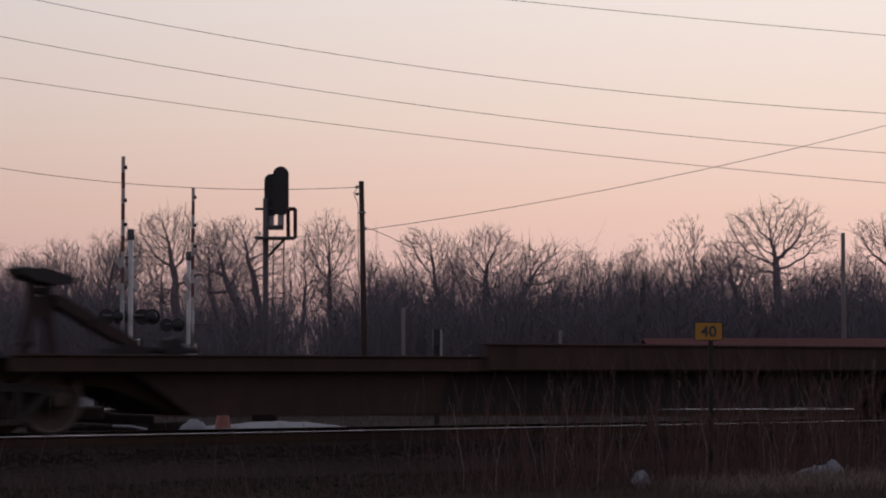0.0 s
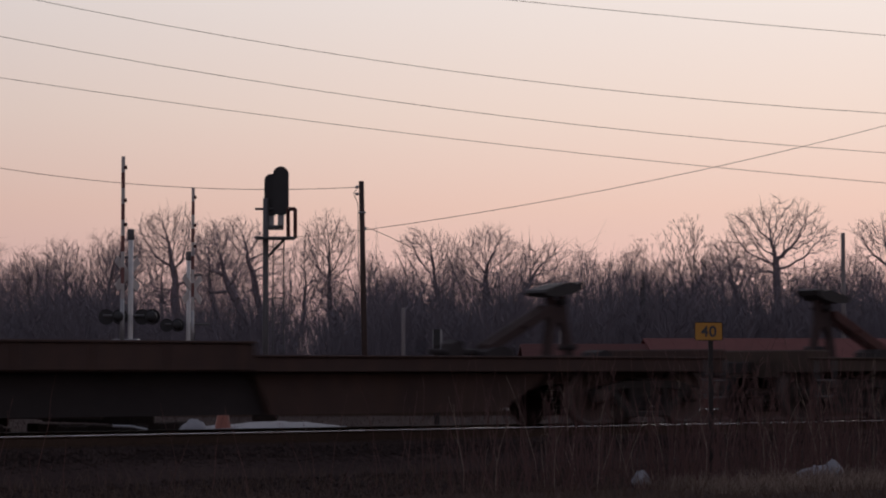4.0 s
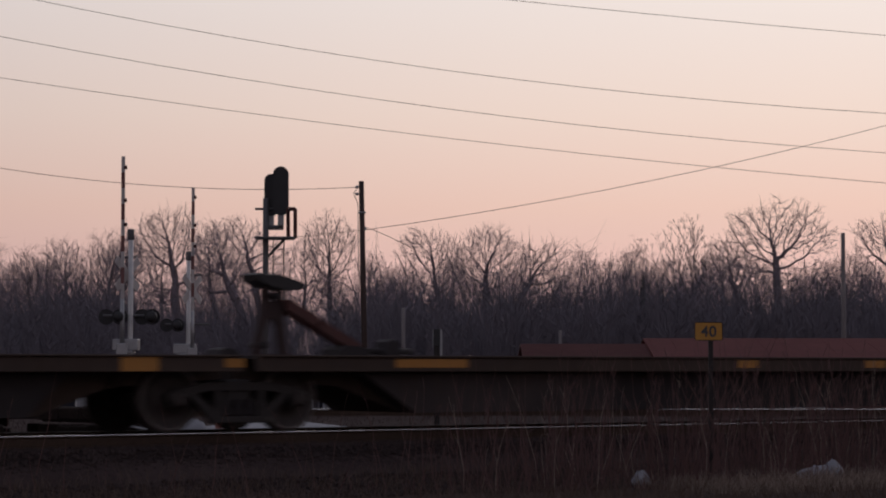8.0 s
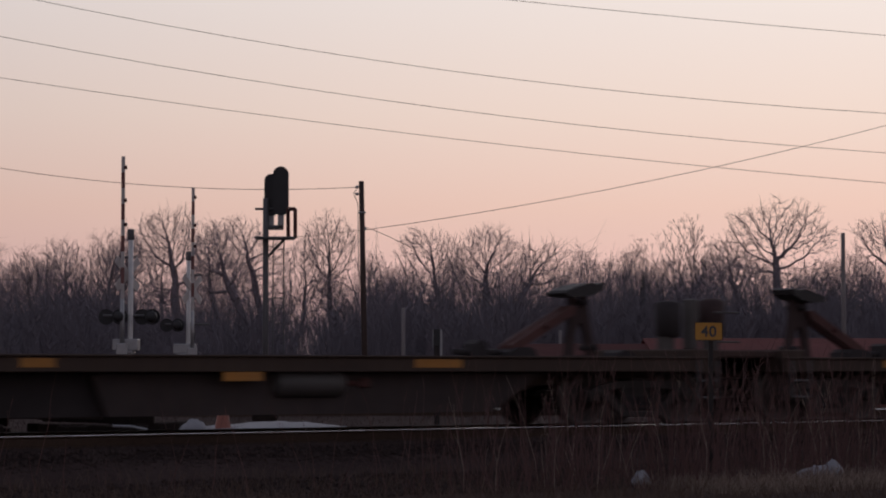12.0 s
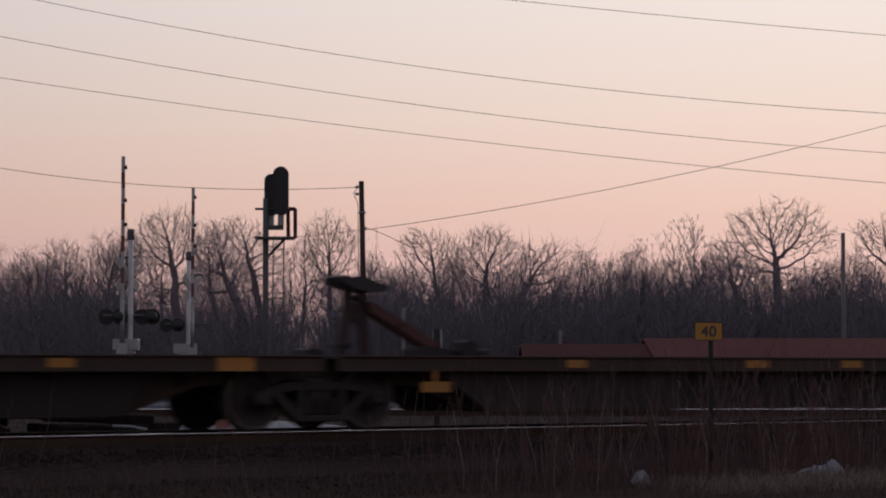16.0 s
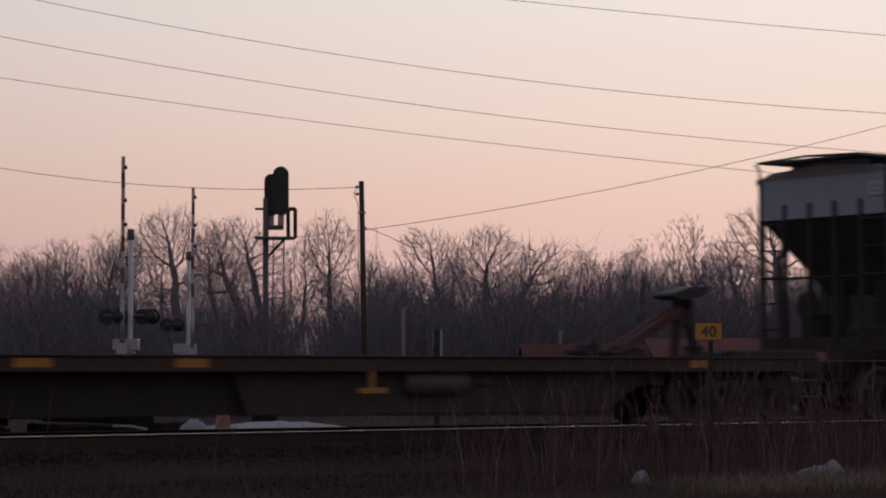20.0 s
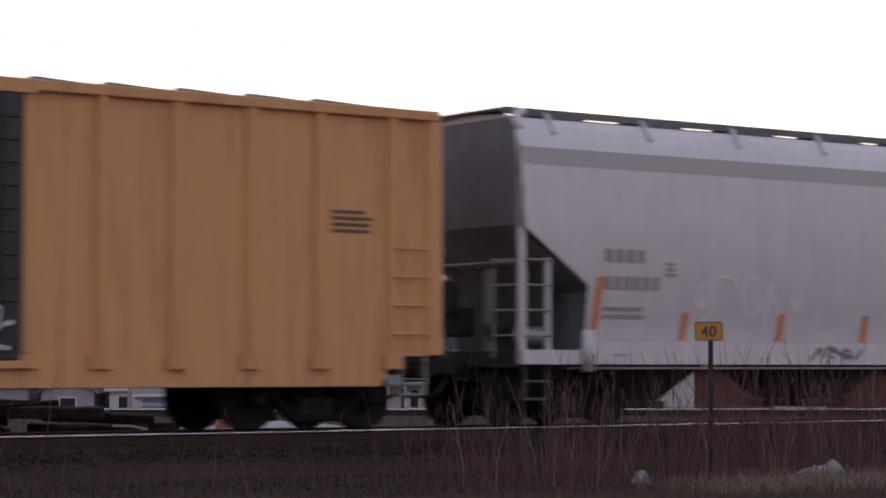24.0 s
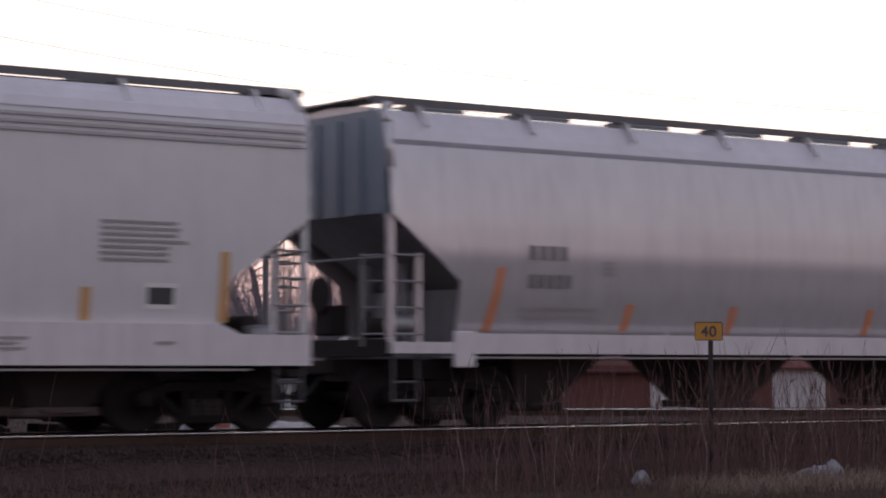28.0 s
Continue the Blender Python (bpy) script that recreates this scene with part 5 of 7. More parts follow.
scrawl(carA, [blob(4.0, 2.05, 0.3, 0.25, 0.3, 4), blob(4.6, 2.0, 0.22, 0.3, 1, 6), [(4.9, 1.6), (5.0, 2.2), (5.2, 1.7)], blob(3.6, 1.9, 0.15, 0.3, 2, 6)], 0.05, "graffwhite", yA, label="faded pale scrawl")
for x in (3.55, 5.55):
    scrawl(carA, [blob(x, 1.87, 0.06, 0.06)], 0.1, "graffwhite", yA, "paint_spot")


def ysill(z):
    return -1.632


scrawl(carA, [[(5.8, 1.0), (6.0, 1.2), (6.1, 1.05)], blob(6.3, 1.12, 0.1, 0.08, 0, 5), [(6.15, 1.2), (6.5, 1.1), (6.75, 1.05)], blob(6.6, 1.1, 0.1, 0.07), [(6.8, 1.0), (6.95, 1.18)]], 0.05, "graffdark", ysill, label="black scrawl on the sill")
scrawl(carA, [               blob(7.95, 1.12, 0.13, 0.11), [(8.0, 1.12), (8.2, 1.1)], blob(8.35, 1.12, 0.1, 0.1, 0.5, 6), [(8.1, 1.22), (8.5, 1.24)], [(8.6, 1.08), (9.3, 1.06)], [(8.6, 1.16), (9.35, 1.14)], blob(8.75, 1.12, 0.1, 0.1)], 0.05, "graffdark", ysill, label="black scrawl on the sill")
lines(carA, 1.65, 2.05, 1.06, 1.1, 1, "faintink", ysill, 17)
vv = B()
rod(vv, (1.15, -1.69, 0.82), (1.15, -1.69, 1.44), 0.095, 14)
part("valve_housing", vv, "pelletA", carA)
vv = B()
rod(vv, (17.18, -1.69, 0.82), (17.18, -1.69, 1.44), 0.095, 14)
part("valve_housing", vv, "pelletA", carA)

PB = [(1.49, 1.42), (1.515, 1.5), (1.575, 2.0), (1.61, 2.6), (1.612, 3.0), (1.60, 3.5), (1.58, 3.9), (1.56, 4.18), (1.49, 4.32), (1.38, 4.46), (1.28, 4.56)]
carB, yB = pellet_hopper(305.84, 19.6, PB, "pelletB", "light grey smooth covered hopper with yellow logo panel and strips", 0.905, 1.45, 2.92, 1.32, True,
                         (3.2, 7.6, 12.0, 16.4), [1.45, 3.5, 6.68, 9.8, 13.0, 16.22, 18.26], "stripeyellow", 0.0, "round")
for z in (3.88, 3.98, 4.08):
    rl = B()
    prism(rl, [(yB(z) - 0.03, z - 0.022), (-1.5, z - 0.022), (-1.5, z + 0.022), (yB(z) - 0.008, z + 0.022)], 0.1, 19.5, axis="x")
    part("roof_rail", rl, "bandgrey", carB)
decal(carB, "logo_panel", 1.9, 3.03, 2.6, 3.04, "logoyellow", yB, label="yellow logo panel with dark border")
scrawl(carB, [[(1.93, 2.63), (3.0, 2.63), (3.0, 3.01), (1.93, 3.01), (1.93, 2.63)]], 0.025, "ink", yB, "logo_border")
for i in range(4):
    letters(carB, 2.05 + 0.225 * i, 2.275 + 0.225 * i, 2.72, 2.9, 1, "ink", lambda z: yB(z) - 0.004, "logo_bar", 0.5)
letters(carB, 1.9, 2.95, 2.08, 2.28, 5, "dimink", yB, gap=0.3)
lines(carB, 1.9, 2.85, 1.62, 1.85, 2, "faintink", yB, 21)
lines(carB, 3.75, 4.05, 2.3, 2.55, 3, "faintink", yB, 22)
lines(carB, 16.4, 17.7, 2.25, 2.82, 7, "faintink", yB, 23)
decal(carB, "panel_frame", 17.08, 17.55, 1.64, 1.98, "patch", yB)
decal(carB, "panel", 17.12, 17.5, 1.7, 1.92, "ink", yB, 0.016)
pp = B()
rr = random.Random(4)
ring = [(7.48 + 1.22 * math.copysign(abs(math.cos(k)) ** 0.35, math.cos(k)) * rr.uniform(0.97, 1.03), 1.135 + 0.215 * math.copysign(abs(math.sin(k)) ** 0.35, math.sin(k)) * rr.uniform(0.9, 1.06)) for k in np.linspace(0, 6.2, 44)]
pp.faces.new([pp.verts.new((x, -1.636, z)) for x, z in ring])
part("paint_patch", pp, "bandgrey", carB, "grey painted-over patch on the sill")
for x, w, z0, z1, k in ((1.2, 0.5, 1.12, 1.25, 2), (4.3, 1.0, 1.16, 1.28, 1), (9.0, 1.5, 1.08, 1.32, 3), (14.6, 0.8, 1.1, 1.3, 3), (17.2, 0.3, 1.18, 1.26, 1)):
    lines(carB, x, x + w, z0, z1, k, "faintink", ysill, int(x * 9))

PC = [(1.36, 1.3), (1.46, 1.55), (1.56, 1.95), (1.62, 2.5), (1.61, 3.0), (1.57, 3.5), (1.51, 3.9), (1.48, 4.1), (1.41, 4.24), (1.30, 4.42), (1.22, 4.53)]
carC, yC = pellet_hopper(326.78, 18.9, PC, "pelletC", "silver-grey rounded covered hopper with orange strips", 1.08, 1.37, 3.05, 1.25, False,
                         (3.4, 7.4, 11.5, 15.5), [1.78, 4.36, 6.5, 9.55, 12.4, 14.5, 17.1], "stripeorange", 0.18, "slit")
pb = B()
v = [pb.verts.new((x, yC(z) - 0.006, z)) for x, z in ((0.1, 4.03), (18.8, 4.03), (18.8, 4.09), (0.1, 4.09))]
pb.faces.new(v)
part("gutter_line", pb, "slopegrey", carC, "dark gutter line under the roof edge")
letters(carC, 2.44, 3.2, 2.45, 2.66, 4, "dimink", yC, gap=0.3)
letters(carC, 2.44, 3.3, 2.04, 2.24, 5, "dimink", yC, gap=0.3)
lines(carC, 2.3, 3.8, 1.6, 1.82, 2, "faintink", yC, 31)
lines(carC, 3.85, 4.1, 2.25, 2.5, 3, "faintink", yC, 32)
jb = B()
box(jb, 1.06, 1.44, -1.66, -1.60, 0.88, 1.40, 0.02)
part("jacking_pad", jb, "sill", carC)
for x in (3.9, 6.6, 8.5):
    lines(carC, x, x + 0.6, 1.4, 1.44, 1, "faintink", lambda z: -1.634, int(x * 7))

# ---- crossing gates, signal, poles, wires ----


def crossing_gate(side, away, top, flip, label):
    """A raised crossing gate: mast, crossbuck, flashers, gate mechanism and upright striped arm. Faces left of the view."""
    base = spot(side, away, -0.5)
    g = thing("crossing_gate", label, "crossing gate", "crossing gates", at=pose(base.x, base.y, -0.5, 0, 0, -36))
    z = 0.5
    mast = B()
    rod(mast, (0, 0, 0), (0, 0, 4.34 + z), 0.065, 12)
    part("mast", mast, "whitepaint", g, "pale metal mast")
    bell = B()
    lathe(bell, [(4.10 + z, 0.07), (4.14 + z, 0.085), (4.36 + z, 0.085), (4.38 + z, 0.06)], "z", 12)
    part("crossing_bell", bell, "darkgalv", g, "dull metal bell")
    ft = B()
    box(ft, -0.3, 0.3, -0.3, 0.3, -0.2, 0.25, 0.03)
    part("footing", ft, "galv", g)
    for sx, rr in ((-1, 38), (1, -38)):
        bk = B()
        box(bk, -0.6, 0.6, -0.012, 0.012, -0.11, 0.11, 0.004)
        b = part("crossbuck_board", bk, "armwhite", g, "weathered white crossbuck board seen from behind")
        b.matrix_basis = pose(-0.1 * flip, 0.09 + 0.015 * sx, 3.25 + z) @ pose(0, 0, 0, 0, 0, 62) @ pose(0, 0, 0, 0, rr, 0)
    for ends, hz in (((-0.38 * flip, 0.12 * flip), 3.67), ((-0.7, 0.65), 2.2)):
        arms = B()
        rod(arms, (ends[0], 0, hz + z), (ends[1], 0, hz + z), 0.03, 8)
        part("cross_arm", arms, "darkgalv", g)
    for x, s in ((-0.62, 1), (-0.25, -1), (0.28, 1), (0.56, -1)) if flip > 0 else ((-0.66, 1), (-0.3, -1)):
        fl = B()
        lathe(fl, [(-0.02 * s, 0.2), (0.02 * s, 0.2)], "y", 20, (x, 0.1 * s, 2.17 + z))
        f = part("flasher", fl, "black", g, "black round flasher with hood")
        hd = B()
        lathe(hd, [(0.02 * s, 0.11), (0.05 * s, 0.14), (0.32 * s, 0.13), (0.33 * s, 0.02)], "y", 14, (x, 0.1 * s, 2.17 + z))
        part("hood", hd, "black", f)
    mech = B()
    box(mech, -0.42, 0.22, -0.25, 0.25, 1.32 + z, 1.62 + z, 0.03)
    box(mech, -0.3, 0.1, -0.32, 0.32, 1.25 + z, 1.33 + z, 0.02)
    part("gate_mechanism", mech, "galv", g, "grey gate mechanism box")
    arm = B()
    rod(arm, (-0.16 * flip, -0.34, 1.5 + z), (-0.16 * flip, -0.34, 2.6 + z), 0.06, 8, 0.05)
    part("arm_stub", arm, "galv", g)
    n = 9
    z0 = 2.6
    for k in range(n):
        seg = B()
        a, b = z0 + (top - z0) * k / n, z0 + (top - z0) * (k + 1) / n
        box(seg, -0.16 * flip - 0.045, -0.16 * flip + 0.045, -0.36, -0.32, a + z, b + z)
        part("arm_stripe", seg, "redpaint" if k % 2 else "armwhite", g, "red arm band" if k % 2 else "white arm band")
    for k in (0.55, 0.72, 0.95):
        lamp = B()
        zz = z0 + (top - z0) * k
        lathe(lamp, [(-0.03, 0.035), (0.0, 0.052), (0.04, 0.052), (0.05, 0.02)], "x", 10, (-0.16 * flip + 0.05, -0.34, zz + z - 0.1))
        part("arm_lamp", lamp, "lens", g, "unlit red arm lamp")
    cw = B()
    box(cw, -0.16 * flip - 0.14, -0.16 * flip + 0.14, -0.42, -0.30, 0.95 + z, 1.5 + z, 0.02)
    part("counterweight", cw, "galv", g)
    return g


crossing_gate(-7.84, 58.0, 6.18, 1, "raised red-and-white crossing gate with pale mast and dark flashers")
crossing_gate(-7.6, 69.0, 6.26, -1, "farther raised crossing gate with crossbuck and dark flashers")


def block_signal():
    b = spot(-3.61, 47.0)
    g = thing("block_signal", "black two-headed railway signal on a steel mast with a ladder", "railway signal", at=pose(b.x, b.y, -0.3, 0, 0, -36))
    z = 0.3
    mast = B()
    rod(mast, (0, 0, 0), (0, 0, 4.34 + z), 0.06, 12)
    part("mast", mast, "darkgalv", g, "dull grey steel mast")
    ft = B()
    box(ft, -0.25, 0.25, -0.25, 0.25, -0.2, 0.3, 0.03)
    part("footing", ft, "tie", g, "dark stained footing")
    for x, y, zb, h, w in ((0.10, 0.12, 3.98, 0.86, 0.27), (0.31, -0.06, 3.98, 1.0, 0.31)):
        hd = B()
        out = [(x - w / 2, zb + z + w / 2)] + [(x - w / 2 * math.cos(k), zb + h + z - w / 2 + w / 2 * math.sin(k)) for k in np.linspace(0, math.pi, 11)]
        out += [(x + w / 2, zb + z + w / 2)] + [(x + w / 2 * math.cos(k), zb + z + w / 2 - w / 2 * math.sin(k)) for k in np.linspace(0.3, math.pi - 0.3, 7)]
        prism(hd, out, y - 0.09, y + 0.09)
        h1 = part("signal_head", hd, "black", g, "black rounded signal head seen from behind")
        for k in range(3):
            vz = B()
            lathe(vz, [(0.10, 0.09), (0.34, 0.10)], "y", 14, (x, y, zb + z + 0.2 + 0.27 * k))
            part("visor", vz, "black", h1)
        nk = B()
        box(nk, x - 0.06, x + 0.06, y - 0.06, y + 0.06, 3.78 + z, zb + z + 0.05, 0.01)
        part("neck", nk, "galv", h1)
    pf = B()
    box(pf, -0.2, 0.58, -0.3, 0.3, 3.50 + z, 3.54 + z)
    rod(pf, (0.0, 0, 3.74 + z), (0.36, 0, 3.74 + z), 0.05, 8)
    rod(pf, (0.0, 0, 3.1 + z), (0.38, 0, 3.5 + z), 0.03, 8)
    rod(pf, (-0.2, 0.0, 3.53 + z), (0.6, 0, 3.53 + z), 0.03, 8)
    part("platform", pf, "darkgalv", g, "steel service platform")
    ca = B()
    rod(ca, (-0.22, 0, 4.12 + z), (0.28, 0, 4.12 + z), 0.025, 8)
    part("cross_arm", ca, "darkgalv", g)
    rl = B()
    for y in (-0.28, 0.28):
        tube(rl, [(0.46, y, 3.54 + z), (0.45, y, 4.12 + z), (0.60, y, 4.12 + z), (0.60, y, 3.54 + z)], 0.022)
    rod(rl, (0.60, -0.28, 4.12 + z), (0.60, 0.28, 4.12 + z), 0.022)
    part("guard_rail", rl, "hitchred", g, "rusty guard rail")
    ld = B()
    for x in (0.14, 0.36):
        rod(ld, (x, 0.16, 0.3), (x, 0.16, 3.5 + z), 0.012)
    k = 0.6
    while k < 3.6:
        rod(ld, (0.14, 0.16, k), (0.36, 0.16, k), 0.008)
        k += 0.3
    for k in (1.4, 2.6):
        rod(ld, (0, 0, k), (0.36, 0.16, k), 0.012)
    part("ladder", ld, "darkgalv", g)
    cb = B()
    box(cb, 0.12, 0.24, -0.1, 0.1, 0.75, 1.1, 0.015)
    rod(cb, (0.18, 0, 0.75), (0.22, 0.02, 0.0), 0.025, 6)
    part("junction_box", cb, "whitepaint", g, "pale junction box and cable")


block_signal()


def utility_pole(name, side, away, top, r, mat, base, label, lean=0.0, tall=0.0):
    b = spot(side, away)
    g = thing(name, label, "utility pole", at=pose(b.x, b.y, base, 0, lean, -36))
    bm = B()
    rod(bm, (0, 0, -0.3), (0, 0, top - base), r * 1.25, 14, r)
    part("shaft", bm, mat, g)
    return g


p1 = utility_pole("utility_pole", -2.82, 85.0, 7.79, 0.095, "pole", -1.4, "dark weathered wooden utility pole with wires tied off", -1.2)
ins = B()
for z in (8.98, 8.72):
    lathe(ins, [(-0.16, 0.03), (-0.12, 0.055), (-0.05, 0.055), (-0.02, 0.03)], "x", 10, (-0.08, 0, z))
part("insulator", ins, "galv", p1)
drop = B()
tube(drop, [(-0.14, 0, 8.95), (-0.3, 0, 8.75), (-0.14, 0, 8.35), (-0.16, 0, 6.4), (-0.13, 0, 5.2)], 0.015, 5)
part("down_lead", drop, "wire", p1)
brk = B()
box(brk, -0.14, 0.14, -0.14, 0.14, 8.0, 8.06, 0.01)
box(brk, 0.07, 0.16, -0.05, 0.05, 7.38, 7.5, 0.01)
part("pole_band", brk, "galv", p1)
utility_pole("utility_pole", 20.8, 120.0, 7.94, 0.105, "greypole", -2.4, "grey weathered utility pole by the red barn")
utility_pole("wooden_stub", -2.57, 150.0, 4.85, 0.12, "greypole", -2.4, "pale cut-off wooden pole before the trees")
utility_pole("wooden_stub", 7.6, 150.0, 3.4, 0.10, "greypole", -2.4, "thin grey pole before the trees")


def wire(pts, r, label="thin dark overhead wire across the sky"):
    bm = B()
    sweep(bm, pts, r, 5)
    tagged(part("overhead_wire", bm, "wire"), label, "wire", "overhead wires")


def span(away, a, b, c, lo, hi, r=0.008):
    """A wire in the plane away metres ahead: side u and height a + b u + c u2."""
    wire([spot(u, away, a + b * u + c * u * u) for u in np.linspace(lo, hi, 33)], r)


# conductors across the sky, and the pole's own wires
for away, (ca, cb, cc) in ((60, (8.65949, -0.13707, 0.00334)), (60.5, (7.71, -0.13204, 0.00265)), (61, (6.986, -0.1195, 0.0014)), (62, (11.01365, -0.10901, 0.00102))):
    span(away, ca, cb, cc, -30, 30)
span(85, 7.8044, 0.1022, 0.008, -26, -3.0, 0.012)
span(85, 6.4077, 0.1564, 0.0033, -2.8, 30, 0.012)
span(85, 4.6028, -0.6764, -0.0542, -2.8, -1.0, 0.011)
span(85, 6.2694, 0.1002, 0.0, -5.6, -2.8, 0.011)
span(110, 4.75, -0.0182, 0.0, -50, -18, 0.012)


# ---- sign, post and litter by the track ----
def speed_sign():
    b = spot(3.786, 33.0)
    g = thing("speed_sign", "yellow railway speed sign with a black 40 on a dark post", "sign", at=pose(b.x, b.y, -0.72, 0, 0, -36))
    ps = B()
    box(ps, 0.0, 0.065, -0.03, 0.03, -0.2, 2.02, 0.006)
    part("post", ps, "signpost", g, "dark steel post")
    bd = B()
    def rounded(w, h, r):
        return [(cx + r * math.cos(k), cz + r * math.sin(k)) for cx, cz, k0 in ((w - r, 2.1175 + h - r, 0), (r - w, 2.1175 + h - r, 1.571), (r - w, 2.1175 - h + r, 3.142), (w - r, 2.1175 - h + r, 4.712)) for k in np.linspace(k0, k0 + 1.571, 5)]
    prism(bd, rounded(0.2, 0.1325, 0.03), -0.05, -0.036)
    s = part("sign_board", bd, "signyellow", g, "yellow board")
    rim = B()
    ro, ri = [(x, z) for x, z in rounded(0.2, 0.1325, 0.03)], [(x, z) for x, z in rounded(0.19, 0.1225, 0.022)]
    for i in range(len(ro)):
        j = (i + 1) % len(ro)
        prism(rim, [ro[i], ro[j], ri[j], ri[i]], -0.0535, -0.0502)
    part("rim", rim, "signpost", s)
    cu = bpy.data.curves.new("digits", "FONT")
    cu.offset = 0.004
    cu.body, cu.size, cu.align_x, cu.extrude, cu.space_character = "40", 0.215, "CENTER", 0.002, 1.08
    t = new("digits", cu)
    dg = bpy.context.evaluated_depsgraph_get()
    me = bpy.data.meshes.new_from_object(t.evaluated_get(dg))
    bpy.data.objects.remove(t)
    me.materials.clear()
    me.materials.append(M["ink"])
    d = new("digits", me)
    d.parent = s
    d.matrix_basis = pose(0.0, -0.0545, 2.042, 90, 0, 0)


speed_sign()


def marker_post():
    b = spot(-0.11, 41.0)
    g = thing("marker_post", "dark trackside post with a tall black box on top", "post", at=pose(b.x, b.y, -0.22, 0, 0, -36))
    ps = B()
    box(ps, -0.05, 0.05, -0.05, 0.05, -0.2, 1.5, 0.01)
    part("post", ps, "signpost", g)
    bx = B()
    box(bx, -0.06, 0.06, -0.08, 0.06, 1.48, 1.79, 0.01)
    part("box", bx, "black", g)
    ed = B()
    box(ed, -0.075, -0.061, -0.07, 0.05, 1.46, 1.78)
    box(ed, 0.061, 0.10, -0.07, 0.05, 1.3, 1.78)
    part("edge", ed, "galv", g, "bare metal edge")


marker_post()

c = spot(-3.61, 38.0)
g = thing("orange_barrel", "faded orange plastic drum beside the track", "barrel", at=pose(c.x, c.y, -0.22))
bm = B()
lathe(bm, [(0.0, 0.14), (0.1, 0.14), (0.11, 0.13), (0.22, 0.12), (0.23, 0.11), (0.33, 0.10), (0.35, 0.05)], "z", 18)
part("drum", bm, "orange", g)
bm = B()
lathe(bm, [(0.0, 0.17), (0.04, 0.17), (0.05, 0.15)], "z", 18)
part("rubber_base", bm, "black", g)

rnd = random.Random(21)
def old_tie(u, a, z, yaw, w=0.2, h=0.18, l=2.2):
    bm = B()
    l *= rnd.uniform(0.55, 1.0)
    n = 5
    for k in range(n):
        d = [rnd.uniform(-0.015, 0.015) for _ in range(4)]
        x0, x1 = -l / 2 + l * k / n, -l / 2 + l * (k + 1) / n
        box(bm, x0, x1 + 0.002 * k, -w / 2 + d[0], w / 2 + d[1], d[2], h + d[3], 0.015)
    ob = part("old_tie", bm, "tie")
    p = spot(u, a, z)
    ob.matrix_basis = pose(p.x, p.y, z, rnd.uniform(-9, 9), rnd.uniform(-4, 4), -36 + yaw)
    tagged(ob, "discarded dark wooden railway tie in a heap", "railway tie", "heap of old ties")


for u, a, z, yaw in ((-7.0, 38.0, 0.12, 14), (-8.7, 38.2, 0.12, -11), (-4.9, 38.3, -0.22, 20), (-6.4, 37.8, 0.06, -16), (-9.3, 38.0, -0.1, 9), (-8.2, 38.0, -0.24, 2), (-5.75, 38.1, -0.24, -3), (-8.4, 38.4, -0.24, -2), (-6.0, 38.5, -0.24, 3), (-8.0, 38.2, -0.035, 4), (-5.7, 38.3, -0.035, 1), (-7.3, 38.3, 0.17, -2), (-7.9, 37.6, -0.24, 8), (-5.6, 37.6, -0.24, -6)):
    old_tie(u, a, z, yaw)
rl = B()
tube(rl, [spot(-5.3, 37.2, -0.05), spot(-5.0, 37.2, -0.06), spot(-4.75, 37.2, -0.11)], 0.02, 6)
tube(rl, [spot(-5.2, 37.25, -0.16), spot(-4.8, 37.25, -0.15), spot(-4.3, 37.25, -0.16)], 0.03, 6)
tagged(part("scrap_pipe", rl, "galv"), "pale bent scrap pipe on the old ties", "scrap pipe")

c = spot(5.35, 33.0)
bag = mound("plastic_bag", "crumpled pale plastic bag in the dead grass", "plastic bag", "bag", c.x, c.y, -0.74, 0.43, 0.22, 0.22, -36, 31, 18, 0.15)
bulge = mound("bulge", "", "", "bag", 0.19, 0.0, 0.02, 0.2, 0.17, 0.29, 0, 38, 14, 0.12)
bulge.parent = bag
c = spot(2.65, 31.0)
mound("litter_bag", "small pale torn bag among weeds", "litter", "bag", c.x, c.y, -0.72, 0.15, 0.09, 0.22, -36, 33, 12, 0.3)
c = spot(0.33, 29.6)
mound("litter_scrap", "scrap of pale litter on the ground", "litter", "bag", c.x, c.y, -0.74, 0.10, 0.07, 0.07, -36, 35, 12, 0.3)

# ---- barn and houses beyond the tracks ----


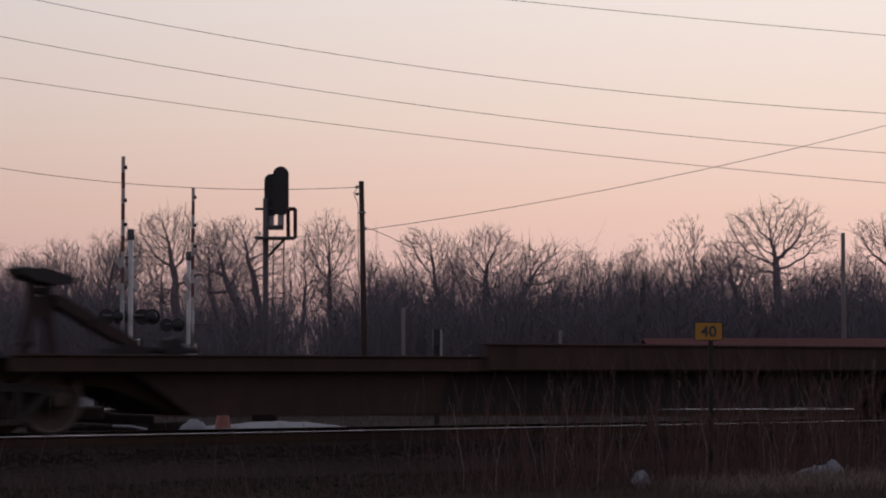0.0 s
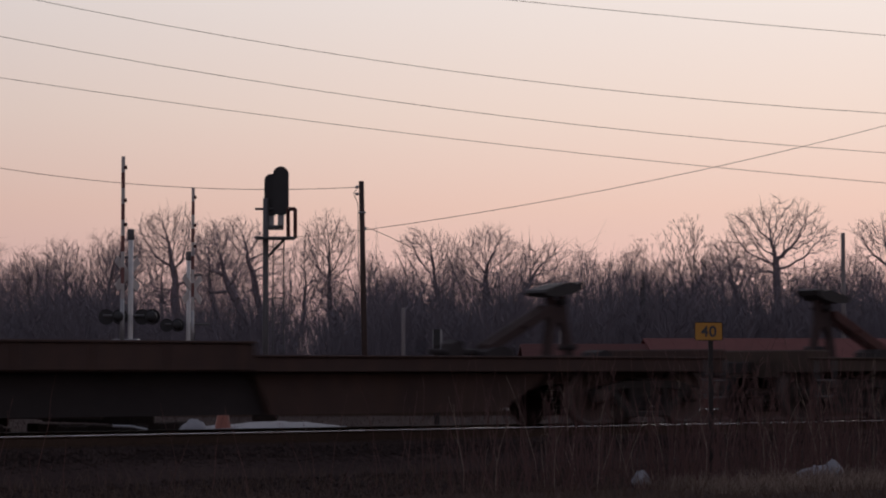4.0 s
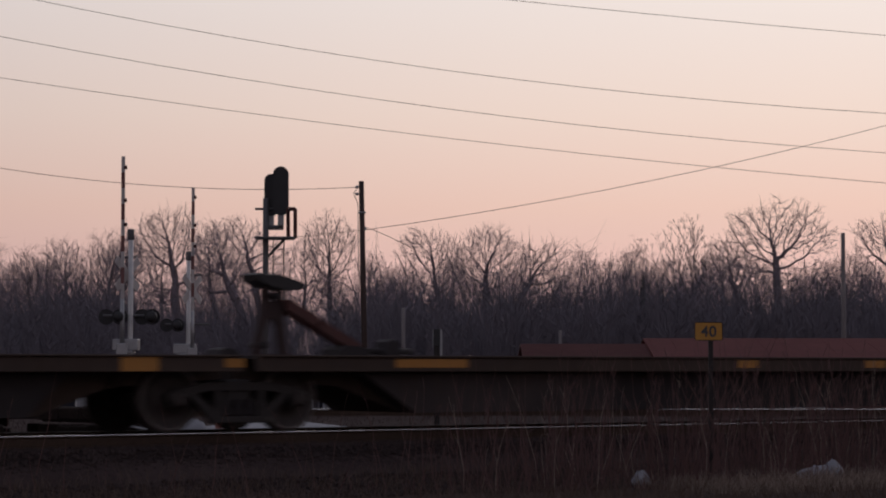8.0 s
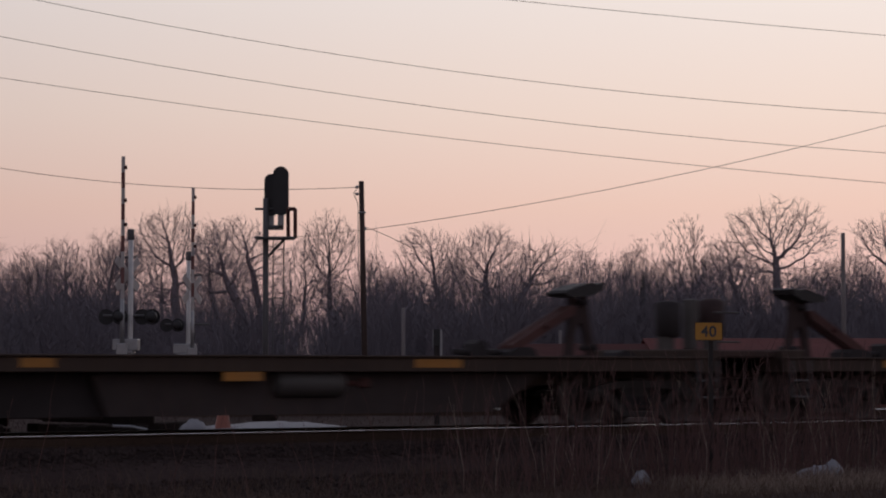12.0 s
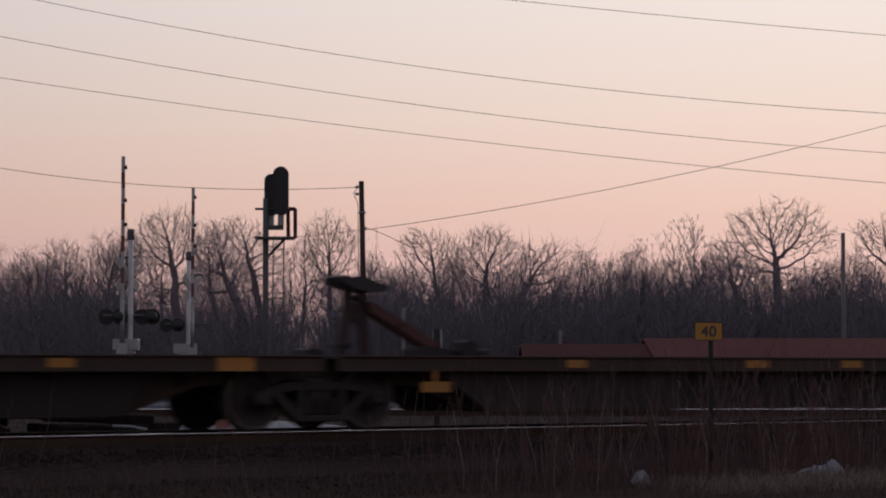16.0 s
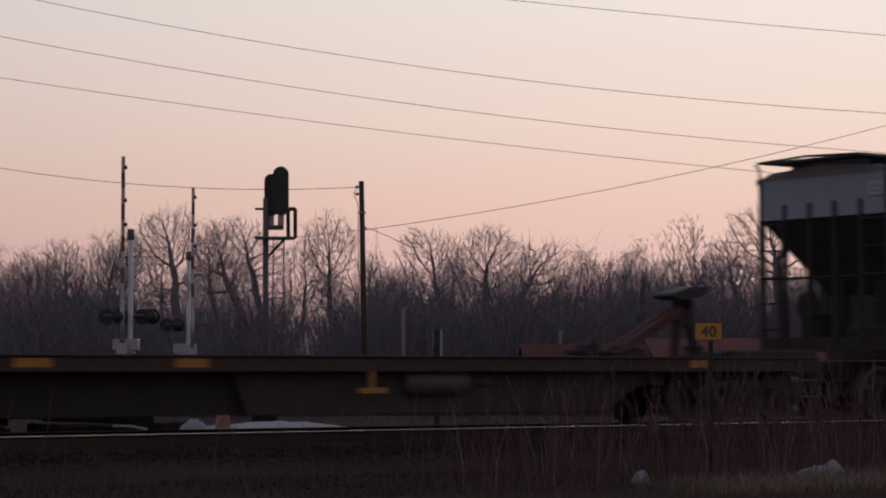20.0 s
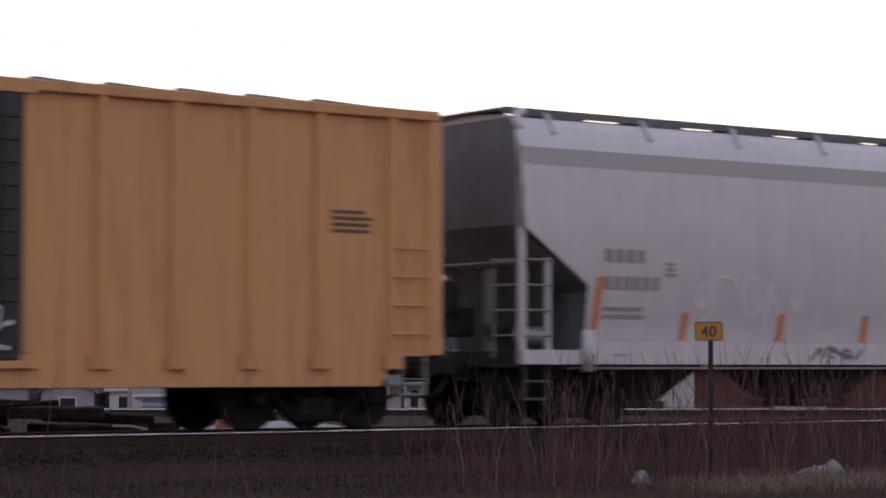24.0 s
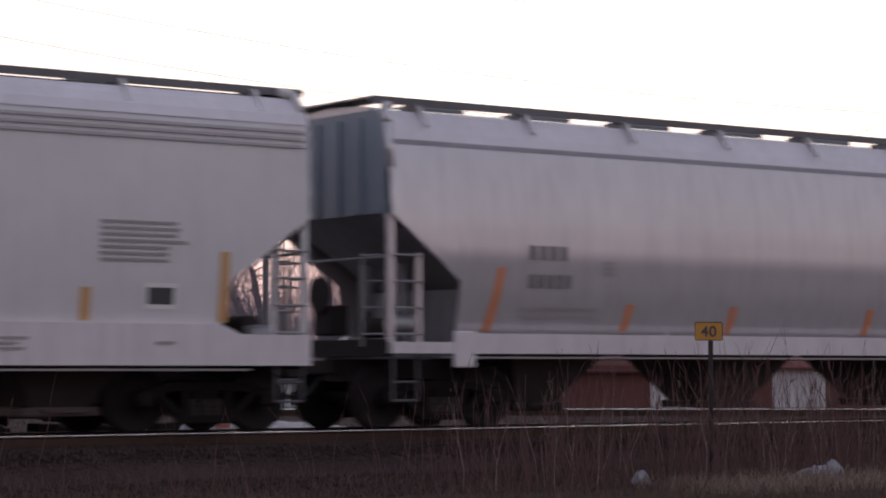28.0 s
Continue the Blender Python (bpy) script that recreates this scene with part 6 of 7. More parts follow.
def barn():
    b = spot(0, 90.0)
    g = thing("red_barn", "long low faded-red shed with red roof and pale corrugated doors", "barn", at=pose(b.x, b.y, 0, 0, 0, -36))
    wl = B()
    box(wl, 1.9, 30.0, 0.0, 14.0, -2.6, 1.02)
    part("wall", wl, "barnred", g)
    bt = B()
    u = 2.0
    while u < 26:
        box(bt, u, u + 0.05, -0.03, 0.0, -2.4, 1.0)
        u += 0.45
    part("batten", bt, "barnred", g)
    rf = B()
    prism(rf, [(-0.5, 0.93), (7.0, 2.16), (14.5, 0.93), (14.5, 0.85), (7.0, 2.06), (-0.5, 0.85)], 8.4, 30.4, axis="x")
    part("roof", rf, "barnroof", g, "faded red metal roof")
    r2 = B()
    prism(r2, [(-0.4, 0.80), (6.0, 1.92), (12.4, 0.80), (12.4, 0.72), (6.0, 1.82), (-0.4, 0.72)], 3.2, 8.39, axis="x")
    part("lower_roof", r2, "shaderoof", g, "lower red roof darkened as if in shade")
    sm = B()
    u = 8.6
    while u < 30:
        prism(sm, [(-0.5, 0.932), (7.0, 2.162), (7.0, 2.168), (-0.5, 0.938)], u, u + 0.02, axis="x")
        u += 0.9
    part("roof_seam", sm, "barnroof", g)
    for u0, u1 in ((3.38, 4.16), (8.05, 9.85), (12.78, 14.88)):
        d = B()
        n = int((u1 - u0) / 0.09)
        front = [(u0 + 0.09 * i, -0.10 if i % 2 else -0.05) for i in range(n + 1)]
        prism(d, front + [(front[-1][0], -0.02), (u0, -0.02)], -2.45, 0.9, axis="z")
        dd = part("sliding_door", d, "corrug", g, "pale corrugated sheet door")
        tr = B()
        box(tr, u0 - 0.3, u1 + 0.3, -0.14, -0.02, 0.9, 0.98)
        part("door_track", tr, "galv", dd)
    pl = B()
    for u in (3.7,):
        box(pl, u, u + 0.14, -0.6, -0.46, -2.4, 0.2)
    part("porch_post", pl, "whitepaint", g, "white post")


barn()


def house(name, label, u, away, w, depth, eave, ridge, wall_mat, windows, door=None, gable=False, roof="shingle", porch=None, base=-2.4):
    b = spot(u, away)
    g = thing(name, label, "house", "houses beyond the tracks", at=pose(b.x, b.y, 0, 0, 0, -36))
    wl = B()
    box(wl, 0, w, 0, depth, base - 0.2, eave)
    if gable:
        prism(wl, [(0, eave), (w, eave), (w / 2, ridge - 0.1)], 0.0, depth)
    part("wall", wl, wall_mat, g)
    sd = B()
    z = base + 0.2
    while z < eave:
        box(sd, 0.02, w - 0.02, -0.012, 0.0, z, z + 0.02)
        z += 0.22
    part("clapboard_edge", sd, wall_mat, g)
    rf = B()
    if gable:
        prism(rf, [(-0.35, eave - 0.2), (w / 2, ridge), (w + 0.35, eave - 0.2), (w + 0.35, eave - 0.08), (w / 2, ridge + 0.13), (-0.35, eave - 0.08)], -0.35, depth + 0.35)
    else:
        prism(rf, [(-0.4, eave - 0.05), (depth / 2, ridge), (depth + 0.4, eave - 0.05), (depth + 0.4, eave - 0.17), (-0.4, eave - 0.17)], -0.3, w + 0.3, axis="x")
    part("roof", rf, roof, g, "grey shingle roof")
    fs = B()
    if not gable:
        box(fs, -0.3, w + 0.3, -0.44, -0.40, eave - 0.2, eave - 0.02)
        part("fascia", fs, "whitepaint", g)
    for a, b2, z0, z1 in windows:
        fr = B()
        for q in ((a - 0.08, a, z0, z1), (b2, b2 + 0.08, z0, z1), (a - 0.08, b2 + 0.08, z1, z1 + 0.08), (a - 0.08, b2 + 0.08, z0 - 0.08, z0)):
            box(fr, q[0], q[1], -0.06, 0.0, q[2], q[3])
        f = part("window", fr, "whitepaint", g, "white-framed window")
        gl = B()
        box(gl, a, b2, -0.02, -0.013, z0, z1)
        part("pane", gl, "windowglass", f)
    if door:
        dr = B()
        box(dr, door[0], door[1], -0.05, 0.0, base, door[2], 0.01)
        part("door", dr, "windowglass", g, "dark door")
    if porch:
        p0, p1, pz = porch
        ro = B()
        prism(ro, [(-2.0, pz), (0, pz + 0.5), (0, pz + 0.42), (-2.0, pz - 0.1)], p0, p1, axis="x")
        p = part("porch_roof", ro, roof, g)
        k = p0 + 0.1
        while k < p1:
            ps = B()
            box(ps, k - 0.06, k + 0.06, -1.95, -1.83, base, pz - 0.05)
            part("porch_post", ps, "whitepaint", p)
            k += 1.1
    return g


house("white_house", "white clapboard house with a grey roof and dark windows", -11.2, 152.0, 6.1, 7.0, 0.12, 1.3, "siding", [(4.6, 5.2, -1.5, -0.6), (1.2, 1.9, -1.5, -0.6)], (2.7, 3.3, -0.1))
house("grey_house", "pale grey house with a porch on white posts", -4.9, 150.0, 4.0, 7.0, 0.0, 1.1, "siding", [(0.7, 1.2, -1.6, -0.5), (2.8, 3.3, -1.6, -0.5)], None, False, "shingle", (0.2, 3.8, -0.1))
house("cottage", "grey cottage with white trim below the trees", -0.6, 158.0, 5.4, 7.0, 0.0, 1.05, "greysiding", [(0.6, 1.2, -1.6, -0.6), (2.2, 2.8, -1.6, -0.6), (4.0, 4.6, -1.6, -0.6)], None, False)
house("white_bungalow", "white bungalow with blue window bands", -21.6, 150.0, 6.4, 7.0, -0.35, 0.9, "siding", [(0.6, 1.3, -1.8, -0.9), (3.9, 4.6, -1.8, -0.9)], None, False)
house("gable_house", "small pale gabled house by the crossing", -26.0, 150.0, 3.4, 6.0, -0.55, 0.3, "greysiding", [(1.2, 2.2, -1.9, -1.0)], None, True)
house("white_trailer_home", "long white mobile home with blue bands", -18.6, 140.0, 6.8, 3.2, -0.6, -0.2, "siding", [(4.2, 4.9, -1.6, -0.9)], None, False)
bb = spot(-18.5, 139.9)
bd = thing("striped_panel", "blue and white striped boards along the mobile home", "panel", at=pose(bb.x, bb.y, 0, 0, 0, -36))
for k in range(3):
    q = B()
    box(q, 0.3, 3.8, -0.05, 0.02, -1.95 + 0.42 * k, -1.75 + 0.42 * k)
    part("board", q, "bluepaint", bd)
rl = B()
for k in (0.3, 2.0, 3.8):
    box(rl, k - 0.04, k + 0.04, 0.021, 0.08, -2.5, -0.75)
part("board_post", rl, "whitepaint", bd)
house("far_house", "grey house half hidden behind the crossing gates", -31.5, 150.0, 4.6, 7.0, -0.1, 1.2, "greysiding", [(1.0, 2.0, -1.6, -0.8)], None, False)
house("wood_cottage", "small house roof showing pale among the trees", 6.0, 172.0, 1.9, 5.0, 2.75, 3.5, "greysiding", [(0.5, 0.9, 1.2, 2.0)], None, False)

# ---- trees ----


def grow(seed, height, plan, clear=0.25, trunk=0.3, bend=0.12, droop=0.06, leader=True, wide=1.0):
    """Branch segments (a, b, ra, rb, level) of a bare tree. plan: per level (children, angle low, high, length ratio low, high, pieces)."""
    rnd = random.Random(seed)
    segs = []

    def limb(p, d, length, r, lev):
        kids, lo, hi, l0, l1, n = plan[lev]
        curl = Vector((rnd.gauss(0, 1), rnd.gauss(0, 1), rnd.gauss(0, 0.5))) * bend
        tip = max(r * (0.5 if lev == 0 else 0.3), 0.006)
        spots = []
        for i in range(n):
            k = (i + 1) / n
            curl = (curl * 0.5 + Vector((rnd.gauss(0, 1), rnd.gauss(0, 1), rnd.gauss(0, 0.7))) * bend) * (0.3 if lev == 0 else 1)
            d = (d + curl + Vector((0, 0, droop * (1 if lev else 0)))).normalized()
            q = p + d * length / n
            ra, rb = r + (tip - r) * i / n, r + (tip - r) * k
            segs.append((p, q, ra, rb, lev))
            spots.append((q, d, rb, k))
            p = q
        if lev + 1 >= len(plan):
            return
        for j in range(kids):
            k = (clear_of(lev) + (1 - clear_of(lev)) * (j + rnd.random()) / kids)
            q, dd, rb, kk = spots[min(int(k * n), n - 1)]
            ang = radians(rnd.uniform(lo, hi))
            o = Matrix.Rotation(j * 2.4 + rnd.uniform(-0.5, 0.5), 3, dd) @ dd.orthogonal().normalized()
            nd = dd * math.cos(ang) + o * math.sin(ang)
            nd = Vector((nd.x * wide, nd.y * wide, nd.z))
            limb(q, nd.normalized(), length * rnd.uniform(l0, l1) * (1.15 - 0.45 * kk if lev else 1), rb * rnd.uniform(0.62, 0.85) if lev == 0 else max(rb * 0.8, 0.008), lev + 1)

    def clear_of(lev):
        return clear if lev == 0 else 0.25

    limb(Vector((0, 0, 0)), Vector((rnd.gauss(0, 0.02), rnd.gauss(0, 0.02), 1)).normalized(), height * 0.6, trunk, 0)
    top = max(max(s[0].z, s[1].z) for s in segs)
    k = height / top
    return [(p * k, q * k, ra, rb, lev) for p, q, ra, rb, lev in segs]


def segs_mesh(name, segs, sides):
    vs, fs = [], []
    for a, b, ra, rb, lev in segs:
        n = sides if lev < 2 else 3
        d = (b - a).normalized()
        u = d.orthogonal().normalized()
        w = d.cross(u)
        k = len(vs)
        for c, r in ((a, ra), (b, rb)):
            for i in range(n):
                t = 2 * math.pi * i / n
                vs.append(c + (u * math.cos(t) + w * math.sin(t)) * r)
        for i in range(n):
            fs.append((k + i, k + (i + 1) % n, k + n + (i + 1) % n, k + n + i))
    me = bpy.data.meshes.new(name)
    me.from_pydata([tuple(v) for v in vs], [], fs)
    return me


KINDS = {}


def tree_kind(key, **kw):
    segs = grow(**kw)
    a = segs_mesh("trunk", [s for s in segs if s[4] < 2], 6)
    b = segs_mesh("crown", [s for s in segs if s[4] >= 2], 3)
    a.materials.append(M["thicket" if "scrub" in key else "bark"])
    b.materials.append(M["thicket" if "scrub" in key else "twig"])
    KINDS[key] = (a, b, kw["height"])
    return len(segs)


FAN = [(17, 8, 27, 0.7, 1.0, 4), (8, 8, 22, 0.30, 0.55, 7), (6, 10, 26, 0.38, 0.65, 3), (3, 12, 28, 0.5, 0.8, 1), (0, 0, 0, 0, 0, 1)]
SHOOT = [(8, 8, 22, 0.30, 0.55, 7), (6, 10, 26, 0.38, 0.65, 4), (5, 12, 30, 0.45, 0.75, 2), (3, 12, 28, 0.55, 0.8, 1), (0, 0, 0, 0, 0, 1)]
SCRUB = [(9, 10, 40, 0.8, 1.3, 3), (7, 15, 40, 0.4, 0.65, 4), (6, 15, 42, 0.45, 0.7, 2), (4, 15, 42, 0.55, 0.8, 1), (0, 0, 0, 0, 0, 1)]
tree_kind("fan", seed=23, height=13, plan=FAN, clear=0.02, trunk=0.10, bend=0.05, droop=0.03)
tree_kind("fan2", seed=29, height=13, plan=FAN, clear=0.02, trunk=0.10, bend=0.06, droop=0.02)
tree_kind("pole_tree", seed=41, height=14, plan=SHOOT, clear=0.35, trunk=0.11, bend=0.06, droop=0.08)
tree_kind("scrub", seed=52, height=8, plan=SCRUB, clear=0.05, trunk=0.07, bend=0.12, droop=0.10)
tree_kind("scrub2", seed=57, height=8, plan=SCRUB, clear=0.05, trunk=0.07, bend=0.14, droop=0.08, wide=1.3)

LABELS = {"fan": ("clump of straight bare upright shoots", "tree"), "fan2": ("clump of straight bare upright shoots", "tree"), "pole_tree": ("thin straight bare sapling", "tree"),
          "scrub": ("bare upright scrub below the tree line", "shrub"), "scrub2": ("bare tangled scrub below the tree line", "shrub")}


def stand(label, cat, a, b, m):
    """A tree or shrub of two shared meshes, trunk and crown, at the pose m."""
    g = thing("bare_tree" if cat == "tree" else "bare_shrub", label, cat, "bare winter trees" if cat == "tree" else "scrub")
    g.matrix_basis = m
    for name, me in (("trunk", a), ("crown", b)):
        new(name, me).parent = g
    return g


def tree(key, u, away, top, yaw, wide=1.0, base=-2.45, lean=0.0):
    a, b, h = KINDS[key]
    p = spot(u, away)
    s = (top - base) / h
    m = Matrix.Translation((p.x, p.y, base)) @ pose(0, 0, 0, 0, 0, -36) @ pose(0, 0, 0, 0, lean, 0) @ pose(0, 0, 0, 0, 0, yaw) @ Matrix.Diagonal((s * wide, s * wide, s, 1))
    return stand(*LABELS[key], a, b, m)


def sky(x, y, away):
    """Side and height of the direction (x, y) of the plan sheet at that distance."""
    k = away / 4090.4
    return (x - 784) * k, EYE.z + (654 - y) * k


def tubes(name, A, E, ra, rb, n, mat):
    """One mesh of tapered bars from the points A to E."""
    d = E - A
    d /= np.maximum(np.linalg.norm(d, axis=1), 1e-6)[:, None]
    ref = np.where(np.abs(d[:, 2:]) < 0.9, np.array([[0.0, 0.0, 1.0]]), np.array([[1.0, 0.0, 0.0]]))
    u = np.cross(d, ref)
    u /= np.linalg.norm(u, axis=1)[:, None]
    w = np.cross(d, u)
    rings = []
    for c, r in ((A, ra), (E, rb)):
        for i in range(n):
            t = 2 * math.pi * i / n
            rings.append(c + (u * math.cos(t) + w * math.sin(t)) * r[:, None])
    vs = np.stack(rings, 1).reshape(-1, 3)
    k = np.arange(len(A))[:, None] * 2 * n
    fs = np.concatenate([k + np.array([[i, (i + 1) % n, n + (i + 1) % n, n + i]]) for i in range(n)])
    me = bpy.data.meshes.new(name)
    me.from_pydata(vs.tolist(), [], fs.tolist())
    me.materials.append(M[mat])
    return me


def crown_tree(label, seed, stem, lobes, away, tips, girth, step=0.32, twigs=3, twig=0.8, wild=0.17, base=-2.45, rise=0.12):
    """A bare tree that grows into its crown: stem, points (x, y) of the plan sheet from the foot to the fork; lobes, (x, y, half width,
    half height) of the crown's rounded masses; tips, how many branch ends; girth, the trunk's radius at the foot."""
    rg = np.random.default_rng(seed)
    u0, _ = sky(stem[0][0], 0, away)

    def local(x, y):
        u, z = sky(x, y, away)
        return np.array([u - u0, 0.0, z - base])
    px = away / 4090.4
    # the places that twigs reach for
    area = np.array([l[2] * l[3] for l in lobes], float)
    goal = []
    for l, share in zip(lobes, area / area.sum()):
        n = max(int(2.3 * tips * share), 8)
        v = rg.normal(size=(n, 3))
        v /= np.linalg.norm(v, axis=1)[:, None]
        v *= (rg.random(n) ** 0.30)[:, None] * (1 + 0.14 * rg.normal(size=n))[:, None]
        goal.append(local(l[0], l[1]) + v * np.array([l[2] * px, (l[2] + l[3]) * 0.4 * px, l[3] * px]) * 0.93)
    goal = np.concatenate(goal)
    # stem
    pts = [np.array([0.0, 0.0, 0.0])] + [local(*p) for p in stem[1:]]
    node, up, way = [pts[0]], [-1], [np.array([0, 0, 1.0])]
    for a, b in zip(pts, pts[1:]):
        n = max(int(np.linalg.norm(b - a) / step), 1)
        for i in range(1, n + 1):
            q = a + (b - a) * i / n + rg.normal(size=3) * 0.04
            way.append((b - a) / np.linalg.norm(b - a))
            up.append(len(node) - 1)
            node.append(q)
    P, W, up = np.array(node), np.array(way), np.array(up)
    dist = np.linalg.norm(goal[:, None] - P[None], axis=2)
    near, dmin = dist.argmin(1), dist.min(1)
    alive, still = np.ones(len(goal), bool), np.zeros(len(goal), int)
    tried = np.zeros(len(P), int)
    for turn in range(110):
        idx = np.nonzero(alive)[0]
        if not len(idx):
            break
        v = goal[idx] - P[near[idx]]
        v /= np.maximum(np.linalg.norm(v, axis=1), 1e-6)[:, None]
        pull = np.zeros_like(P)
        np.add.at(pull, near[idx], v)
        j = np.unique(near[idx])
        tried[j] += 1
        w = pull[j] / np.maximum(np.linalg.norm(pull[j], axis=1), 1e-6)[:, None] + W[j] * 0.5 + rg.normal(size=(len(j), 3)) * wild + np.array([0, 0, rise])
        w /= np.linalg.norm(w, axis=1)[:, None]
        k0 = len(P)
        Q = P[j] + w * step
        P, W, up = np.concatenate([P, Q]), np.concatenate([W, w]), np.concatenate([up, j])
        tried = np.concatenate([tried, np.zeros(len(j), int)])
        dd = np.linalg.norm(goal[idx][:, None] - Q[None], axis=2)
        k = dd.argmin(1)
        best = dd[np.arange(len(idx)), k]
        closer = best < dmin[idx] - 0.02
        near[idx[closer]] = k0 + k[closer]
        dmin[idx[closer]] = best[closer]
        still[idx] = np.where(closer, 0, still[idx] + 1)
        alive[idx] = (dmin[idx] > step * 1.2) & (still[idx] < 3)
    ends = np.zeros(len(P))
    kids = np.bincount(up[up >= 0], minlength=len(P))
    ends[kids == 0] = 1
    for i in range(len(P) - 1, 0, -1):
        ends[up[i]] += ends[i]
    fine = 0.014
    power = math.log(girth / fine) / math.log(max(ends[0], 2))
    r = fine * ends ** power
    A, E, ra, rb = P[up[1:]], P[1:], r[up[1:]].copy(), r[1:]
    ra = np.minimum(ra, rb * 1.7)
    # fine twigs off the thin branches
    thin = np.repeat(np.nonzero(ends[1:] <= 3)[0] + 1, twigs)
    d = W[thin] + rg.normal(size=(len(thin), 3)) * 0.5 + np.array([0, 0, 0.15])
    d *= (twig * rg.uniform(0.4, 1.2, len(thin)) / np.linalg.norm(d, axis=1))[:, None]
    TA = P[thin]
    rt = np.full(len(thin), 0.0105)
    big = rb > 0.07
    over = (E - A) * 0.12
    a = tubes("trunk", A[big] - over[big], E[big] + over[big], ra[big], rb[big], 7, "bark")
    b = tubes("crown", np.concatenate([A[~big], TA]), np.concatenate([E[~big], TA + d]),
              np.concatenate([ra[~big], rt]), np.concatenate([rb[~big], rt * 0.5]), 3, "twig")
    p = spot(u0, away)
    stand(label, "tree", a, b, Matrix.Translation((p.x, p.y, base)) @ pose(0, 0, 0, 0, 0, -36))
    return label, a, b


OAK, OPEN, DENSE, BUSH = "broad bare oak with a thick trunk and twisted limbs", "tall bare tree with open crooked limbs", "bare tree with a dense round crown", "dark bare tree thick with fine twigs"
FILL = []
# along the skyline, foot to fork and crown, from the crossing to the barn
FILL.append(crown_tree(BUSH, 1, [(8, 700), (6, 560)], [(5, 520, 34, 52)], 182, 800, 0.2))
crown_tree(BUSH, 2, [(66, 700), (60, 560)], [(48, 505, 32, 60)], 184, 900, 0.2)
FILL.append(crown_tree(BUSH, 3, [(112, 700), (110, 590)], [(108, 500, 42, 68), (128, 490, 26, 50)], 178, 2300, 0.25))
FILL.append(crown_tree(DENSE, 4, [(200, 700), (200, 580), (192, 545)], [(190, 485, 44, 66), (226, 470, 30, 56), (165, 515, 34, 34)], 190, 1500, 0.3))
crown_tree(OPEN, 5, [(308, 700), (311, 560), (309, 500)], [(268, 430, 34, 50), (322, 425, 32, 54), (290, 410, 36, 36), (272, 525, 38, 26), (350, 500, 30, 30)], 186, 820, 0.36, wild=0.22)
FILL.append(crown_tree(DENSE, 6, [(384, 700), (382, 560)], [(374, 455, 34, 56), (352, 480, 26, 40)], 200, 800, 0.2))
FILL.append(crown_tree(OPEN, 7, [(452, 700), (446, 590), (424, 545), (406, 508)], [(366, 462, 36, 46), (422, 462, 34, 40), (390, 430, 34, 34), (352, 520, 36, 22)], 183, 760, 0.33, wild=0.22))
crown_tree(OPEN, 8, [(462, 700), (460, 560), (452, 500), (436, 455)], [(416, 412, 22, 30), (446, 440, 28, 44), (480, 465, 36, 40), (440, 500, 34, 26), (490, 520, 30, 34)], 188, 1000, 0.3)
crown_tree(OPEN, 9, [(514, 700), (520, 610), (536, 585)], [(530, 510, 32, 50), (556, 490, 32, 44), (562, 572, 34, 20), (516, 560, 18, 44), (540, 460, 34, 34)], 181, 900, 0.24, wild=0.24)
FILL.append(crown_tree(OPEN, 10, [(588, 700), (586, 560), (582, 500)], [(578, 425, 32, 48), (606, 440, 28, 46), (556, 440, 26, 40), (600, 545, 34, 12), (585, 500, 36, 40)], 190, 900, 0.22, wild=0.22))
crown_tree(DENSE, 11, [(660, 700), (656, 560)], [(655, 490, 30, 36)], 205, 200, 0.14)
crown_tree(DENSE, 12, [(706, 700), (706, 570)], [(700, 520, 44, 44), (724, 508, 30, 34)], 200, 620, 0.2)
FILL.append(crown_tree(OPEN, 13, [(790, 700), (786, 570), (772, 510)], [(738, 442, 34, 38), (775, 450, 30, 40), (800, 470, 26, 50), (772, 500, 40, 30)], 190, 560, 0.24, wild=0.2))
FILL.append(crown_tree(OAK, 14, [(858, 700), (860, 560), (858, 500)], [(862, 448, 54, 46), (830, 470, 34, 40), (900, 462, 36, 44), (860, 500, 56, 30)], 190, 900, 0.3, wild=0.2))
crown_tree(OPEN, 15, [(908, 700), (914, 560), (928, 515)], [(958, 470, 34, 36), (982, 462, 20, 32), (934, 480, 30, 40), (1000, 490, 24, 28)], 192, 420, 0.24, wild=0.2)
FILL.append(crown_tree(DENSE, 16, [(1032, 700), (1030, 580)], [(1032, 492, 26, 56), (1006, 520, 26, 40)], 195, 360, 0.18))
crown_tree(OPEN, 17, [(1318, 700), (1314, 560), (1300, 505)], [(1278, 462, 34, 40), (1312, 470, 28, 40)], 186, 340, 0.24, wild=0.2)
crown_tree(OAK, 18, [(1380, 700), (1378, 560), (1374, 462)], [(1376, 406, 60, 56), (1322, 412, 44, 46), (1424, 402, 46, 46), (1450, 425, 40, 34), (1440, 486, 46, 26), (1346, 470, 34, 26), (1308, 478, 36, 34), (1392, 500, 44, 30)], 180, 740, 0.36, wild=0.33, twig=0.6)
FILL.append(crown_tree(DENSE, 19, [(1500, 700), (1502, 580)], [(1504, 500, 46, 48), (1480, 510, 34, 40)], 195, 1200, 0.22))
FILL.append(crown_tree(OPEN, 20, [(1600, 700), (1596, 560), (1576, 480)], [(1548, 430, 34, 40), (1590, 420, 40, 46), (1530, 415, 22, 24)], 188, 420, 0.28))
FILL.append(crown_tree(DENSE, 21, [(1450, 700), (1452, 580)], [(1448, 520, 40, 42)], 200, 900, 0.2))
crown_tree(DENSE, 22, [(1548, 700), (1546, 590)], [(1548, 510, 38, 44)], 178, 1000, 0.2)
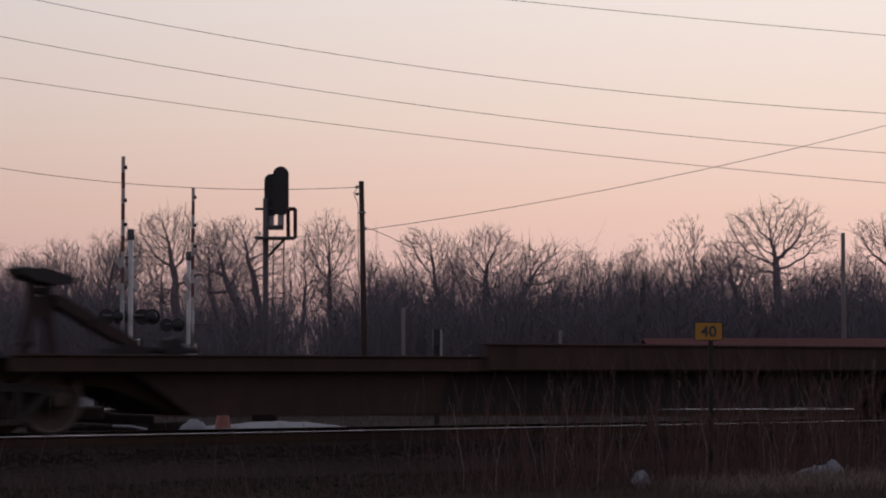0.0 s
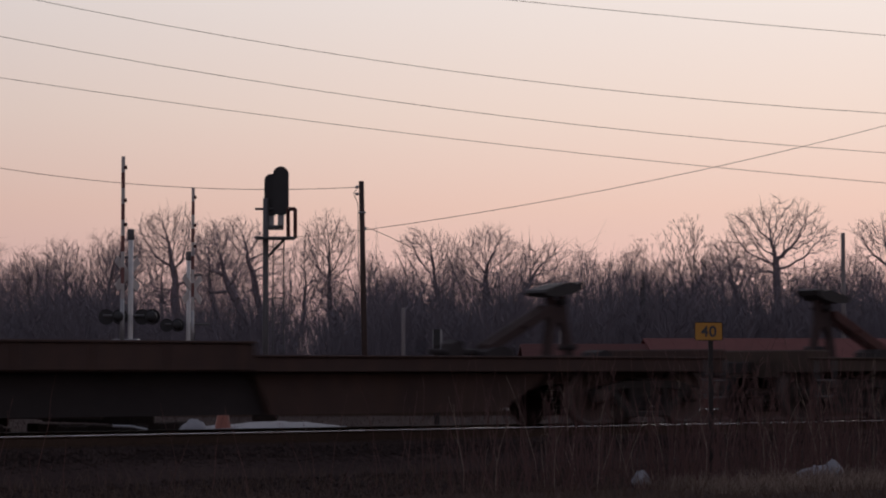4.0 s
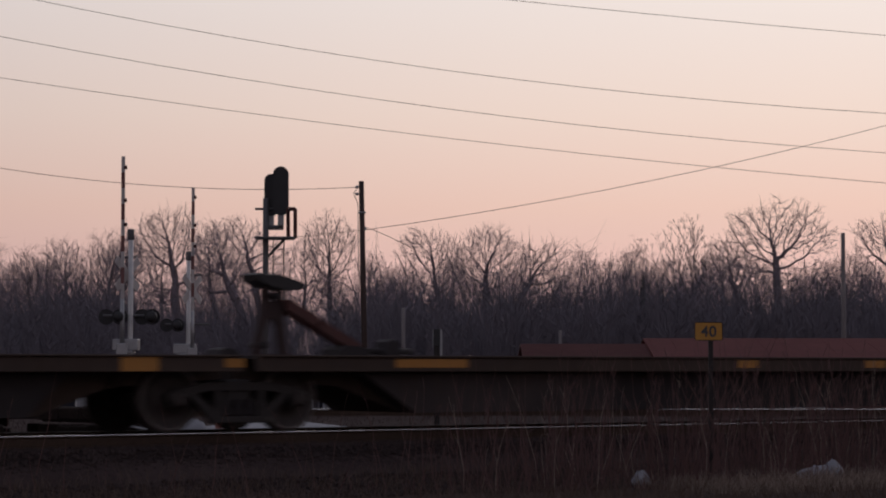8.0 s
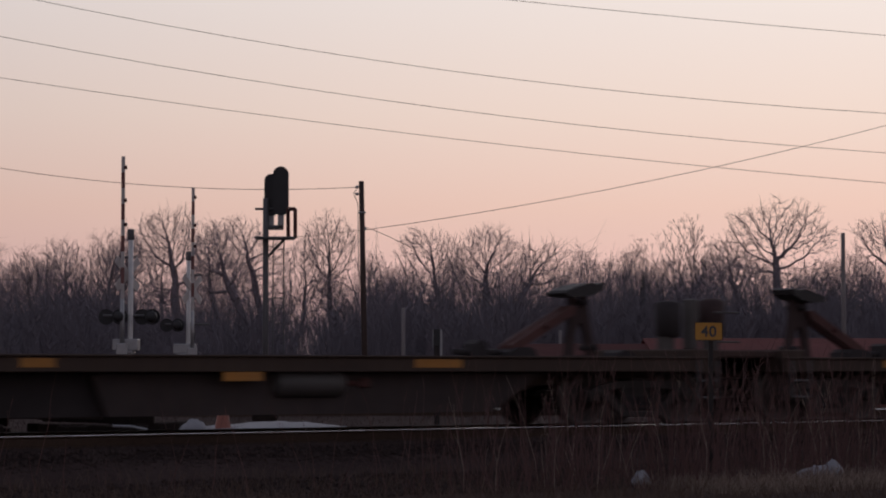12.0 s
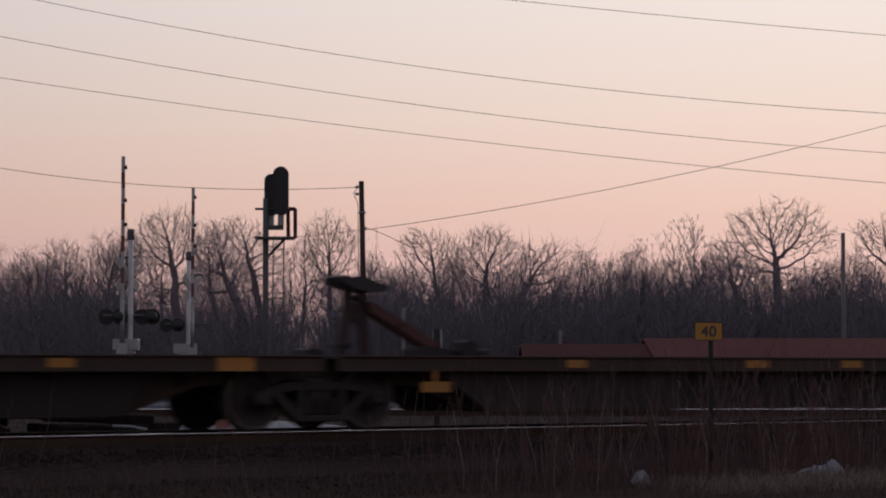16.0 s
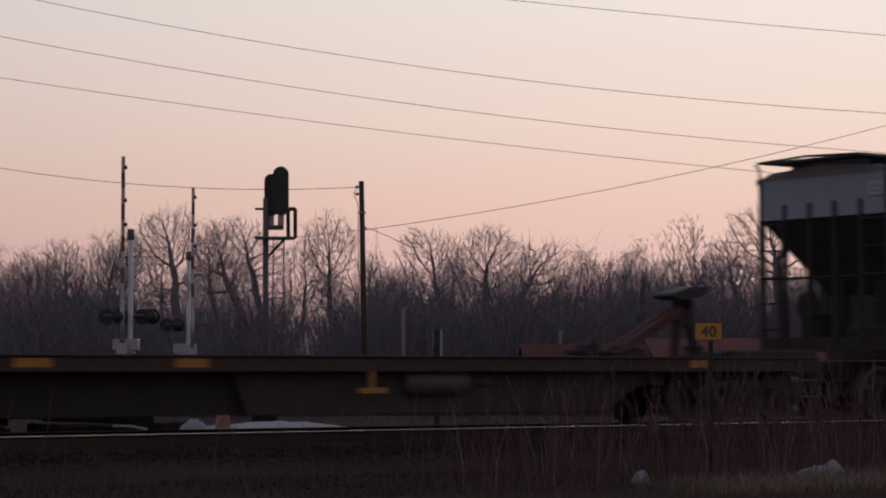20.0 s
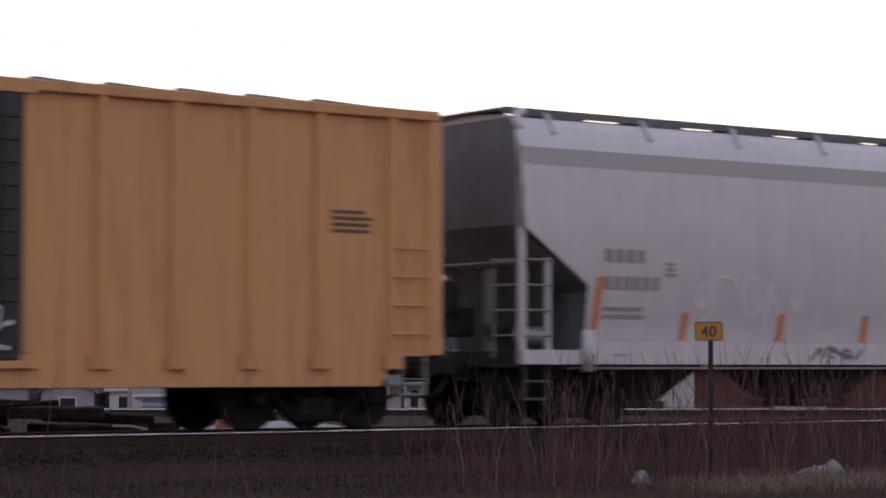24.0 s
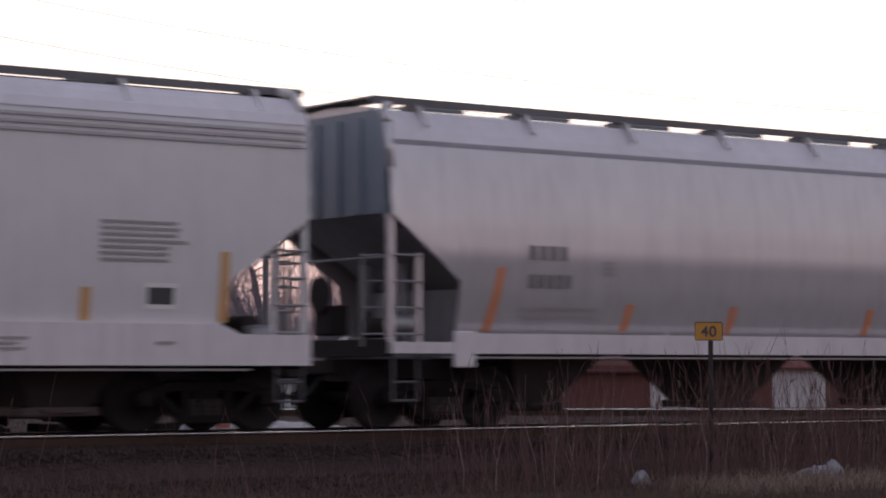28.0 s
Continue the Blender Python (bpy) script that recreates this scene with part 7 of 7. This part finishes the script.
crown_tree(DENSE, 23, [(1252, 700), (1250, 590)], [(1252, 530, 34, 40)], 182, 700, 0.2)
for key, x, y, away, yaw, wide, lean in (("fan", 1092, 436, 190, 20, 1.0, -6), ("fan2", 1128, 432, 194, 110, 1.0, -4), ("fan", 1168, 436, 190, 200, 1.0, 2), ("fan2", 1206, 442, 196, 300, 1.0, -3), ("fan2", 1066, 446, 198, 20, 0.9, 3), ("fan", 1232, 450, 200, 80, 0.9, 4),
                                         ("pole_tree", 1248, 376, 188, 270, 1.3, -7), ("pole_tree", 660, 450, 205, 90, 1.2, 2)):
    u, z = sky(x, y, away)
    tree(key, u, away, z, yaw, wide, lean=lean)


def again(kind, x, away, k, turned):
    """The same sort of tree farther off or beyond the edges of the view."""
    label, a, b = kind
    p = spot(sky(x, 0, away)[0], away)
    stand(label, "tree", a, b, Matrix.Translation((p.x, p.y, -2.45)) @ pose(0, 0, 0, 0, 0, turned) @ Matrix.Diagonal((k, k, k, 1)))


rnd = random.Random(77)
for i, x in enumerate((-440, -330, -240, -160, -90, -40, 1660, 1740, 1830, 1930, 2050)):
    again(FILL[i % len(FILL)], x, rnd.uniform(182, 200), rnd.uniform(0.9, 1.05), rnd.uniform(0, 360))
for i, x in enumerate((20, 80, 150, 200, 245, 290, 330, 380, 430, 470, 618, 690, 800, 900, 1000, 1130, 1290, 1350, 1410, 1470, 1530)):
    again(FILL[(i * 5 + 2) % len(FILL)], x, rnd.uniform(203, 216), rnd.uniform(0.8, 0.93), rnd.uniform(0, 360))
# scrub that fills the foot of the wood
for i in range(84):
    x = -180 + i * 23 + rnd.uniform(-12, 12)
    away = rnd.uniform(160, 215)
    thin = 225 < x < 640
    if 500 < x < 595:
        continue
    if thin:
        away = rnd.uniform(203, 222)
    u, z = sky(x, rnd.uniform(520, 570) if thin else rnd.uniform(488, 540), away)
    tree(rnd.choice(["scrub", "scrub2"]), u, away, z, rnd.uniform(0, 360), 1.25)


def far_woods(name, away, y0, y1, seed, gap, n, low=0.0, x0=-700, x1=2300, mat="thicket"):
    """Dense distant brush: a belt of crooked stems, each with side twigs; low: how far it sinks behind the open-trunked trees."""
    rnd = random.Random(seed)
    vs, fs = [], []

    def stick(pts, r):
        k = len(vs)
        for i, c in enumerate(pts):
            w = r * (1 - 0.75 * i / (len(pts) - 1))
            vs.extend((tuple(c - RT * w), tuple(c + FW * w), tuple(c + RT * w)))
        for j in range(len(pts) - 1):
            for a in range(3):
                b = (a + 1) % 3
                fs.append((k + 3 * j + a, k + 3 * j + b, k + 3 * j + 3 + b, k + 3 * j + 3 + a))

    done = 0
    while done < n:
        x = rnd.uniform(x0, x1)
        done += 1
        if gap[0] < x < gap[1] and rnd.random() < 0.5 or -60 < x < 16:
            continue
        d = away + rnd.uniform(-9, 9)
        hgt = noise.noise(Vector((x * 0.012, seed, 0))) * 1.3 + noise.noise(Vector((x * 0.045, seed, 4))) * 1.5
        top = y0 + (y1 - y0) * (0.5 - hgt) + rnd.gauss(8, 26) + low * max(0, min(1, (x - 190) / 50, (660 - x) / 50))
        u, zt = sky(x, top, d)
        h = max(zt + 2.6, 1.2)
        p = spot(u, d, -2.6)
        lean = RT * rnd.gauss(0, 0.16) + FW * rnd.gauss(0, 0.1)
        pts = [p]
        for i in range(3):
            lean = lean + RT * rnd.gauss(0, 0.16) + FW * rnd.gauss(0, 0.08)
            pts.append(pts[-1] + (Vector((0, 0, 1)) + lean) * h / 3)
        r = rnd.uniform(0.03, 0.06)
        stick(pts, r)
        for i in range(6):
            q = pts[rnd.randrange(1, 3)].lerp(pts[rnd.randrange(2, 4)], rnd.random())
            side = RT * rnd.gauss(0, 0.7) + FW * rnd.gauss(0, 0.4) + Vector((0, 0, rnd.uniform(0.3, 1.0)))
            stick([q, q + side * h * rnd.uniform(0.12, 0.3)], r * 0.42)
    me = bpy.data.meshes.new(name)
    me.from_pydata(vs, [], fs)
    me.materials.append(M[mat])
    tagged(new(name, me), "grey-violet mass of bare winter brush behind the houses", "woods", kind="stuff")


far_woods("far_brush", 228, 500, 540, 8, (500, 592), 6000, 22)
far_woods("far_brush", 160, 510, 556, 9, (496, 594), 7500, 34)

# small dark evergreens in the brush
def evergreen(x, y, away, w):
    u, z = sky(x, y, away)
    p = spot(u, away)
    g = thing("evergreen", "small dark evergreen tree in the brush", "tree", at=pose(p.x, p.y, -2.45))
    h = z + 2.45
    tr = B()
    rod(tr, (0, 0, 0), (0, 0, h * 0.95), 0.12, 8, 0.03)
    part("trunk", tr, "bark", g)
    rr = random.Random(x)
    cr = B()
    for _ in range(900):
        t = rr.random() ** 0.8
        zz = h * (0.08 + 0.9 * t)
        rad = w * (1 - t) * rr.uniform(0.3, 1.0) + 0.08
        a = rr.uniform(0, 6.28)
        b0 = Vector((math.cos(a) * rad * 0.4, math.sin(a) * rad * 0.4, zz))
        b1 = Vector((math.cos(a) * rad, math.sin(a) * rad, zz - 0.2 * rad))
        sd = Vector((-math.sin(a), math.cos(a), 0.3)) * 0.12
        cr.faces.new([cr.verts.new(v) for v in (b0 - sd, b1, b0 + sd)])
    part("crown", cr, "evergreen", g)


evergreen(1138, 484, 163, 1.9)
evergreen(1175, 518, 166, 1.5)

# ---- dead grass and weeds ----


def blades(name, n, x0, x1, y0, y1, h0, h1, r, mat, seed, label, bend=0.25, dens=None, heads=False):
    rnd = random.Random(seed)
    vs, fs = [], []
    done = 0
    while done < n:
        x, y = rnd.uniform(x0, x1), rnd.uniform(y0, y1)
        if dens and rnd.random() > dens(x, y):
            continue
        done += 1
        h = rnd.uniform(h0, h1) * (0.6 + 0.4 * rnd.random())
        z = ground_z(x, y) - 0.03
        a = rnd.uniform(0, 6.28)
        lx, ly = math.cos(a) * bend * h * rnd.random(), math.sin(a) * bend * h * rnd.random()
        w = r * rnd.uniform(0.7, 1.3)
        k = len(vs)
        for t in (0.0, 0.5, 1.0):
            cx, cy, cz, ww = x + lx * t * t, y + ly * t * t, z + h * t, w * (1 - 0.75 * t)
            for i in range(3):
                q = a + i * 2.094
                vs.append((cx + math.cos(q) * ww, cy + math.sin(q) * ww, cz))
        for j in (0, 3):
            for i in range(3):
                b = (i + 1) % 3
                fs.append((k + j + i, k + j + b, k + j + 3 + b, k + j + 3 + i))
        if heads and rnd.random() < 0.1:
            k2 = len(vs)
            c = Vector((x + lx, y + ly, z + h))
            for q in range(4):
                vs.append(tuple(c + Vector((math.cos(q * 1.57) * 0.014, math.sin(q * 1.57) * 0.014, -0.06))))
            vs += [tuple(c + Vector((0, 0, 0.03))), tuple(c + Vector((0, 0, -0.14)))]
            for q in range(4):
                fs.append((k2 + q, k2 + (q + 1) % 4, k2 + 4))
                fs.append((k2 + (q + 1) % 4, k2 + q, k2 + 5))
    me = bpy.data.meshes.new(name)
    me.from_pydata(vs, [], fs)
    me.materials.append(M[mat])
    tagged(new(name, me), label, "weeds" if "weed" in name else "grass", kind="stuff")


def right_of(x, y):
    """Weeds stand thick along the right of the verge and thin out to the left."""
    a = math.atan2((x - EYE.x) * RT.x + (y - EYE.y) * RT.y, (x - EYE.x) * FW.x + (y - EYE.y) * FW.y)
    u = math.degrees(a)
    n = 0.5 + 0.5 * noise.noise(Vector((x * 1.3, y * 1.3, 2)))
    return max(0.04, min(1.0, (u + 2.5) / 6.0)) * (0.35 + 0.65 * n)


def weed_stand(name, n, x0, x1, y0, y1, h0, h1, r, mat, seed, label, dens):
    """Dead weeds: crooked stems with side sprays, in clumps."""
    rnd = random.Random(seed)
    A, E, ra, rb = [], [], [], []

    def bar(p, q, r0, r1):
        A.append(tuple(p)), E.append(tuple(q)), ra.append(r0), rb.append(r1)
    done = 0
    while done < n:
        x, y = rnd.uniform(x0, x1), rnd.uniform(y0, y1)
        tall = dens(x, y)
        if rnd.random() > tall:
            continue
        done += 1
        h = rnd.uniform(h0, h1) * (0.68 + 0.32 * tall) * rnd.uniform(0.68, 1.0)
        d = Vector((rnd.gauss(0, 0.13), rnd.gauss(0, 0.13), 1))
        p = Vector((x, y, ground_z(x, y) - 0.03))
        w = r * rnd.uniform(0.7, 1.3)
        n_up = 4
        for i in range(n_up):
            d = (d + Vector((rnd.gauss(0, 0.11), rnd.gauss(0, 0.11), 0))).normalized()
            q = p + d * h / n_up
            bar(p, q, w * (1 - 0.2 * i), w * (0.8 - 0.2 * i) + 0.0008)
            if i:
                for _ in range(rnd.choice((0, 1, 1, 2))):
                    k = rnd.uniform(0, 6.28)
                    e = (d + Vector((math.cos(k), math.sin(k), 0.2)) * rnd.uniform(0.12, 0.45)).normalized() * h * rnd.uniform(0.08, 0.24)
                    bar(q, q + e, w * 0.6, w * 0.25)
            p = q
        if h > 1.1 and rnd.random() < 0.22:
            # a ragged plume
            for _ in range(9):
                q = p - d * rnd.uniform(0.0, 0.2)
                bar(q, q + (d + Vector((rnd.gauss(0, 0.4), rnd.gauss(0, 0.4), 0))) * rnd.uniform(0.05, 0.11), w * 0.5, w * 0.2)
    me = tubes(name, np.array(A), np.array(E), np.array(ra), np.array(rb), 3, mat)
    tagged(new(name, me), label, "weeds", kind="stuff")


def clumps(x, y):
    """How thickly and how tall the weeds stand: in clumps, more and more towards the sign and past it."""
    u = math.degrees(math.atan2((x - EYE.x) * RT.x + (y - EYE.y) * RT.y, (x - EYE.x) * FW.x + (y - EYE.y) * FW.y))
    n = noise.noise(Vector((x * 0.9, y * 0.9, 6))) + 0.5 * noise.noise(Vector((x * 2.6, y * 2.6, 8)))
    return max(0.015, min(1.0, (u + 2.2) / 9.5)) * max(0.12, min(1.0, 0.55 + 0.9 * n))


weed_stand("tall_weeds", 1150, 10, 36, -5.2, -2.2, 1.0, 2.2, 0.0068, "weed", 61, "tall dead reddish weed stalks beside the track", clumps)
weed_stand("pale_weeds", 110, 10, 36, -5.2, -2.4, 0.8, 1.9, 0.0055, "paleweed", 62, "pale dead weed stalks beside the track", clumps)
weed_stand("bushy_weeds", 1700, 9, 38, -5.6, -2.0, 0.3, 0.95, 0.0048, "weed", 67, "knee-high tangle of dead branching weeds", clumps)
blades("low_weeds", 6000, 9, 38, -6.0, -1.9, 0.08, 0.36, 0.004, "weed", 63, "low tangle of dead reddish weeds", 1.3, right_of)
blades("dead_grass", 26000, 6, 36, -9.0, -2.7, 0.06, 0.26, 0.006, "grass", 64, "matted dry brown grass on the verge", 0.9)
blades("pale_grass", 5200, 20, 27, -7.0, -4.8, 0.08, 0.32, 0.006, "paleweed", 66, "pale bleached grass tufts on the verge", 0.9)
blades("dead_grass", 5000, 12, 48, 2.6, 16.0, 0.06, 0.22, 0.006, "darkgrass", 65, "dry grass between the tracks", 0.8)


def motions():
    for ob, s in MOVERS:
        walk(ob, [(k, pose(s - run_of(k), 0, 0)) for k in range(int(CLIP) + 1)])
    for ob, x in WHEELS:
        k0 = (x * 97) % 90
        walk(ob, [(k / FPS, pose(x, 0, R, 0, -(k0 + math.degrees(run_of(k / FPS) / R)) % 360, 0)) for k in range(int(CLIP * FPS) + 1)])


motions()
